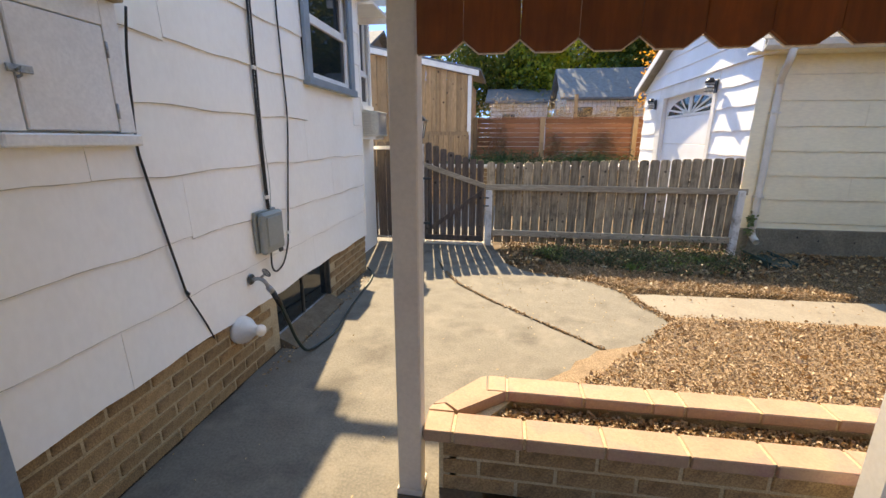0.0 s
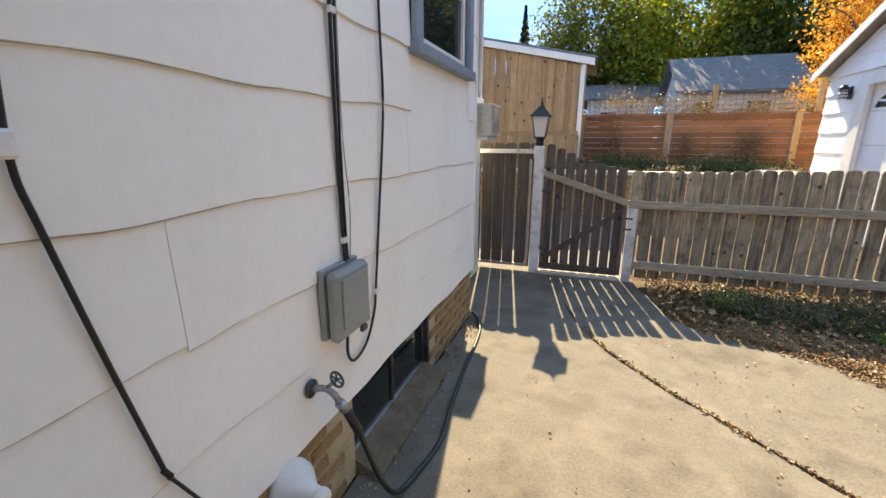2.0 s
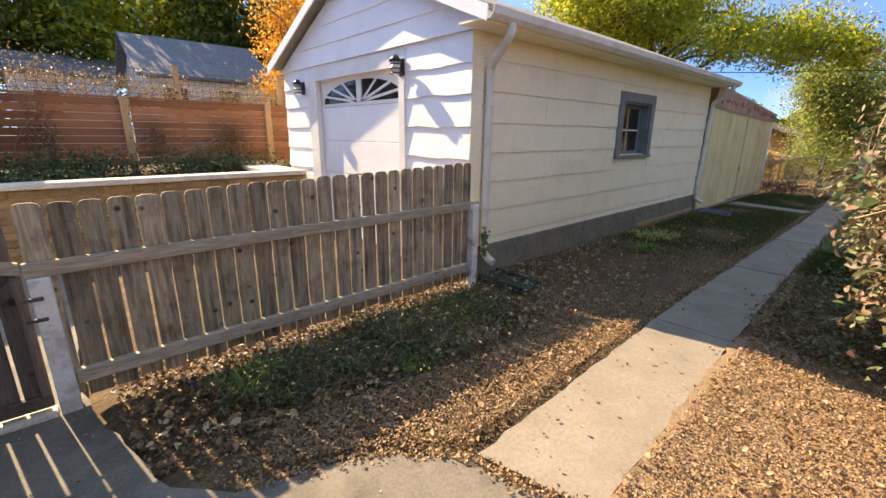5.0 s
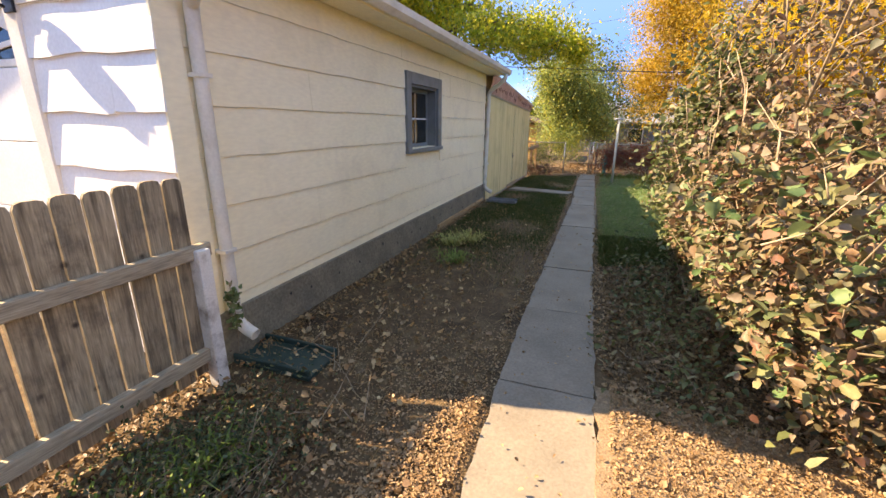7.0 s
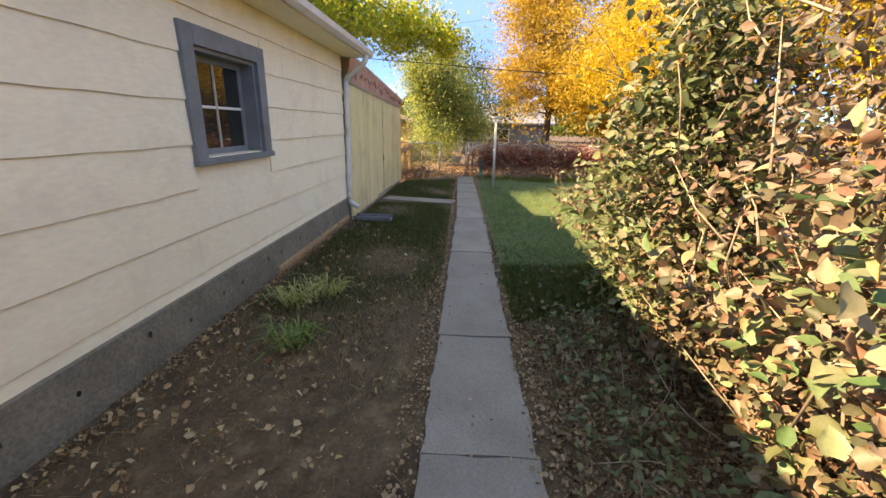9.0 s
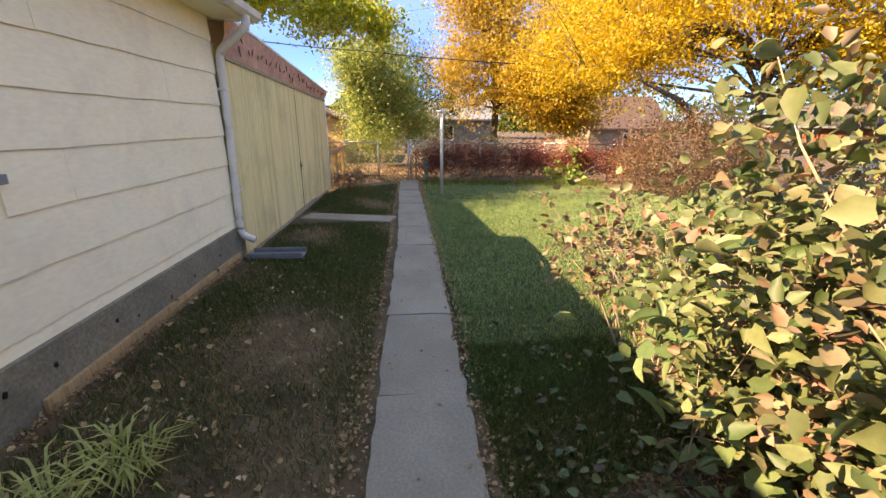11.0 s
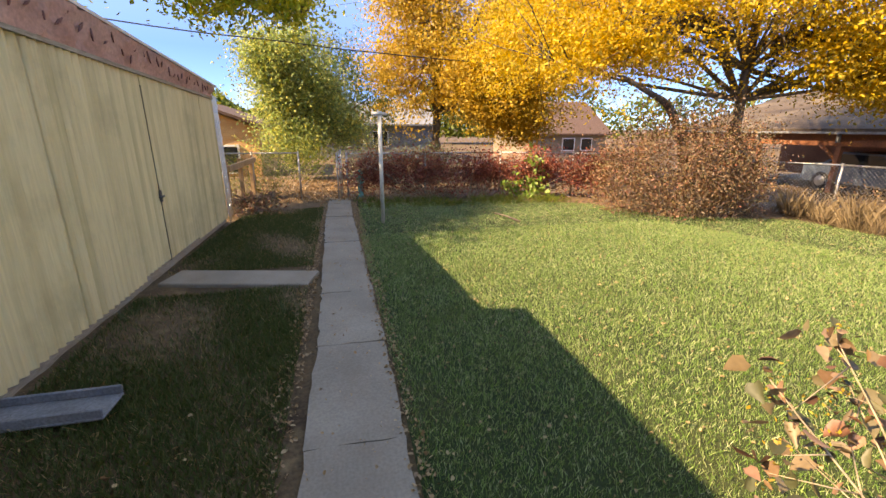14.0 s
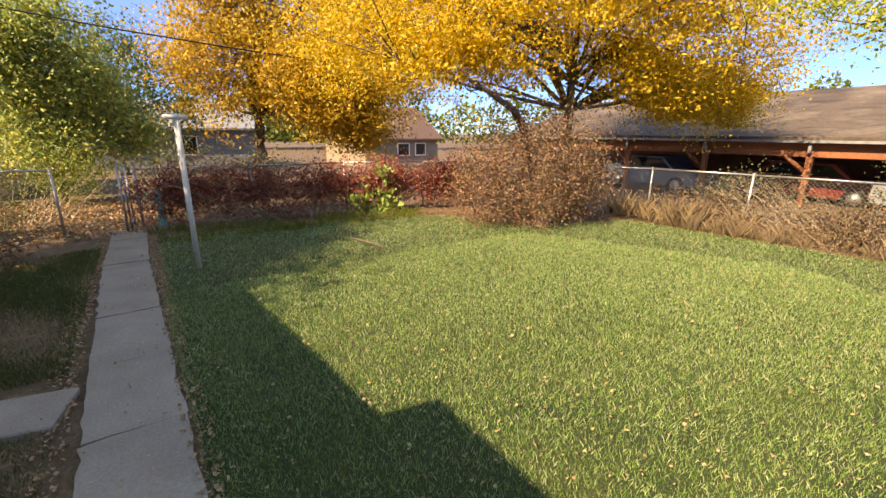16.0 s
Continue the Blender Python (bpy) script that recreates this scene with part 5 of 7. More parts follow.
box("casing", (WX0 + W, YF, WZ1 - W), (WX1 - W, GY0, WZ1), M_BLUEG, gw, "blue-grey casing board")
box("sill", (WX0 - 0.01, YF - 0.02, WZ0), (WX1 + 0.01, GY0 + 0.15, WZ0 + 0.05), M_BLUEG, gw, "blue-grey sill")
for x0, x1, z0, z1 in ((WX0 + W, WX0 + W + 0.03, WZ0 + 0.05, WZ1 - W), (WX1 - W - 0.03, WX1 - W, WZ0 + 0.05, WZ1 - W), (WX0 + W + 0.03, WX1 - W - 0.03, WZ1 - W - 0.03, WZ1 - W)):
    box("reveal", (x0, GY0 - 0.001, z0), (x1, GY0 + 0.16, z1), M_BLUEG, gw, "blue-grey reveal", bevel=0.001)
sx0, sx1, sz0, sz1 = WX0 + W + 0.03, WX1 - W - 0.03, WZ0 + 0.05, WZ1 - W - 0.03
YG = GY0 + 0.125
for x0, x1, z0, z1 in ((sx0, sx0 + 0.05, sz0, sz1), (sx1 - 0.05, sx1, sz0, sz1), (sx0 + 0.05, sx1 - 0.05, sz1 - 0.05, sz1), (sx0 + 0.05, sx1 - 0.05, sz0, sz0 + 0.06)):
    box("sash", (x0, YG, z0), (x1, YG + 0.03, z1), M_BLUEG, gw, "blue-grey sash frame")
zm = (sz0 + sz1) / 2
box("mullion", ((sx0 + sx1) / 2 - 0.014, YG, sz0 + 0.06), ((sx0 + sx1) / 2 + 0.014, YG + 0.03, sz1 - 0.05), M_RAIL, gw, "worn pale mullion")
for a, b in ((sx0 + 0.05, (sx0 + sx1) / 2 - 0.014), ((sx0 + sx1) / 2 + 0.014, sx1 - 0.05)):
    box("glazing_bar", (a, YG + 0.002, zm - 0.012), (b, YG + 0.026, zm + 0.012), M_TRIMW, gw, "white glazing bar")
    for z0, z1 in ((sz0 + 0.06, zm - 0.012), (zm + 0.012, sz1 - 0.05)):
        box("pane", (a, YG + 0.012, z0), (b, YG + 0.018, z1), M_GLASSG, gw, "dark reflective pane", bevel=0)

# ---- yellow shed ----
SX0, SX1, SYF, SZ = 12.24, 17.80, 6.95, 2.05
shed = thing("lean_to_shed", (15, 7.6, 0), "lean-to shed clad in pale yellow corrugated panels under torn pink tarp", "shed")


def shed_top(x):
    """Top of the cladding, falling towards the far end."""
    return np.interp(x, [12.24, 17.8], [2.25, 2.06])


def tarp_top(x):
    return np.interp(x, [12.24, 13.2, 17.8], [2.66, 2.60, 2.24])


def corrugated(name, x0, x1, y, z0, z1, parent, material, label=""):
    n = int((x1 - x0) / 0.02)
    xs = np.linspace(x0, x1, n + 1)
    d = 0.017 * np.sin(xs * 2 * math.pi / 0.1)
    v = np.concatenate([np.stack([xs, y + d, np.full(n + 1, z0)], 1), np.stack([xs, y + d, shed_top(xs)], 1)])
    i = np.arange(n)
    return numpy_mesh(name, v, np.stack([i, i + 1, i + n + 2, i + n + 1], 1), material, parent, label, smooth=True)


SEAMS = [SX0, 13.35, 14.42, 15.09, 16.2, 17.1, SX1]
for k, (a, b) in enumerate(zip(SEAMS, SEAMS[1:])):
    door = k in (2, 3)
    o = corrugated("door_leaf" if door else "cladding_panel", a - 0.008, b + 0.008, SYF - 0.007 * (k % 2), 0.0 if not door else 0.04, SZ, shed, M_YEL, "pale yellow corrugated door leaf" if door else "pale yellow corrugated panel")
box("frame", (SX0, SYF + 0.02, -0.08), (SX1, SYF + 0.1, SZ), M_RAIL, shed, "wooden frame behind the panels", bevel=0)
box("side_wall", (SX1 - 0.06, SYF + 0.1, -0.1), (SX1, 8.6, 2.4), M_YEL, shed, bevel=0)
box("side_wall", (SX0, SYF + 0.1, -0.1), (SX0 + 0.06, 8.6, 2.4), M_YEL, shed, bevel=0)
box("rear_wall", (SX0, 8.6, -0.1), (SX1, 8.66, 2.5), M_YEL, shed, bevel=0)
rz = [(x, float(tarp_top(x)) + 0.002) for x in (SX0 - 0.05, 13.2, SX1 + 0.15)]
for (xa, za), (xb, zb) in zip(rz, rz[1:]):
    prism("roof", [(xa, 6.86, za), (xb, 6.86, zb), (xb, 8.75, zb + 0.3), (xa, 8.75, za + 0.3)], (0, 0, 0.03), M_PIPE, shed, "pale roof sheet")
prism("top_trim", [(SX0, SYF - 0.035, 2.235), (SX1, SYF - 0.035, 2.045), (SX1, SYF - 0.035, 2.08), (SX0, SYF - 0.035, 2.27)], (0, 0.05, 0), M_RAIL, shed, "thin wooden trim")
rng = np.random.default_rng(21)
n = 140
xs = np.linspace(SX0, SX1, n)
rows = []
for j in range(6):
    z = shed_top(xs) + 0.02 + (tarp_top(xs) - shed_top(xs) - 0.02) * j / 5
    rows.append(np.stack([xs, SYF - 0.03 + rng.normal(size=n) * 0.012 - 0.01 * j, z + rng.normal(size=n) * 0.004 * (0 < j < 5)], 1))
v = np.concatenate(rows)
i = (np.arange(5)[:, None] * n + np.arange(n - 1)[None]).ravel()
numpy_mesh("tarp", v, np.stack([i, i + 1, i + n + 1, i + n], 1), M_PINK, shed, "torn faded pink tarp strip")
for k in range(34):
    x = SX0 + 0.15 + k * 0.165 + rng.uniform(-0.05, 0.05)
    s = rng.uniform(0.03, 0.07)
    z = float(shed_top(x)) + rng.uniform(0.25, 0.8) * float(tarp_top(x) - shed_top(x))
    a = rng.uniform(0.5, 2.4)
    p, d, w2 = Vector((x, SYF - 0.075, z)), Vector((math.cos(a), 0, math.sin(a))) * s, Vector((-math.sin(a), 0, math.cos(a))) * s * 0.22
    prism("tarp_tear", [p - d, p - w2, p + d, p + w2], (0, 0.012, 0), M_PINKD, shed, "dark tear in the tarp")
tube("latch_bolt", [(15.04, SYF - 0.03, 0.80), (15.16, SYF - 0.03, 0.80)], 0.012, M_DARKSTEEL, shed, "black latch", 8)
box("latch_plate", (15.06, SYF - 0.028, 0.74), (15.12, SYF - 0.018, 0.88), M_DARKSTEEL, shed, "black latch plate", bevel=0.002)
# solid black bar in place of the shade where the leaves meet
box("gap_shade_bar", (15.086, SYF - 0.022, 0.03), (15.094, SYF + 0.019, SZ - 0.02), M_BLACK, shed, "black bar drawn for the shade between the door leaves", bevel=0)

sp = thing("splash_block", (12.3, 6.6, 0), "grey plastic splash block under the downspout", "splash block")
for nm2, (lo, hi) in {"floor": ((11.95, 6.22, 0.0), (12.20, 6.86, 0.02)), "side_lip": ((11.95, 6.22, 0.02), (11.97, 6.86, 0.075)), "side_lip ": ((12.18, 6.22, 0.02), (12.20, 6.86, 0.075))}.items():
    box(nm2.strip(), lo, hi, M_GREYP, sp, bevel=0.006)
sp2 = thing("splash_block", (5.2, 6.7, 0), "dark green plastic splash block half buried in leaves", "splash block")
for nm2, (lo, hi) in {"floor": ((5.02, 6.30, -0.02), (5.36, 7.0 - 0.05, 0.015)), "side_lip": ((5.02, 6.30, 0.015), (5.045, 6.95, 0.06)), "side_lip ": ((5.335, 6.30, 0.015), (5.36, 6.95, 0.06))}.items():
    box(nm2.strip(), lo, hi, M_GREENP, sp2, bevel=0.006)

# ---- terrace and north boundary ----
terrace = thing("terrace_wall", (2.4, 11.1, 0), "low tan brick retaining wall with a pale concrete cap", "retaining wall")
box("core", (-1.5, 11.03, -0.1), (GX0 - 0.03, 11.2, 0.90), M_MORTAR, terrace, "mortar core", bevel=0)
box("cap", (-1.5, 10.93, 0.90), (GX0 - 0.06, 11.25, 0.975), M_TERRCAP, terrace, "pale chipped concrete cap", bevel=0.01)
box("cap", (4.25, 11.26, 0.90), (GX0 - 0.06, 12.6, 0.975), M_TERRCAP, terrace, "pale chipped concrete cap", bevel=0.01)
plank = thing("plank_fence", (2.6, 13.8, 0.9), "red-brown horizontal plank fence with weathered posts", "fence")
for k in range(9):
    z = 0.98 + k * 0.133
    for a, b in ((0.62, 2.60), (2.76, 5.20), (5.32, 8.2)):
        box("plank", (a, 13.79, z), (b, 13.815, z + 0.125), M_RED, plank, bevel=0.002)
for x in (0.62, 2.60, 5.2, 8.2):
    box("post", (x, 13.72, 0.8), (x + 0.13, 13.785, 2.22), M_TAN, plank, "weathered fence post")
box("top_board", (0.62, 13.76, 2.18), (8.3, 13.86, 2.21), M_RED, plank)
mesh_f = thing("wire_fence", (3, 14.0, 2.2), "wire mesh panel above the plank fence on brown posts", "fence")
v, f = [], []
for k in range(60):
    tube_data([(0.8 + k * 0.125, 13.9, 2.0), (0.8 + k * 0.125, 13.9, 2.72)], 0.004, 4, v, f)
for k in range(7):
    tube_data([(0.8, 13.9, 2.06 + k * 0.11), (8.2, 13.9, 2.06 + k * 0.11)], 0.004, 4, v, f)
solid("mesh", v, f, M_DARKSTEEL, mesh_f, kind="stuff")
for x in (3.55, 5.6, 7.0):
    box("post", (x, 13.88, 0.8), (x + 0.1, 13.96, 2.85), M_TAN, mesh_f, "brown wooden post")

nb = thing("board_clad_garage", (-0.8, 12.6, 0), "neighbouring outbuilding clad in tan vertical boards with a white fascia", "outbuilding")
rng = np.random.default_rng(31)
x = -3.6
k = 0
while x < 0.56:
    w = 0.14 + rng.uniform(-0.01, 0.01)
    zt = float(np.interp(x, [-2, 0.65], [3.78, 3.18]))
    prism("board", [(x, 12.5 - 0.02 * (k % 2), 1.0), (x + w, 12.5 - 0.02 * (k % 2), 1.0), (x + w, 12.5 - 0.02 * (k % 2), zt), (x, 12.5 - 0.02 * (k % 2), zt)], (0, 0.018, 0), M_TAN, nb)
    x += w + (0.006 if k % 2 else -0.01)
    k += 1
box("wall", (-3.6, 12.52, 0.0), (0.6, 15, 3.1), M_TAN, nb, bevel=0)
box("corner_board", (0.56, 12.46, 0.9), (0.66, 12.56, 3.22), M_TRIMW, nb, "white corner board")
box("rail", (-3.6, 12.42, 1.66), (0.6, 12.478, 1.78), M_TAN, nb, "tan horizontal rail")
prism("fascia", [(-3.8, 12.36, 4.18), (-3.8, 12.36, 4.32), (0.85, 12.36, 3.32), (0.85, 12.36, 3.18)], (0, 0.1, 0), M_TRIMW, nb, "white sloping fascia")
prism("roof", [(-3.8, 12.38, 4.322), (-3.8, 12.38, 4.37), (0.9, 12.38, 3.37), (0.9, 12.38, 3.322)], (0, 2.8, 0), M_SHING, nb, "grey shingle roof")
bench_fence = thing("board_fence", (-0.8, 12.3, 0.9), "tan board fence in front of the outbuilding", "fence")
for k in range(30):
    x = -3.5 + k * 0.138
    box("board", (x, 12.24, 0.98), (x + 0.13, 12.26, 1.68), M_TAN, bench_fence, bevel=0.002)


def far_house(name, x0, x1, y0, y1, zb, ze, zr, wall, roof, label, ridge="x", windows=(), over=0.35):
    h = thing(name, ((x0 + x1) / 2, (y0 + y1) / 2, zb), label, "house")
    box("wall", (x0, y0, zb), (x1, y1, ze), wall, h, bevel=0)
    if ridge == "x":
        ym = (y0 + y1) / 2
        for ya in (y0 - over, y1 + over):
            prism("roof", [(x0 - over, ya, ze), (x0 - over, ya, ze + 0.12), (x0 - over, ym, zr + 0.12), (x0 - over, ym, zr)], (x1 - x0 + 2 * over, 0, 0), roof, h)
        for xx in (x0, x1 - 0.1):
            prism("gable", [(xx, y0, ze), (xx, y1, ze), (xx, ym, zr)], (0.1, 0, 0), wall, h)
    else:
        xm = (x0 + x1) / 2
        for xa in (x0 - over, x1 + over):
            prism("roof", [(xa, y0 - over, ze), (xa, y0 - over, ze + 0.12), (xm, y0 - over, zr + 0.12), (xm, y0 - over, zr)], (0, y1 - y0 + 2 * over, 0), roof, h)
        for yy in (y0, y1 - 0.1):
            prism("gable", [(x0, yy, ze), (x1, yy, ze), (xm, yy, zr)], (0, 0.1, 0), wall, h)
    for face, a0, a1, z0, z1 in windows:
        lo, hi = ((x0 - 0.05, a0, z0), (x0 - 0.002, a1, z1)) if face == "x" else ((a0, y0 - 0.05, z0), (a1, y0 - 0.002, z1))
        w = box("window", lo, hi, M_TRIMW, h, "white-framed window")
        d = 0.08
        lo2 = (lo[0] - 0.01, lo[1] + d, lo[2] + d) if face == "x" else (lo[0] + d, lo[1] - 0.01, lo[2] + d)
        hi2 = (hi[0] - 0.045, hi[1] - d, hi[2] - d) if face == "x" else (hi[0] - d, hi[1] - 0.045, hi[2] - d)
        box("pane", lo2, hi2, M_GLASS, w, "dark pane", bevel=0)
    return h


far_house("house", 4.6, 9.2, 24, 30, 0.8, 3.55, 5.4, M_TRIMW, M_SHING, "small pale house with a grey shingle roof behind the plank fence", windows=[("y", 5.0, 6.0, 2.2, 3.3), ("y", 7.0, 8.0, 2.2, 3.3)])
far_house("house", 0.5, 4.2, 30, 36, 0.8, 3.9, 5.0, M_TRIMW, M_SHING, "distant grey-roofed house among trees", windows=[("y", 1.2, 2.2, 2.2, 3.3)])
far_house("house", 40, 48, -15.6, -9.1, -1.2, 1.1, 3.7, M_TANH, M_SHINGB, "tan house with a brown shingle roof beyond the back fence", ridge="y", windows=[("x", -14.4, -13.4, -0.1, 0.9), ("x", -12.9, -11.8, -0.1, 0.9)])
far_house("house", 42, 50, -2.0, 7.5, -1.0, 1.75, 3.5, M_SHING, M_GREYP, "low grey house with a pale roof beyond the back fence", ridge="y", windows=[("x", 1.4, 2.6, 0.2, 1.4), ("x", 4.2, 5.4, 0.2, 1.4)])
far_house("garage", 29, 35, 8.2, 13.5, -0.8, 1.55, 2.6, M_ORG, M_SHINGB, "orange-tan boarded garage with a red-edged roof", windows=[("x", 9.0, 10.4, -0.3, 0.9)])
far_house("house", -9, -4.6, 18, 25, 0.6, 4.6, 6.4, M_TANH, M_SHING, "neighbouring house with a grey roof behind the outbuilding")

# ---- back boundary ----
def chain_link(name, points, height, label, cell=0.075, mesh_material=M_STEEL, sag=0.0):
    """Posts, top rail and woven mesh along points on the ground."""
    t = thing(name, (points[0][0], points[0][1], float(gz(*points[0]))), label, "fence")
    v, f = [], []
    for a, b in zip(points, points[1:]):
        za, zb = float(gz(*a)), float(gz(*b))
        A, B = Vector((*a, za)), Vector((*b, zb))
        tube("post", [A - Vector((0, 0, 0.1)), A + Vector((0, 0, height + 0.04))], 0.026, M_STEEL, t, "galvanized post", 8)
        tube("top_rail", [A + Vector((0, 0, height)), B + Vector((0, 0, height))], 0.019, M_STEEL, t, "galvanized top rail", 8)
        run = B - A
        L = run.length
        d = run / L
        n = int((L + height) / cell)
        for k in range(n):
            s0 = -height + k * cell
            lo, hi = max(0.0, s0), min(L, s0 + height)
            if hi - lo > 0.02:
                tube_data([A + d * lo + Vector((0, 0, lo - s0)), A + d * hi + Vector((0, 0, hi - s0))], 0.0022, 3, v, f)
                tube_data([A + d * lo + Vector((0, 0, height - (lo - s0))), A + d * hi + Vector((0, 0, height - (hi - s0)))], 0.0022, 3, v, f)
    B = Vector((*points[-1], float(gz(*points[-1]))))
    tube("post", [B - Vector((0, 0, 0.1)), B + Vector((0, 0, height + 0.04))], 0.026, M_STEEL, t, "galvanized post", 8)
    solid("wire_mesh", v, f, mesh_material, t, "woven wire mesh", kind="stuff")
    return t


chain_link("chain_link_fence", [(21.6, 4.72), (21.2, 2.6), (20.9, 0.5), (20.6, -1.6), (20.2, -3.4), (18.2, -4.9)], 1.22, "chain-link fence covered in dark red vines behind the lawn")
chain_link("chain_link_fence", [(18.2, -4.95), (16.2, -5.2), (14.2, -5.3), (12.2, -5.35), (10.2, -5.4), (8.0, -5.4)], 1.12, "galvanized chain-link fence along the side of the lawn")
chain_link("chain_link_fence", [(21.75, 6.0), (21.9, 7.2), (21.9, 9.4)], 1.25, "chain-link fence beside the back gate", mesh_material=M_DARKSTEEL)
cg = thing("chain_link_gate", (21.6, 4.85, -0.3), "open chain-link gate standing at the end of the walk", "gate")
for p in ((21.55, 4.92), (21.25, 4.98), (22.4, 4.88)):
    tube("upright", [(p[0], p[1], -0.35), (p[0], p[1], 0.98)], 0.02, M_STEEL, cg, sides=8)
for z in (-0.2, 0.35, 0.95):
    tube("crossbar", [(21.55, 4.92, z), (22.4, 4.88, z)], 0.016, M_STEEL, cg, sides=8)

lp = thing("clothes_pole", (17.1, 4.17, 0), "weathered pale metal clothes-line pole with a short crossarm", "clothes pole")
tube("pole", [(17.1, 4.17, -0.15), (17.1, 4.17, 1.80)], 0.035, M_POLE, lp, sides=12)
tube("crossarm", [(17.04, 4.30, 1.82), (17.13, 4.05, 1.82)], 0.028, M_POLE, lp, sides=10)
tube("cap", [(17.1, 4.17, 1.80), (17.1, 4.17, 1.86)], 0.045, M_POLE, lp, sides=10)

trel = thing("trellis", (18.6, 7.1, -0.1), "leaning white lattice trellis beside the shed", "trellis")
for k in range(3):
    tube("upright", [(18.2 + k * 0.35, 7.0 + k * 0.06, -0.2), (18.15 + k * 0.35, 7.02 + k * 0.06, 2.15)], 0.018, M_TRIMW, trel, sides=6)
for k in range(7):
    tube("slat", [(18.2, 7.0, 0.05 + k * 0.3), (18.9, 7.12, 0.2 + k * 0.3)], 0.01, M_TRIMW, trel, sides=5)
pal = thing("wooden_rail", (19.8, 7.1, -0.2), "low tan wooden rail by the back gate", "rail")
box("rail", (18.9, 7.05, 0.72), (21.6, 7.12, 0.84), M_TAN, pal)
for x in (18.95, 20.2, 21.4):
    box("post", (x, 7.12, -0.35), (x + 0.09, 7.2, 0.9), M_TAN, pal)
orn = thing("garden_ornament", (22.6, 4.3, -0.35), "teal painted garden ornament beside the fence", "ornament")
tube("ornament_body", [(21.5, 4.38, -0.35), (21.5, 4.38, -0.2), (21.5, 4.38, 0.1), (21.5, 4.38, 0.2), (21.5, 4.38, 0.42), (21.5, 4.38, 0.5)], [0.13, 0.07, 0.08, 0.12, 0.07, 0.02], M_TEAL, orn, sides=10)

# ---- carport with vehicles beyond the side fence ----
cp = thing("carport", (18, -14, -0.5), "long open carport with a worn shingle roof and red-brown beams", "carport")
prism("roof", [(8, -12.0, 1.50), (8, -12.0, 1.62), (8, -18.5, 3.5), (8, -18.5, 3.38)], (20, 0, 0), M_OLDROOF, cp, "worn grey-brown roof with tree shade and sun patches painted in")
box("beam", (8, -12.35, 1.02), (28, -12.2, 1.47), M_BEAM, cp, "red-brown front beam")
box("gutter", (8, -12.02, 1.44), (28, -11.9, 1.52), M_GREYP, cp, "grey gutter")
for x in range(9, 29, 3):
    box("post", (x, -12.3, -0.6), (x + 0.16, -12.14, 1.02), M_BEAM, cp, "red-brown post")
    tube("knee_brace", [(x + 0.1, -12.25, 0.5), (x + 0.75, -12.25, 1.05)], 0.07, M_BEAM, cp, sides=4)
    box("rafter_end", (x + 0.05, -12.12, 1.15), (x + 0.13, -12.0, 1.46), M_GREYP, cp)
box("back_wall", (8, -18.4, -0.6), (28, -18.3, 3.3), M_BEAM, cp, bevel=0)


def car(name, cx, cy, yaw, paint, label):
    t = thing(name, (0, 0, 0), label, "car")
    prof = [(-2.1, 0.3), (-2.15, 0.7), (-1.9, 0.85), (-1.2, 0.92), (-0.7, 1.38), (0.8, 1.42), (1.4, 1.0), (2.1, 0.92), (2.15, 0.4), (2.0, 0.28)]
    o = prism("body", [(x, -0.82, z) for x, z in prof], (0, 1.64, 0), paint, t)
    prism("side_glass", [(-1.05, 0.825, 0.95), (-0.62, 0.825, 1.32), (0.75, 0.825, 1.34), (1.2, 0.825, 1.0)], (0, 0.01, 0), M_GLASS, t, "dark side windows")
    for x in (-1.35, 1.35):
        tube("wheel", [(x, 0.66, 0.32), (x, 0.86, 0.32)], 0.32, M_BLACK, t, "black tyre", 20)
        tube("hub", [(x, 0.86, 0.32), (x, 0.875, 0.32)], 0.19, M_STEEL, t, "wheel hub", 16)
    t.matrix_world = pose(cx, cy, -0.6, 0, 0, yaw)
    return t


car("car", 15.5, -14.2, 5, M_REDSHINY, "red parked car under the carport")
car("car", 20.5, -13.6, -4, M_BLUECAR, "blue-grey parked car beyond the chain-link fence")
car("car", 11.6, -14.0, 2, M_GREYP, "grey parked car under the carport")

# power lines
for pts in ([(60, 14, 12.5), (20, -8, 7.2), (0, -22, 7.5)], [(70, 20, 14), (24, 2, 8.8), (6, -14, 9.5)]):
    tube("power_line", smooth_line([pts[0], (Vector(pts[0]) + Vector(pts[1])) / 2 - Vector((0, 0, 0.5)), pts[1], pts[2]], 6), 0.012, M_BLACK, None, "thin black overhead power line", 4, category="power line")

tube("power_line", smooth_line([(24, 40, 8.6), (24, 14, 4.8), (24, 5.96, 4.03), (24, 3.57, 3.86), (24, 0.6, 3.72), (24, -2.7, 3.72), (24, -12, 4.3), (24, -40, 8.0)], 6), 0.019, M_BLACK, None, "black overhead cable crossing behind the garden", 5, category="power line")
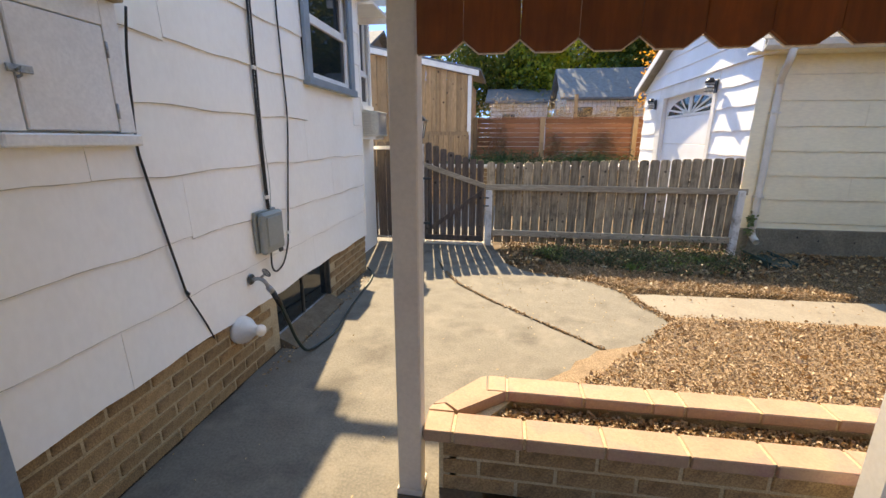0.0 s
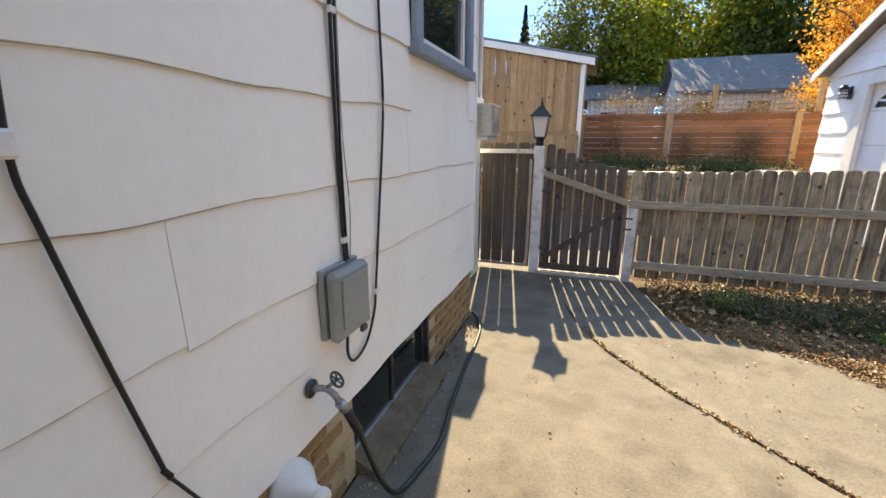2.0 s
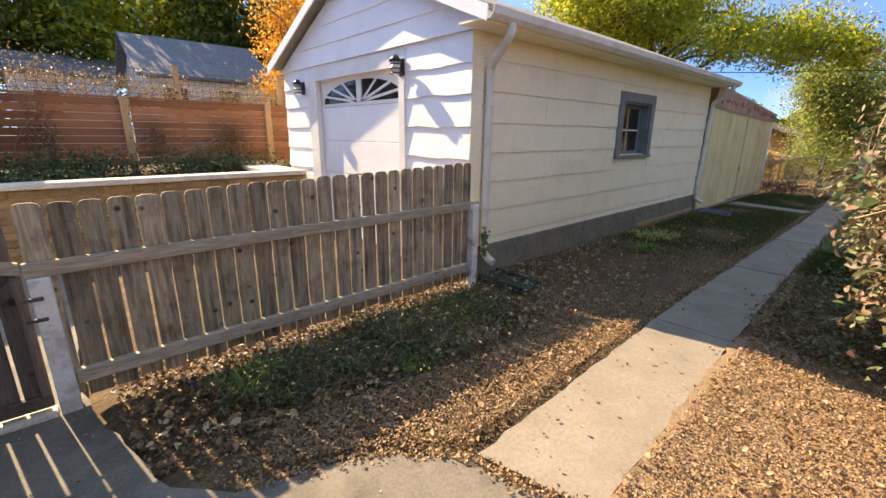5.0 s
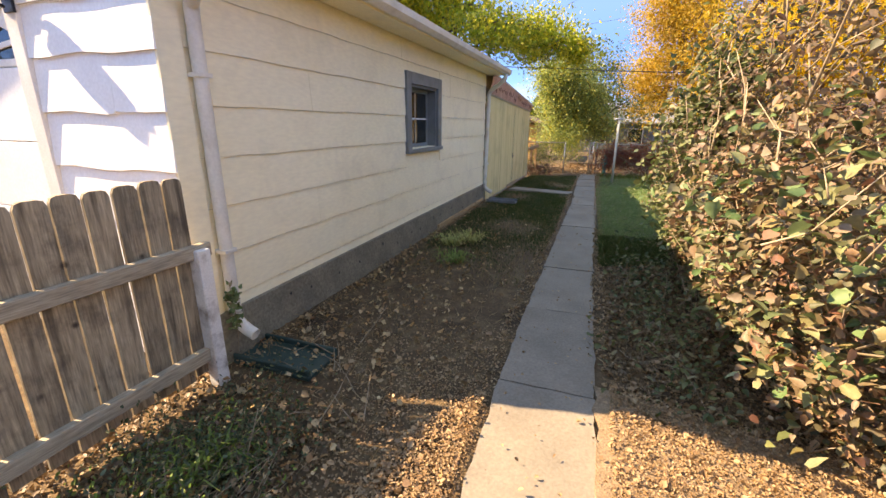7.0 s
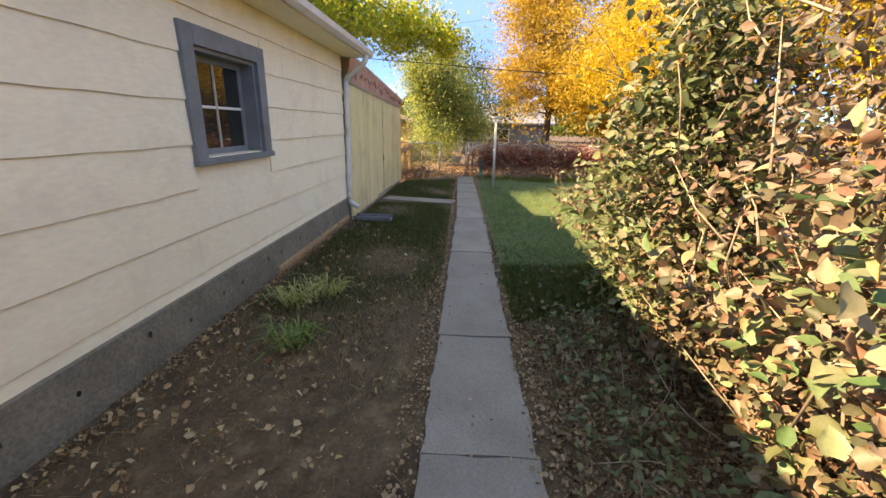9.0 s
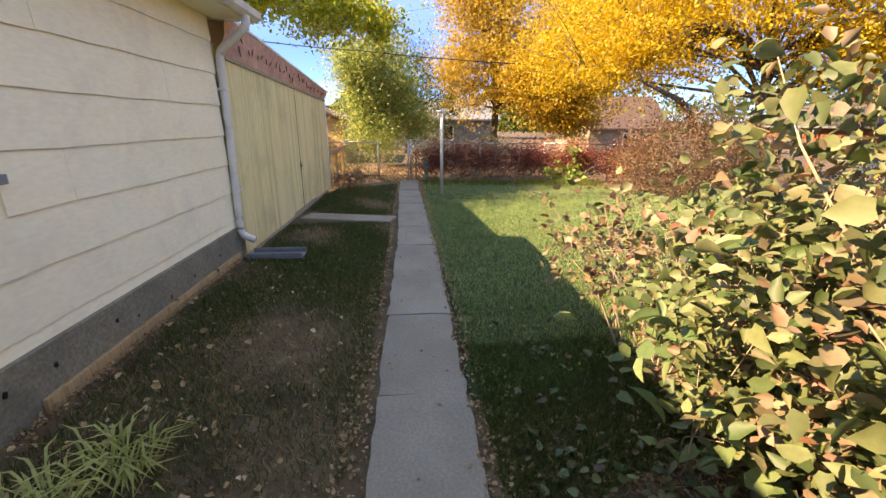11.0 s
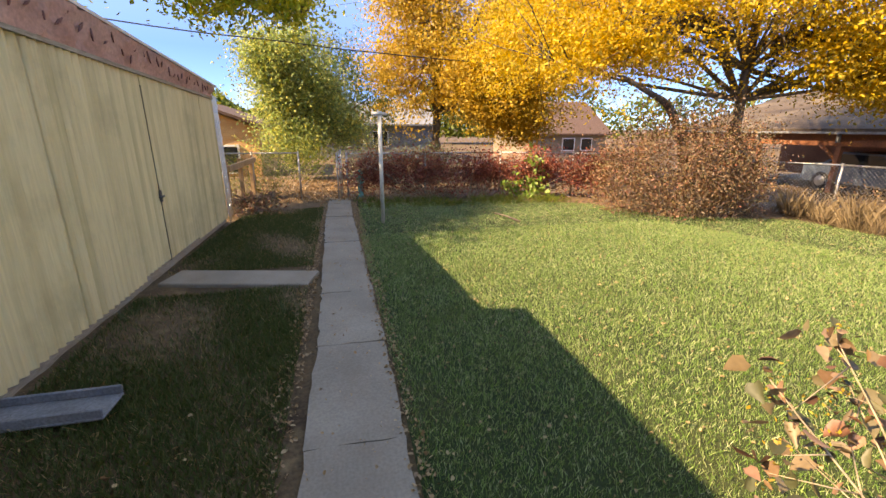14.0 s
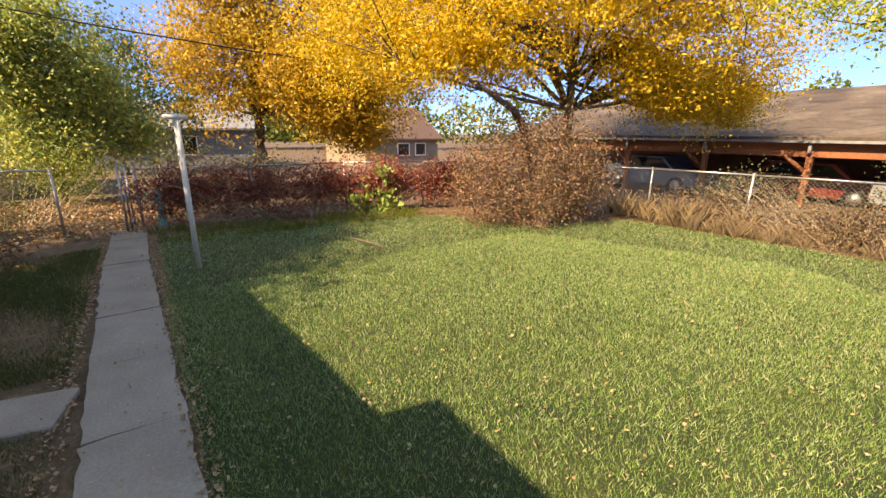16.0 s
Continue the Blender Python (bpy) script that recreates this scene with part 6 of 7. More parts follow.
# ---- trees ----
maple = tree("maple_tree", (18.1, -4.6, -0.25), (18.05, -4.3, 2.9), [(18.0, -4.0, 4.8, 3.4, 3.8, 2.4), (17.6, -0.9, 4.2, 2.0, 2.5, 1.9), (16.4, -7.8, 3.9, 2.6, 2.8, 1.6), (16.8, -9.6, 2.9, 1.4, 1.9, 0.9), (17.0, -7.4, 2.4, 0.9, 1.8, 0.75), (17.0, -11.0, 2.2, 0.8, 0.9, 0.6), (17.3, -5.2, 3.4, 1.5, 1.6, 1.0), (19.5, 0.6, 3.4, 1.2, 1.2, 1.0), (16.6, -5.6, 2.9, 1.2, 1.2, 0.6), (23.0, -1.2, 4.4, 2.2, 2.4, 2.2), (20.5, -2.2, 4.3, 2.4, 3.0, 2.0), (16.2, -4.8, 4.6, 2.0, 2.4, 1.6), (18.5, -3.8, 7.4, 3.6, 5.0, 2.2), (20.0, -9.0, 6.5, 3.0, 4.0, 2.0)],
     L_YEL, "yellow-leaved tree with a pale trunk behind the lawn fence", 41, trunk=0.13, clumps=2700, per=56, radius=0.34, leaf=0.075, limbs=34, twigs=420, shape="fold", hollow=0.3, flat=0.36)
rng = np.random.default_rng(410)
mids, pts = clusters(rng, [(16.9, -6.2, 2.8, 0.9, 1.2, 0.7), (16.9, -7.8, 2.5, 0.8, 1.1, 0.6), (16.6, -9.2, 2.9, 1.0, 1.1, 0.8), (17.4, -0.6, 3.1, 1.0, 1.2, 0.6), (17.0, -10.8, 2.3, 0.6, 0.8, 0.5)], 420, 44, 0.28, 0.3, 0.4)
leaves("drooping_foliage", pts, 0.075, L_YEL, rng, maple, "yellow leaves on drooping boughs", shape="fold")
v, f = [], []
for m_ in mids[:90]:
    b_ = Vector((17.9, -4.4 if m_[1] < -4 else -3.9, 3.4))
    e_ = Vector(m_)
    line = smooth_line([b_, b_.lerp(e_, 0.5) + Vector((0, 0, 0.5)), e_], 5)
    tube_data(line, [0.035 * (1 - 0.85 * j / (len(line) - 1)) for j in range(len(line))], 5, v, f)
for _ in range(160):
    e_ = Vector((18.3 + rng.normal() * 2.0, -3.6 + rng.normal() * 3.0, 7.0 + rng.uniform(0.5, 3.2)))
    b_ = Vector((18.0, -4.1, 5.0)).lerp(e_, 0.35)
    tube_data([b_, b_.lerp(e_, 0.5) + Vector(rng.normal(size=3) * 0.15), e_], [0.03, 0.018, 0.006], 5, v, f)
solid("bare_bough", v, f, M_BARK, maple, "thin bare boughs", smooth=True)
tube("leaning_stem", smooth_line([(17.6, -3.0, -0.2), (17.5, -2.4, 1.2), (17.3, -1.75, 2.0), (17.2, -1.1, 2.3), (17.3, -0.5, 2.6)], 5), [0.11 - 0.0035 * k for k in range(21)], M_BARK, maple, "thick leaning side stem")
locust = tree("honey_locust", (27.5, 1.0, -0.6), (27.4, 0.9, 3.0), [(27, 1.2, 6.0, 2.2, 2.0, 4.0), (26.6, -1.6, 4.0, 2.2, 2.2, 3.0), (26.8, 2.5, 3.8, 1.3, 1.3, 2.2), (27.2, 2.2, 7.0, 1.4, 1.4, 1.8), (27.5, 0, 9.5, 2.0, 2.4, 3.0), (26.4, -2.4, 7.2, 1.8, 1.8, 2.0), (26.2, -4.2, 4.6, 1.6, 1.6, 2.2), (25.2, -1.0, 2.9, 1.3, 1.3, 1.7), (25.0, -2.2, 2.0, 1.0, 0.9, 0.9), (25.4, 0.2, 3.6, 1.3, 1.2, 1.5)],
     L_GOLD, "tall orange-gold tree beyond the back fence", 42, trunk=0.2, clumps=2300, per=54, radius=0.38, leaf=0.105, limbs=24, twigs=160, hollow=0.3, flat=0.4)
rng = np.random.default_rng(420)
mids, pts = clusters(rng, [(25.0, -0.9, 2.6, 1.2, 1.1, 1.3), (25.0, -1.7, 1.6, 0.9, 0.8, 0.8), (25.2, 0.0, 3.4, 1.2, 1.0, 1.3), (25.0, -2.0, 3.2, 1.0, 0.9, 1.3)], 640, 44, 0.26, 0.2, 0.45)
leaves("drooping_foliage", pts, 0.10, L_GOLD, rng, locust, "golden leaves on low hanging boughs")
tree("green_tree", (27.8, 6.6, -0.6), (27.8, 6.6, 1.2), [(27.3, 7.1, 3.0, 1.4, 1.1, 1.6), (27.8, 5.6, 2.7, 1.3, 1.3, 1.7), (27.0, 7.6, 4.2, 0.8, 0.7, 0.8), (27.4, 6.2, 4.6, 0.8, 0.8, 0.9), (27.0, 6.6, 1.1, 1.3, 1.4, 1.0), (27.6, 4.6, 1.6, 0.9, 0.9, 0.9), (27.2, 7.0, 4.0, 1.2, 1.2, 1.0)],
     L_MID, "bushy green and yellow tree by the back gate", 43, trunk=0.12, clumps=2200, per=18, radius=0.28, leaf=0.10, limbs=24, twigs=160, hollow=0.25, shape="fold")
tree("ash_tree", (18.6, 12.4, 0.0), (18.8, 11.2, 3.8), [(18.6, 11.2, 6.0, 3.6, 2.6, 1.8), (20.6, 7.4, 4.8, 1.8, 1.4, 0.9), (15.6, 11.8, 5.6, 2.4, 1.8, 1.4), (20.5, 5.9, 4.3, 1.1, 0.7, 0.5), (17.4, 8.4, 4.5, 1.6, 0.9, 0.6)],
     L_MIXG, "spreading green and yellow tree over the shed roof", 44, trunk=0.2, clumps=2200, per=22, radius=0.28, leaf=0.115, limbs=26, twigs=120, shape="fold", hollow=0.35)
tree("golden_tree", (13.5, 20, 0.5), (13.5, 20, 4), [(13.2, 19.5, 7.2, 3.0, 2.4, 2.2), (10.8, 19.8, 6.6, 1.6, 1.4, 1.4)], L_YEL, "golden-leaved tree rising behind the garage roof", 46, trunk=0.16, clumps=800, per=20, radius=0.3, leaf=0.13)
tree("oak_tree", (11.5, -6.6, -0.2), (11.4, -5.2, 3.2), [(12.5, -3.4, 3.1, 0.45, 0.6, 0.42), (13.2, -3.5, 3.45, 0.6, 0.5, 0.28), (13.9, -3.4, 3.6, 0.5, 0.4, 0.2), (12.4, -4.2, 3.9, 0.9, 0.9, 0.6), (11.2, -4.6, 4.8, 1.4, 1.2, 1.0)],
     L_MIXG, "overhanging tree with thinning green and brown leaves", 45, trunk=0.14, clumps=480, per=20, radius=0.17, leaf=0.06, limbs=16, twigs=60, shape="fold", hollow=0.3)
tree("garden_tree", (38, 5.2, -0.6), (38, 5.2, 2.0), [(38, 4.8, 4.2, 1.7, 1.9, 2.8), (38.5, 2.2, 3.6, 1.0, 1.1, 2.4), (38, 6.5, 3.4, 1.6, 1.6, 2.0)], L_GREEN, "dark green trees beyond the back gate", 48, trunk=0.15, clumps=900, per=16, radius=0.35, leaf=0.16)
NT = [((0.5, 36, 0.8), 14, 4.4, L_GREEN), ((6.0, 34, 0.8), 15, 4.4, L_MIXG), ((11.2, 32, 0.8), 14, 4.2, L_GREEN), ((16.5, 33, 0.8), 13, 4.2, L_MIXG), ((22.5, 28, 0.8), 10.0, 3.8, L_MIXG), ((-10.5, 32, 0.8), 5.5, 2.4, L_GREEN)]
for k, (b, h, r, m) in enumerate(NT):
    tree("shade_tree", b, (b[0] + 0.2, b[1], h * 0.42), [(b[0], b[1], h * 0.62, r, r, h * 0.36), (b[0] + r * 0.5, b[1] - 1, h * 0.4, r * 0.6, r * 0.6, h * 0.22), (b[0] - r * 0.5, b[1], h * 0.45, r * 0.6, r * 0.6, h * 0.25)],
         m, "large green shade tree behind the neighbouring roofs" if m is L_GREEN else "large tree turning yellow behind the neighbouring roofs", 50 + k, trunk=0.25, clumps=1700, per=12, radius=0.42, leaf=0.28, limbs=14, twigs=40, hollow=0.4)
tree("orange_tree", (7.9, 17.5, 0.85), (7.9, 17.5, 2.6), [(8.1, 17.4, 4.6, 1.5, 1.5, 2.4), (7.4, 17.0, 3.0, 1.0, 1.0, 1.3)], L_ORANGE, "small orange-leaved tree behind the garage", 61, trunk=0.1, clumps=900, per=20, radius=0.2, leaf=0.10, hollow=0.3)

spruce = thing("spruce_tree", (-8.2, 60, 0.9), "tall dark narrow spruce on the skyline", "tree")
tube("trunk", [(-8.2, 60, 0.9), (-8.2, 60, 17.5)], [0.3, 0.05], M_BARK, spruce)
rng = np.random.default_rng(70)
n = 9000
h = rng.uniform(0, 1, n) ** 0.8
a = rng.uniform(0, 2 * math.pi, n)
rr = (1 - h) * 2.3 * (0.55 + 0.45 * np.sin(h * 60) ** 2) * rng.uniform(0.3, 1, n)
leaves("needles", np.stack([-8.2 + rr * np.cos(a), 60 + rr * np.sin(a), 5 + h * 12.8 - rr * 0.2], 1), 0.35, L_SPRUCE, rng, spruce)

# far treeline closes the horizon
rng = np.random.default_rng(71)
for nm, arc0, arc1, dist, mats_ in (("north", 10, 178, 75, L_GREEN), ("south", -178, -10, 80, L_GREEN), ("east", -25, 25, 85, L_GREEN)):
    n = 20000
    a = np.radians(rng.uniform(arc0, arc1, n))
    hh = rng.uniform(0, 1, n) * (7.0 + 1.5 * np.sin(a * 23) + 1.2 * np.sin(a * 57))
    d = dist + rng.uniform(-3, 3, n)
    leaves("distant_trees", np.stack([8 + d * np.cos(a), 4 + d * np.sin(a), hh], 1), 0.75, mats_, rng, label="distant line of garden trees", category="trees", kind="stuff")


# ---- shrubs, vines and hedge ----
def shrub(name, at, blobs, material, label, seed, clumps, per, radius, leaf, shape="quad", stems=40, tilt=1.0, hollow=0.45, category="shrub", twig=M_TWIG, face=None, cut=None, stem=0.011):
    rng = np.random.default_rng(seed)
    t = thing(name, at, label, category)
    mids, pts = clusters(rng, blobs, clumps, per, radius, hollow)
    if cut is not None:
        pts = pts[cut(pts)]
    pts = pts[pts[:, 2] > gz(pts[:, 0], pts[:, 1])]
    leaves("foliage", pts, leaf, material, rng, t, shape=shape, tilt=tilt, normal=face)
    v, f = [], []
    base = Vector(at)
    for k in rng.choice(len(mids), min(stems, len(mids)), replace=False):
        e = Vector(mids[k])
        if cut is not None and not cut(np.array([mids[k]]))[0]:
            continue
        b = Vector((e.x * 0.5 + base.x * 0.5 + rng.normal() * 0.2, e.y * 0.4 + base.y * 0.6 + rng.normal() * 0.12, base.z - 0.03))
        line = smooth_line([b, b.lerp(e, 0.5) + Vector(rng.normal(size=3) * 0.08), e], 4)
        tube_data(line, [stem * (1 - 0.7 * j / (len(line) - 1)) for j in range(len(line))], 5, v, f)
    solid("woody_growth", v, f, twig, t, smooth=True)
    return t


L_BIG = leafmat("large_turning_leaves", [(0.071, 0.140, 0.046), (0.122, 0.207, 0.079), (0.193, 0.267, 0.116), (0.295, 0.254, 0.144), (0.051, 0.101, 0.033), (0.305, 0.220, 0.098), (0.224, 0.279, 0.144)], 0.3)
L_BIGG = leafmat("large_green_leaves", [(0.084, 0.143, 0.045), (0.143, 0.207, 0.071), (0.220, 0.272, 0.117), (0.065, 0.110, 0.032), (0.298, 0.233, 0.130)], 0.35)
L_CURL = leafmat("curled_dry_leaves", [(0.185, 0.121, 0.070), (0.126, 0.079, 0.045), (0.237, 0.171, 0.111), (0.076, 0.059, 0.030), (0.110, 0.054, 0.035), (0.211, 0.125, 0.060), (0.102, 0.100, 0.050)], 0.25)


def hedge_cut(p):
    """Keeps the hedge behind its face towards the walk."""
    front = np.interp(p[:, 2], [0, 0.5, 1.3, 2.2, 3.2], [3.5, 3.85, 4.18, 4.05, 3.6]) - np.interp(p[:, 0], [7.5, 10.5], [0, 0.28]) + 0.13 * np.sin(p[:, 0] * 5.3) * np.sin(p[:, 2] * 4.1)
    return (p[:, 1] < front) & (p[:, 1] > front - 0.95) & (p[:, 0] < 9.35 + 0.12 * np.sin(p[:, 2] * 6))


UP = np.array([0.0, 0.3, 0.9])
hedge = shrub("hedge", (6.6, 2.9, -0.03), [(6.5, 2.9, 0.8, 1.35, 1.3, 0.9), (7.6, 2.9, 0.7, 1.2, 1.3, 0.85), (5.7, 3.0, 0.9, 0.8, 1.1, 0.9)],
              L_LILAC, "tall hedge of drying green and tan heart-shaped leaves beside the walk", 80, 2300, 12, 0.12, 0.05, "heart", 170, 0.7, 0.55, "hedge", face=UP, cut=hedge_cut, stem=0.007)
rng = np.random.default_rng(800)
mids, pts = clusters(rng, [(6.5, 2.9, 1.9, 1.25, 1.25, 0.95), (5.9, 3.0, 1.8, 0.9, 1.1, 1.0), (7.4, 2.9, 1.5, 1.1, 1.2, 0.7)], 1500, 11, 0.13, 0.5)
leaves("dry_foliage", pts[hedge_cut(pts)], 0.04, L_CURL, rng, hedge, "curled dry tan leaves in the thin top", shape="fold", tilt=1.0)
mids, pts = clusters(rng, [(5.9, 3.5, 0.9, 1.0, 0.75, 0.75), (6.6, 3.6, 0.6, 1.1, 0.6, 0.5)], 260, 7, 0.13, 0.75)
pts = pts[hedge_cut(pts)]
leaves("broad_leaf", pts, 0.072, L_BIG, rng, hedge, "broad green leaves turning pink and tan", shape="heart", tilt=0.55, normal=UP, kind="stuff")
v, f = [], []
for _ in range(130):
    p = Vector((rng.uniform(5.0, 7.9), rng.uniform(3.3, 4.05), rng.uniform(0.7, 2.3)))
    q = p + Vector((rng.normal() * 0.25, rng.normal() * 0.12, rng.uniform(0.1, 0.6)))
    if hedge_cut(np.array([tuple(q)]))[0]:
        tube_data([p, p.lerp(q, 0.5) + Vector(rng.normal(size=3) * 0.03), q], [0.006, 0.004, 0.002], 4, v, f)
solid("bare_twig", v, f, M_TWIG, hedge, "bare pale twigs", smooth=True, kind="stuff")
shrub("hedge", (9.1, 3.0, -0.05), [(8.4, 3.1, 0.75, 0.9, 1.1, 1.0), (8.5, 2.6, 0.8, 0.8, 1.1, 0.95)],
      L_LILACG, "lower hedge of green and tan leaves beside the lawn", 81, 1100, 11, 0.11, 0.056, "heart", 120, 0.7, 0.5, "hedge", face=UP, cut=hedge_cut, stem=0.007)
shrub("vine", (8.9, 3.3, -0.05), [(8.7, 3.2, 0.5, 0.6, 0.45, 0.5), (8.3, 3.5, 0.75, 0.45, 0.4, 0.6)], L_BIGG, "broad-leaved green vine spilling over the lower hedge", 180, 150, 6, 0.12, 0.085, "heart", 30, 0.5, 0.7, "climbing plant", face=UP, stem=0.005)
shrub("low_creeper", (6.6, 4.1, -0.03), [(6.3, 4.0, 0.05, 1.1, 0.33, 0.3), (7.8, 4.0, 0.0, 0.9, 0.35, 0.2)], L_LILACG, "low creeping plant with green and brown leaves under the hedge", 181, 170, 7, 0.12, 0.045, "heart", 40, 0.5, 0.4, "creeper", face=UP, stem=0.004)
shrub("climbing_vine", (7.7, 3.0, -0.03), [(7.5, 3.7, 1.35, 0.36, 0.38, 0.85), (7.5, 3.6, 1.95, 0.26, 0.26, 0.5)],
      L_LILACG, "green climbing vine rising out of the hedge", 82, 420, 11, 0.11, 0.055, "heart", 50, 0.7, 0.6, "climbing plant", face=UP, stem=0.005)
shrub("tall_shrub", (7.4, 0.6, -0.05), [(7.0, 0.9, 2.4, 2.0, 1.3, 1.3), (9.0, 0.4, 1.9, 1.5, 1.0, 1.2)], L_YEL, "tall shrub with sparse yellow leaves behind the hedge", 83, 500, 14, 0.2, 0.06, "fold", 120, 1.0, 0.4)
rng = np.random.default_rng(84)
sapling = thing("hedge_sprigs", (10.0, 3.5, -0.05), "thin woody sprigs with curled tan leaves beside the hedge", "shrub")
v, f, tips = [], [], []
for k in range(24):
    b = Vector((9.6 + rng.uniform(-0.3, 0.35), 3.1 + rng.uniform(-0.3, 0.3), -0.06))
    e = b + Vector((rng.uniform(-0.1, 0.65), rng.uniform(-0.5, 0.45), rng.uniform(0.5, 1.15)))
    line = smooth_line([b, b.lerp(e, 0.5) + Vector((0, 0, 0.12)), e], 5)
    tube_data(line, [0.006 * (1 - 0.7 * j / (len(line) - 1)) for j in range(len(line))], 5, v, f)
    for _ in range(7):
        q = line[rng.integers(4, len(line))]
        w = q + Vector(rng.normal(size=3) * np.array([0.15, 0.15, 0.07]))
        tube_data([q, w], [0.0028, 0.001], 4, v, f)
        tips.append(w)
    tips.append(e)
solid("woody_growth", v, f, M_TWIG, sapling, smooth=True)
tips = np.array([tuple(p) for p in tips])
leaves("foliage", np.repeat(tips, 4, 0) + rng.normal(size=(len(tips) * 4, 3)) * 0.04, 0.062, L_LILAC, rng, sapling, shape="heart", tilt=0.8, normal=UP)
leaves("dry_foliage", np.repeat(tips, 2, 0) + rng.normal(size=(len(tips) * 2, 3)) * 0.04, 0.042, L_CURL, rng, sapling, "curled dry leaves", shape="fold")
leaves("seed_head", np.repeat(tips[::3], 16, 0) + rng.normal(size=(len(tips[::3]) * 16, 3)) * np.array([0.02, 0.02, 0.05]), 0.014, L_GOLD, rng, sapling)

rnd = shrub("round_shrub", (16.9, -2.2, -0.15), [(16.9, -1.7, 0.85, 1.15, 1.2, 1.15), (16.8, -2.7, 0.8, 1.0, 0.95, 1.1), (17.2, -0.8, 0.6, 0.7, 0.7, 0.85), (16.9, -3.3, 0.6, 0.7, 0.5, 0.8)],
      L_BROWN, "dense rounded shrub with small brown and dull red leaves", 85, 3000, 12, 0.11, 0.040, "quad", 120, 1.0, 0.5, stem=0.006)
mids, pts = clusters(rng, [(16.8, -2.4, 0.85, 1.2, 1.2, 1.2), (16.9, -1.5, 0.85, 1.2, 1.2, 1.15)], 900, 10, 0.11, 0.9)
leaves("pale_foliage", pts[pts[:, 2] > -0.1], 0.035, L_CURL, rng, rnd, "paler tan leaves", shape="scrap")
shrub("shrub", (17.2, -3.6, -0.2), [(17.2, -3.5, 0.7, 0.7, 0.6, 0.9)], L_LILACG, "grey-green shrub against the chain-link fence", 86, 380, 14, 0.1, 0.035, "quad", 50)
shrub("red_vine", (20.9, 1.5, -0.3), [(21.4, 3.9, 0.4, 0.3, 1.0, 0.68), (21.2, 2.6, 0.4, 0.32, 1.2, 0.68), (20.9, 1.0, 0.4, 0.32, 1.4, 0.68), (20.7, -0.6, 0.4, 0.32, 1.2, 0.68), (20.4, -2.2, 0.4, 0.35, 1.2, 0.7)],
      L_REDV, "dark red vine covering the back chain-link fence", 87, 2600, 14, 0.11, 0.06, "quad", 120, 1.0, 0.2, "climbing plant")
shrub("squash_plant", (20.3, -0.1, -0.25), [(20.3, -0.1, 0.0, 0.5, 0.6, 0.35), (20.5, -0.3, 0.6, 0.25, 0.25, 0.5)], L_WEED, "large-leaved green plant against the back fence", 88, 60, 5, 0.12, 0.13, "heart", 20)
shrub("gate_shrub", (22.6, 7.0, -0.35), [(22.4, 6.9, 0.35, 0.7, 0.6, 0.75), (22.2, 7.8, 0.3, 0.6, 0.7, 0.7), (24.5, 6.0, 0.6, 0.8, 1.0, 0.8)], L_GREEN, "green shrub growing through the fence by the gate", 89, 500, 14, 0.13, 0.045, "quad", 60)
shrub("dark_shrub", (25.0, 3.5, -0.5), [(25.0, 3.8, 0.5, 0.8, 1.2, 0.9), (25.3, 1.6, 0.4, 0.8, 1.3, 0.8)], L_VINED, "dark green shrub beyond the back fence", 90, 500, 14, 0.16, 0.06, "quad", 40)
shrub("dry_vine", (2.0, 14.1, 2.0), [(1.6, 14.1, 2.45, 1.1, 0.3, 0.38), (3.2, 14.1, 2.4, 1.0, 0.3, 0.34), (4.9, 14.1, 2.35, 1.2, 0.3, 0.3)], L_STRAW, "dry vine sprawling over the wire mesh", 91, 420, 12, 0.14, 0.04, "quad", 90, 1.0, 0.2, "climbing plant")
shrub("creeper", (1.5, 13.7, 1.0), [(1.45, 13.62, 1.55, 0.22, 0.08, 0.6), (3.1, 13.62, 1.4, 0.2, 0.08, 0.5), (4.4, 13.62, 1.5, 0.5, 0.07, 0.5)], L_BROWN, "dried creeper climbing the plank fence", 92, 260, 12, 0.09, 0.04, "quad", 20, 1.0, 0.1, "climbing plant")
shrub("ivy_bed", (2.6, 12.6, 0.9), [(1.8, 13.2, 0.95, 1.3, 0.5, 0.28), (3.9, 13.0, 0.95, 1.5, 0.6, 0.25), (0.6, 12.4, 0.92, 1.2, 0.5, 0.15)], L_IVY, "low dark green ivy on the terrace", 93, 800, 16, 0.12, 0.05, "fold", 10, 1.0, 0.2, "ground cover", face=np.array([0, -0.3, 1.0]))

shrub("shrub", (12.0, -6.4, -0.3), [(14.4, -6.3, 0.35, 1.3, 0.6, 0.7), (12.0, -6.4, 0.4, 1.5, 0.6, 0.75), (9.6, -6.3, 0.4, 1.4, 0.6, 0.7)], L_LILACG, "straggling grey-green shrubs behind the chain-link fence", 186, 620, 10, 0.13, 0.05, "quad", 120)
# dry grasses along the side fence
rng = np.random.default_rng(94)
DRYP = [(16.4, -4.0), (8.6, -3.95), (8.6, -5.3), (17.4, -5.0)]
blades("dry_grass", [(16.2, -4.05), (13.6, -4.0), (13.8, -4.9), (17.0, -4.9)], 2400, 0.44, L_HAY, "tall dry grass clumps along the chain-link fence", 95, width=0.0014, patchy=0.75, lean_by=0.75, tuft=30)
blades("dry_grass", DRYP, 6000, 0.26, L_HAY, "brown dead grass along the chain-link fence", 97, width=0.002, patchy=0.5, lean_by=0.9, tuft=24)
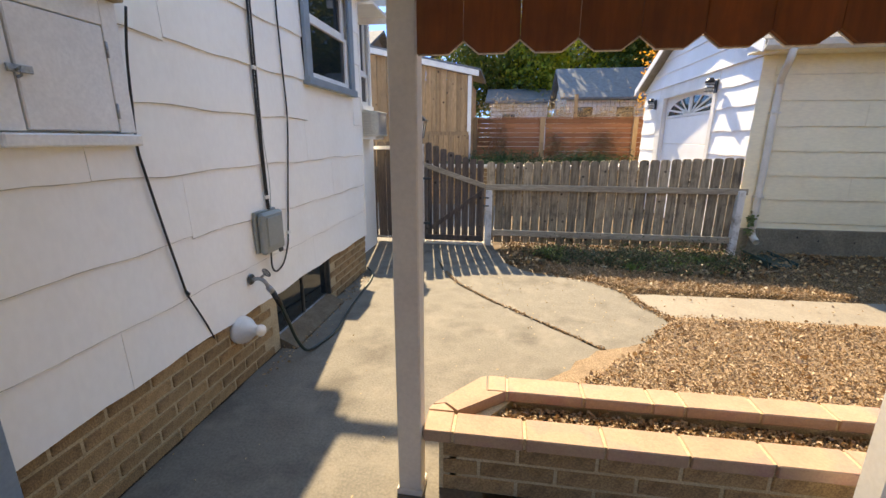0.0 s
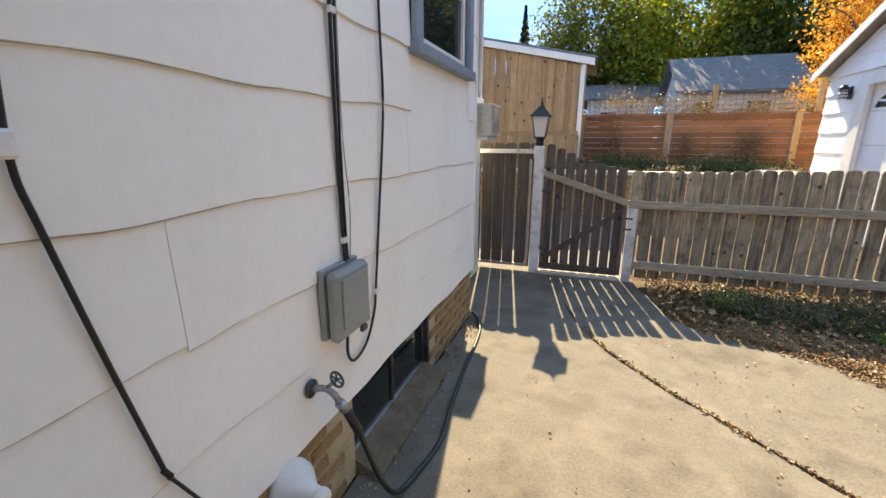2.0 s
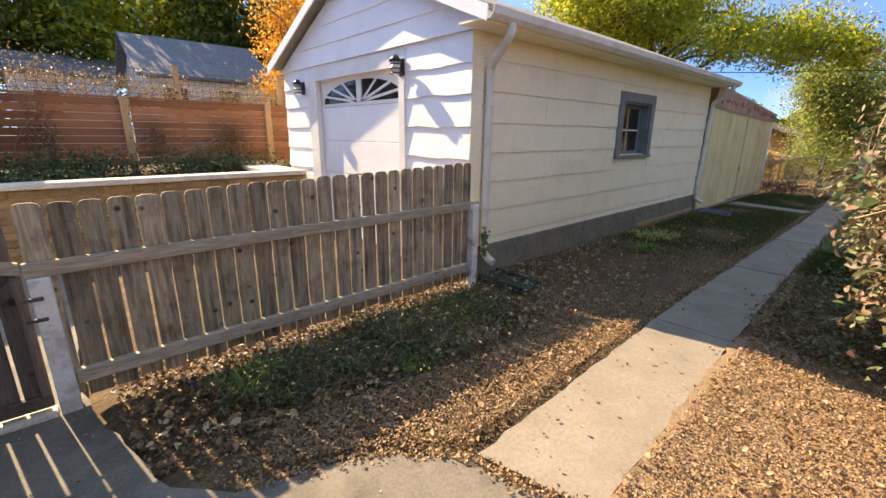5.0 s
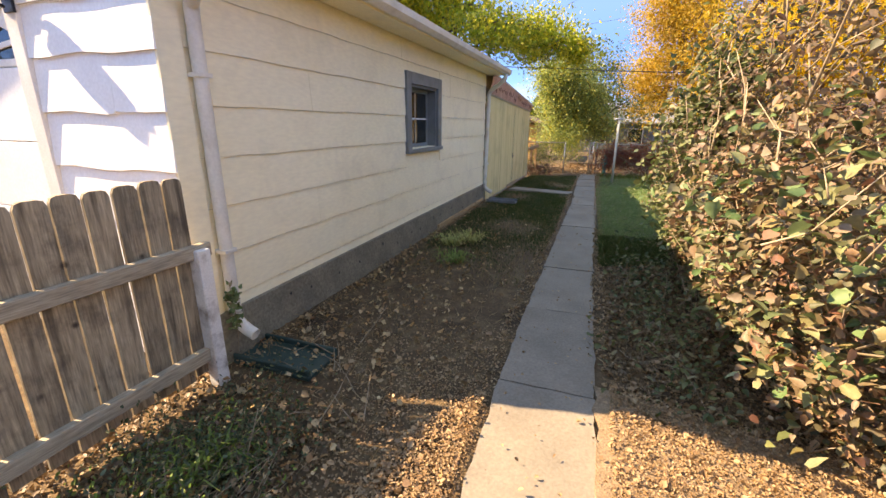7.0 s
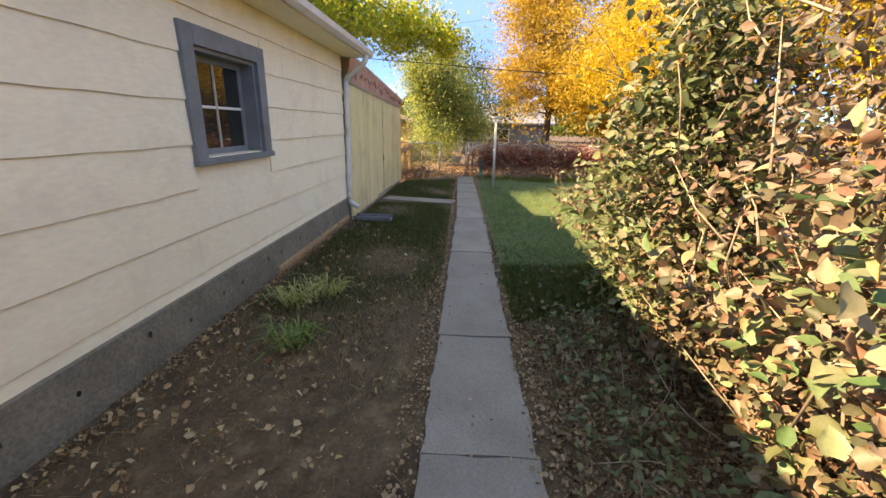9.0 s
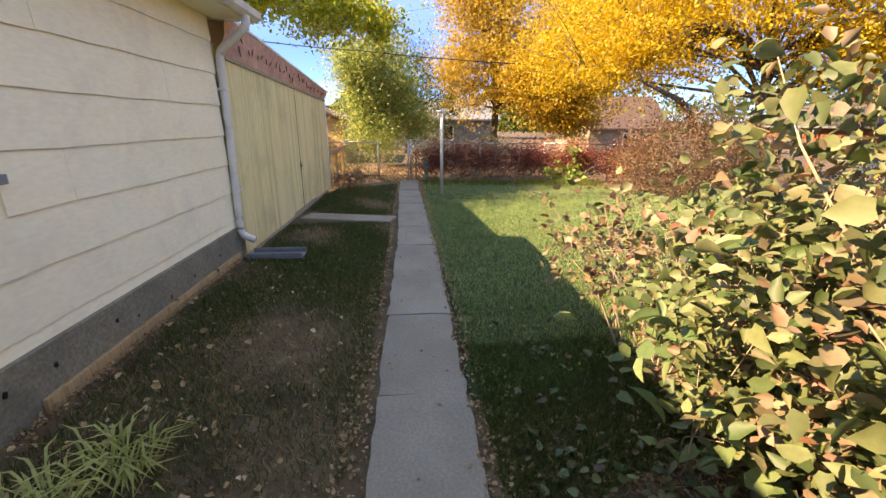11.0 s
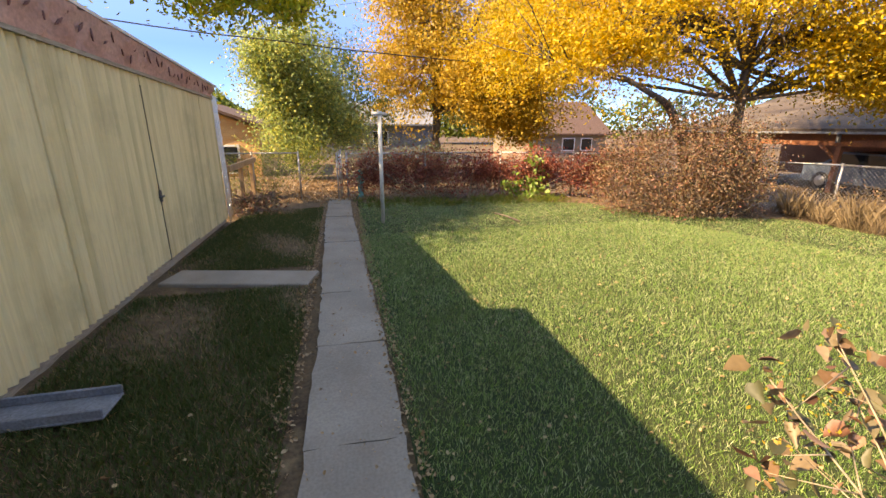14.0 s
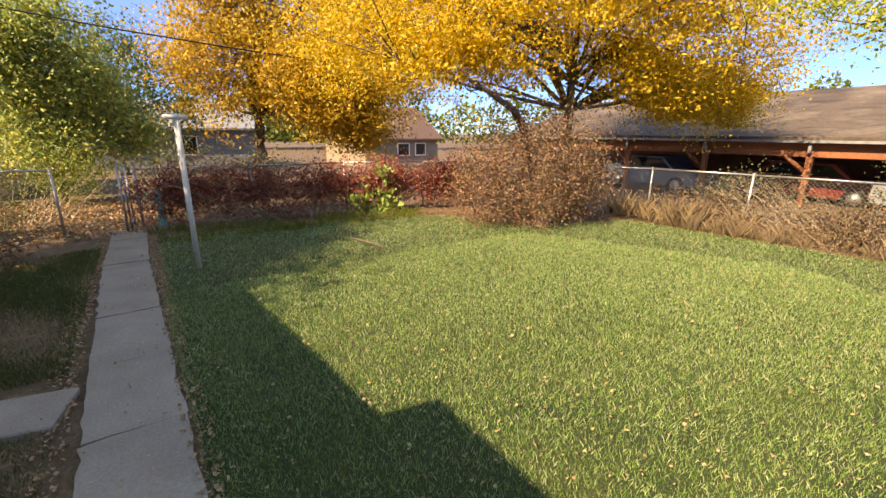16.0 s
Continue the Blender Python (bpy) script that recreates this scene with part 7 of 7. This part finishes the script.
shrub("brush_pile", (12.6, -4.9, -0.2), [(14.6, -4.7, 0.2, 1.5, 0.4, 0.5), (12.6, -4.8, 0.2, 1.3, 0.4, 0.6), (10.4, -4.9, 0.15, 1.5, 0.4, 0.5)], L_CURL, "tangled dry brush under the side fence", 96, 1000, 10, 0.16, 0.035, "scrap", 420, 1.0, 0.1, stem=0.005)
debris = thing("brush_heap", (19.2, 6.7, -0.15), "low heap of brown branches and dead leaves beside the shed", "brush heap")
c_ = rng.normal(size=(900, 3)) * np.array([0.35, 0.28, 0.12]) + np.array([19.2, 6.75, 0.0])
leaves("dead_leaves", c_, 0.07, L_BROWN, rng, debris, shape="fold")
v, f = [], []
for _ in range(60):
    p = Vector((19.2, 6.75, 0.02)) + Vector(rng.normal(size=3) * np.array([0.3, 0.25, 0.08]))
    d = Vector(rng.normal(size=3) * np.array([0.3, 0.25, 0.08]))
    tube_data([p, p + d], [0.012, 0.005], 5, v, f)
solid("brushwood", v, f, M_BARK, debris)
tube("fallen_stick", [(16.55, 1.73, -0.05), (17.0, 1.8, -0.04), (17.42, 1.9, -0.05)], [0.02, 0.018, 0.01], M_BARK, None, "dark stick lying on the lawn", 7, category="stick")

rng = np.random.default_rng(98)
for k in range(70):
    x, y = rng.uniform(2.2, 5.6), rng.uniform(5.75, 6.7)
    a, L = rng.uniform(0, math.pi), rng.uniform(0.12, 0.5)
    z = float(gz(x, y)) + 0.02
    p = Vector((x, y, z))
    q = p + Vector((math.cos(a) * L, math.sin(a) * L * 0.6, rng.uniform(0.0, 0.14)))
    tube("dry_stick", [p, p.lerp(q, 0.5) + Vector(rng.normal(size=3) * 0.012), q], [0.004, 0.003, 0.0015], M_TWIG, None, "thin dry stick lying in the weedy bed", 5, category="stick", group="sticks in the bed")

# weeds and small plants
for k, (x, y, s, m) in enumerate([(2.36, 6.42, 0.24, L_WEED), (4.25, 6.31, 0.22, L_WEED), (3.3, 5.95, 0.16, L_WEED), (3.4, 6.5, 0.26, L_VINED), (2.9, 6.2, 0.22, L_VINED), (8.75, 6.28, 0.25, L_PALEW), (7.80, 6.22, 0.22, L_WEED), (8.5, 6.5, 0.22, L_PALEW)]):
    rng = np.random.default_rng(100 + k)
    t = thing("weed_clump", (x, y, float(gz(x, y)) - 0.02), "clump of long-leaved green weeds in the dry bed" if m is L_WEED else "clump of pale green drooping leaves in the dry bed" if m is L_PALEW else "low dark leafy weed in the shaded bed", "weed", "weeds in the beds")
    n = 110
    a = rng.uniform(0, 2 * math.pi, n)
    L = s * rng.uniform(0.5, 1.2, n)
    b = np.stack([x + rng.normal(size=n) * s * 0.35, y + rng.normal(size=n) * s * 0.35, np.full(n, float(gz(x, y)) - 0.03)], 1)
    c, sn = np.cos(a), np.sin(a)
    w = 0.007
    verts = np.stack([b, b + np.stack([c * L * 0.45 - sn * w, sn * L * 0.45 + c * w, L * 0.65], 1), b + np.stack([c * L, sn * L, L * 0.55], 1), b + np.stack([c * L * 0.45 + sn * w, sn * L * 0.45 - c * w, L * 0.65], 1)], 1).reshape(-1, 3)
    numpy_mesh("foliage", verts, np.arange(4 * n).reshape(-1, 4), m, t)

shrub("low_weeds", (3.4, 6.1, 0), [(2.5, 6.3, 0.0, 0.6, 0.45, 0.22), (3.4, 6.15, 0.0, 0.7, 0.6, 0.26), (4.3, 6.3, 0.0, 0.6, 0.5, 0.24)], L_VINED, "low tangle of dark green weeds in the shaded bed", 140, 1700, 12, 0.08, 0.024, "fold", 260, 1.0, 0.1, "weeds", stem=0.003)
shrub("low_weeds", (3.4, 6.1, 0), [(2.5, 6.4, 0.0, 0.4, 0.3, 0.16), (3.9, 6.25, 0.0, 0.8, 0.45, 0.2)], L_WEED, "low tangle of bright green weeds in the shaded bed", 141, 220, 10, 0.07, 0.026, "fold", 60, 1.0, 0.1, "weeds", stem=0.003)
BED = [(1.6, 6.85), (1.66, 6.1), (2.0, 5.62), (2.6, 5.4), (3.0, 5.06), (5.2, 5.12), (9.0, 5.2), (12.1, 5.3), (12.1, 6.95), (4.9, 6.95)]
BED_R = [(2.15, 3.2), (1.75, 2.68), (4.3, 2.66), (5.6, 2.2), (8.5, 2.4), (9.6, 4.48), (3.2, 4.44), (2.85, 3.85)]
MIXLEAF = leafmat("mixed_litter_leaves", [(0.323, 0.204, 0.106), (0.374, 0.242, 0.128), (0.425, 0.297, 0.170), (0.281, 0.166, 0.085), (0.365, 0.212, 0.098), (0.246, 0.149, 0.085)], 0.15)
# Litter leaves in dark tones, the shade below fence and hedge painted into them.
UNDER = leafmat("shade_toned_litter", [(0.12, 0.075, 0.04), (0.20, 0.12, 0.06), (0.28, 0.17, 0.08), (0.09, 0.06, 0.035)], 0.1)


def sunny(x, y):
    """Thick litter at the front of the bed, thin towards the fence and along the garage."""
    return np.where(x < 5.2, np.clip((6.15 - y) * 2.2 + 0.15 * np.sin(x * 7), 0.12, 1.0), np.clip(1.1 - (x - 5.2) * 0.9, 0.03, 1) * np.where(y < 5.6, 1.0, 0.6))


M_LEAFSOIL = mat("dusty_leaf_soil", [(0.185, 0.125, 0.075), (0.270, 0.190, 0.120), (0.225, 0.150, 0.090)], 5, 90, 1.0, 0.8, 0.01, dirt=(0.16, 0.10, 0.06), dirt_scale=4, dirt_amount=0.5, fine_amount=0.3)
slab("bed_soil", [(2.05, 3.26), (1.56, 2.95), (1.56, 2.62), (4.3, 2.62), (4.9, 2.6), (5.35, 3.2), (5.6, 4.50), (3.20, 4.43), (2.84, 3.88), (2.4, 3.66)], 0.006, 0.05, M_LEAFSOIL, "dusty tan soil thick with crumbled leaves", rough=0.012, seed=60, category="soil", kind="structure")
litter("leaf_litter", BED, 20000, 0.0125, MIXLEAF, "small dry leaves strewn over the bed beside the garage", 110, dense=sunny, shape="scrap", tilt=0.3)
litter("dry_leaves", [(1.6, 6.8), (1.7, 6.0), (4.8, 5.7), (4.8, 6.85)], 700, 0.036, L_DRY, "curled brown leaves caught among the weeds", 190, shape="scrap", lift=0.05, tilt=0.8)
litter("dry_leaves", [(4.8, 6.9), (4.8, 5.6), (8.4, 5.4), (12.0, 5.4), (12.0, 6.9)], 900, 0.034, L_DRY, "curled brown leaves on the bare bed", 191, shape="scrap", lift=0.035, tilt=0.6, dense=lambda x, y: np.clip(1.2 - (x - 4.8) * 0.2, 0.15, 1) * np.interp(y, [5.4, 6.6], [0.3, 1.0]))
litter("dry_leaves", BED, 900, 0.030, MIXLEAF, "larger curled dry leaves in the bed", 113, shape="scrap", dense=sunny, lift=0.02)
litter("shade_toned_litter", [(1.6, 7.4), (1.66, 6.0), (3.0, 5.7), (4.8, 5.8), (4.86, 7.4)], 9000, 0.026, UNDER, "leaves packed under the fence, darkened in colour for the shade", 123, shape="scrap")
litter("leaf_litter", BED_R, 34000, 0.0115, MIXLEAF, "thick fine leaf litter beside the planter and under the hedge", 111, shape="scrap", tilt=0.25, dense=lambda x, y: np.interp(x, [5.0, 6.0], [1.0, 0.22]))
litter("shade_toned_litter", [(5.2, 4.42), (5.6, 2.4), (8.5, 2.6), (9.4, 4.45)], 16000, 0.024, UNDER, "leaves under the hedge, darkened in colour for the shade", 125, shape="scrap", tilt=0.8)
litter("dry_leaves", BED_R, 1800, 0.030, MIXLEAF, "larger curled dry leaves under the hedge", 112, shape="scrap", dense=lambda x, y: np.interp(x, [4.0, 4.6, 5.6, 6.2], [0.2, 1, 1, 0.25]), lift=0.025)
SOIL_A = [(2.25, 3.26), (1.78, 2.72), (4.3, 2.68), (4.9, 2.65), (5.3, 3.2), (5.65, 4.42), (3.25, 4.42), (2.87, 3.88)]
SOIL_B = [(2.6, 5.42), (3.0, 5.12), (5.3, 5.15), (4.9, 5.43), (3.6, 5.7), (2.3, 5.92), (2.05, 5.68)]
for k, (area, many) in enumerate(((SOIL_A, 46000), (SOIL_B, 15000))):
    litter("soil_litter", area, many, 0.0115, MIXLEAF, "crumbled tan leaves covering the dusty soil", 160 + k, shape="scrap", top=0.012, lift=0.026, tilt=0.35)
    litter("dry_leaves", area, many // 40, 0.026, MIXLEAF, "larger curled dry leaves on the dusty soil", 170 + k, shape="scrap", top=0.012, lift=0.036, tilt=0.5)
blades("straw_bits", BED, 2600, 0.05, L_STRAW, "pale straw bits in the dry bed", 114, width=0.0015, lean_by=2.2)
blades("straw_bits", BED_R, 2600, 0.05, L_STRAW, "pale straw bits in the leaf litter", 124, width=0.0015, lean_by=2.2)
litter("leaf_scraps", PATIO_A, 420, 0.013, L_STRAW, "leaf scraps blown over the patio", 115, lift=0.035, top=0.0, shape="scrap", tilt=0.35)
litter("leaf_scraps", PATIO_B, 380, 0.013, L_STRAW, "leaf scraps blown over the patio", 116, lift=0.037, top=0.0, shape="scrap", tilt=0.35)
litter("planter_mulch", [(1.55, PF + 0.12), (4.1, PF + 0.12), (4.1, 2.51), (1.74, 2.51)], 7000, 0.014, MIXLEAF, "dry leaf mulch in the brick planter", 117, lift=0.03, top=0.235, tilt=0.8, shape="scrap")
litter("walk_leaves", [(3.2, 4.4), (20.5, 4.6), (20.5, 5.3), (3.2, 5.25)], 600, 0.018, MIXLEAF, "scattered leaves on the walk", 118, lift=0.05, shape="scrap", tilt=0.4)
for s, ya, yb in ((0, 4.42, 4.56), (1, 5.12, 5.28)):
    litter("edge_litter", [(6, ya), (20.5, ya + 0.12), (20.5, yb + 0.14), (6, yb)], 2600, 0.02, MIXLEAF, "dry leaves gathered along the edge of the walk", 119 + s, lift=0.025, shape="scrap")
litter("lawn_leaves", LAWN, 5000, 0.017, L_STRAW, "small pale leaves scattered on the lawn", 121, lift=0.05, shape="scrap")
litter("gate_leaves", [(20.8, 3.9), (27, 4.2), (27, 8.4), (20.8, 7.2)], 3500, 0.05, MIXLEAF, "tan leaves covering the ground by the back gate", 122, lift=0.04, shape="scrap")


def strew(name, line, n, size, material, label, seed, z=0.012, wide=0.01):
    """Bits gathered along a joint."""
    rng = np.random.default_rng(seed)
    p = np.array(line, float)
    k = rng.integers(0, len(p) - 1, n)
    f = rng.uniform(size=(n, 1))
    q = p[k] * (1 - f) + p[k + 1] * f + rng.normal(size=(n, 2)) * wide
    c = np.concatenate([q, z + rng.uniform(-0.012, 0.006, (n, 1))], 1)
    leaves(name, c, size, material, rng, label=label, shape="scrap", normal=np.array([0, 0, 1.0]), tilt=0.6, spread=0.6, category="leaf litter", kind="stuff")


strew("crack_litter", [(2.46, 3.68), (1.91, 4.23), (1.51, 4.63), (1.16, 5.06), (0.98, 5.44)], 700, 0.014, MIXLEAF, "leaf bits packed in the crack of the patio", 150)
strew("crack_litter", [(2.8, 3.84), (3.19, 4.29), (3.11, 4.46), (2.99, 4.75), (2.94, 5.04), (2.57, 5.39), (1.97, 5.61)], 1700, 0.016, MIXLEAF, "leaf bits packed along the edge of the patio", 151, wide=0.03)
strew("crack_litter", [(0.1, 3.0), (0.1, 4.2), (0.05, 5.3)], 260, 0.016, MIXLEAF, "leaf bits along the foot of the house wall", 152, wide=0.04, z=0.015)
strew("edge_litter", [(5.0, 6.85), (9.0, 6.9), (12.1, 6.93)], 1200, 0.02, MIXLEAF, "leaf bits along the foot of the garage", 153, wide=0.035, z=0.03)
rng = np.random.default_rng(154)
moss = thing("ivy_sprig", (5.02, 6.87, 0.3), "small bright green creeper on the garage corner post", "climbing plant")
mc = np.stack([rng.normal(5.02, 0.028, 150), rng.normal(6.865, 0.012, 150), rng.uniform(0.28, 0.62, 150)], 1)
leaves("foliage", mc[np.abs(np.sin(mc[:, 2] * 16)) > 0.35], 0.032, L_BIGG, rng, moss, shape="heart", tilt=0.5, normal=np.array([-0.6, -0.7, 0.3]))
tube("runner", [(5.01, 6.87, 0.1), (5.03, 6.868, 0.3), (5.01, 6.868, 0.6)], 0.003, M_TWIG, moss, sides=5)

LAWN_NEAR = [(9.2, 4.5), (9.8, 3.0), (9.6, -1.0), (12.6, -2.6), (16.2, -1.0), (16.2, 4.62)]
blades("lawn_grass", LAWN_NEAR, 210000, 0.040, L_GRASS, "short green lawn grass with dry blades", 130, width=0.0011, lean_by=0.8)
blades("lawn_grass", LAWN, 150000, 0.040, L_GRASS, "short green lawn grass with dry blades", 131, width=0.002)
# Lawn grass in darker tones: the shade of these strips is mixed into the colour.
GRASS_IN_SHADE = leafmat("shade_toned_lawn_blades", [(0.039, 0.067, 0.012), (0.065, 0.101, 0.018), (0.104, 0.120, 0.037)], 0.3)
SIDE_A = [(7.2, 5.3), (9.5, 5.2), (14.05, 5.25), (14.02, 6.9), (12.2, 6.85), (7.2, 6.8)]
SIDE_B = [(14.76, 5.26), (19.6, 5.32), (19.2, 6.85), (14.74, 6.9)]
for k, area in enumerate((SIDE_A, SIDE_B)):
    blades("side_grass", area, 62000 if k == 0 else 42000, 0.045, GRASS_IN_SHADE, "thin green grass between the walk and the shed", 132 + 10 * k, width=0.003, patchy=0.35, dense=lambda x, y: np.interp(x, [7.5, 10.5, 12], [0.03, 0.55, 1.0]))
    blades("side_straw", area, 5000, 0.045, L_STRAW, "dry straw blades in the thin grass", 134 + 10 * k, width=0.002)
blades("side_straw", BED, 3500, 0.045, L_STRAW, "dry straw blades in the bare bed", 133, width=0.0015, patchy=0.5)
blades("edge_grass", [(19.2, 4.6), (20.7, 4.6), (20.2, -1.2), (18.8, -0.8)], 7000, 0.13, L_GREEN, "taller rough grass before the red vines", 135, width=0.003, tuft=12, patchy=0.5)
blades("hedge_grass", [(8.3, 4.5), (9.8, 4.5), (9.9, 3.4), (8.8, 3.3)], 14000, 0.065, GRASS_IN_SHADE, "shaded grass at the foot of the hedge", 136, width=0.0025)
litter("hedge_foot_leaves", [(7.2, 4.4), (10.2, 4.3), (10.2, 3.2), (7.2, 3.2)], 260, 0.045, L_VINED, "low dark leaves creeping out from the hedge foot", 137, shape="heart", lift=0.06)

# ---- bricks and other small pieces, last ----
rng = np.random.default_rng(200)
H_ = 0.0763
brick_run(house, (-0.004, -1.2, 0.003), (0, 1, 0), 28, 0.2355, H_, -0.06 * -1, 6, 0.002, M_BRICK, rng,
          skip=lambda x, y, z, h: 3.35 - h < y < 4.32 + h)
brick_run(planter, (1.42, PF - 0.006, 0.0), (1, 0, 0), 8, 0.335, 0.0893, 0.05, 3, 0.002, M_BRICK, rng)
brick_run(terrace, (-1.4, 11.0, 0.0), (1, 0, 0), 20, 0.31, 0.1, 0.06, 9, 0.0, M_BRICK, rng)
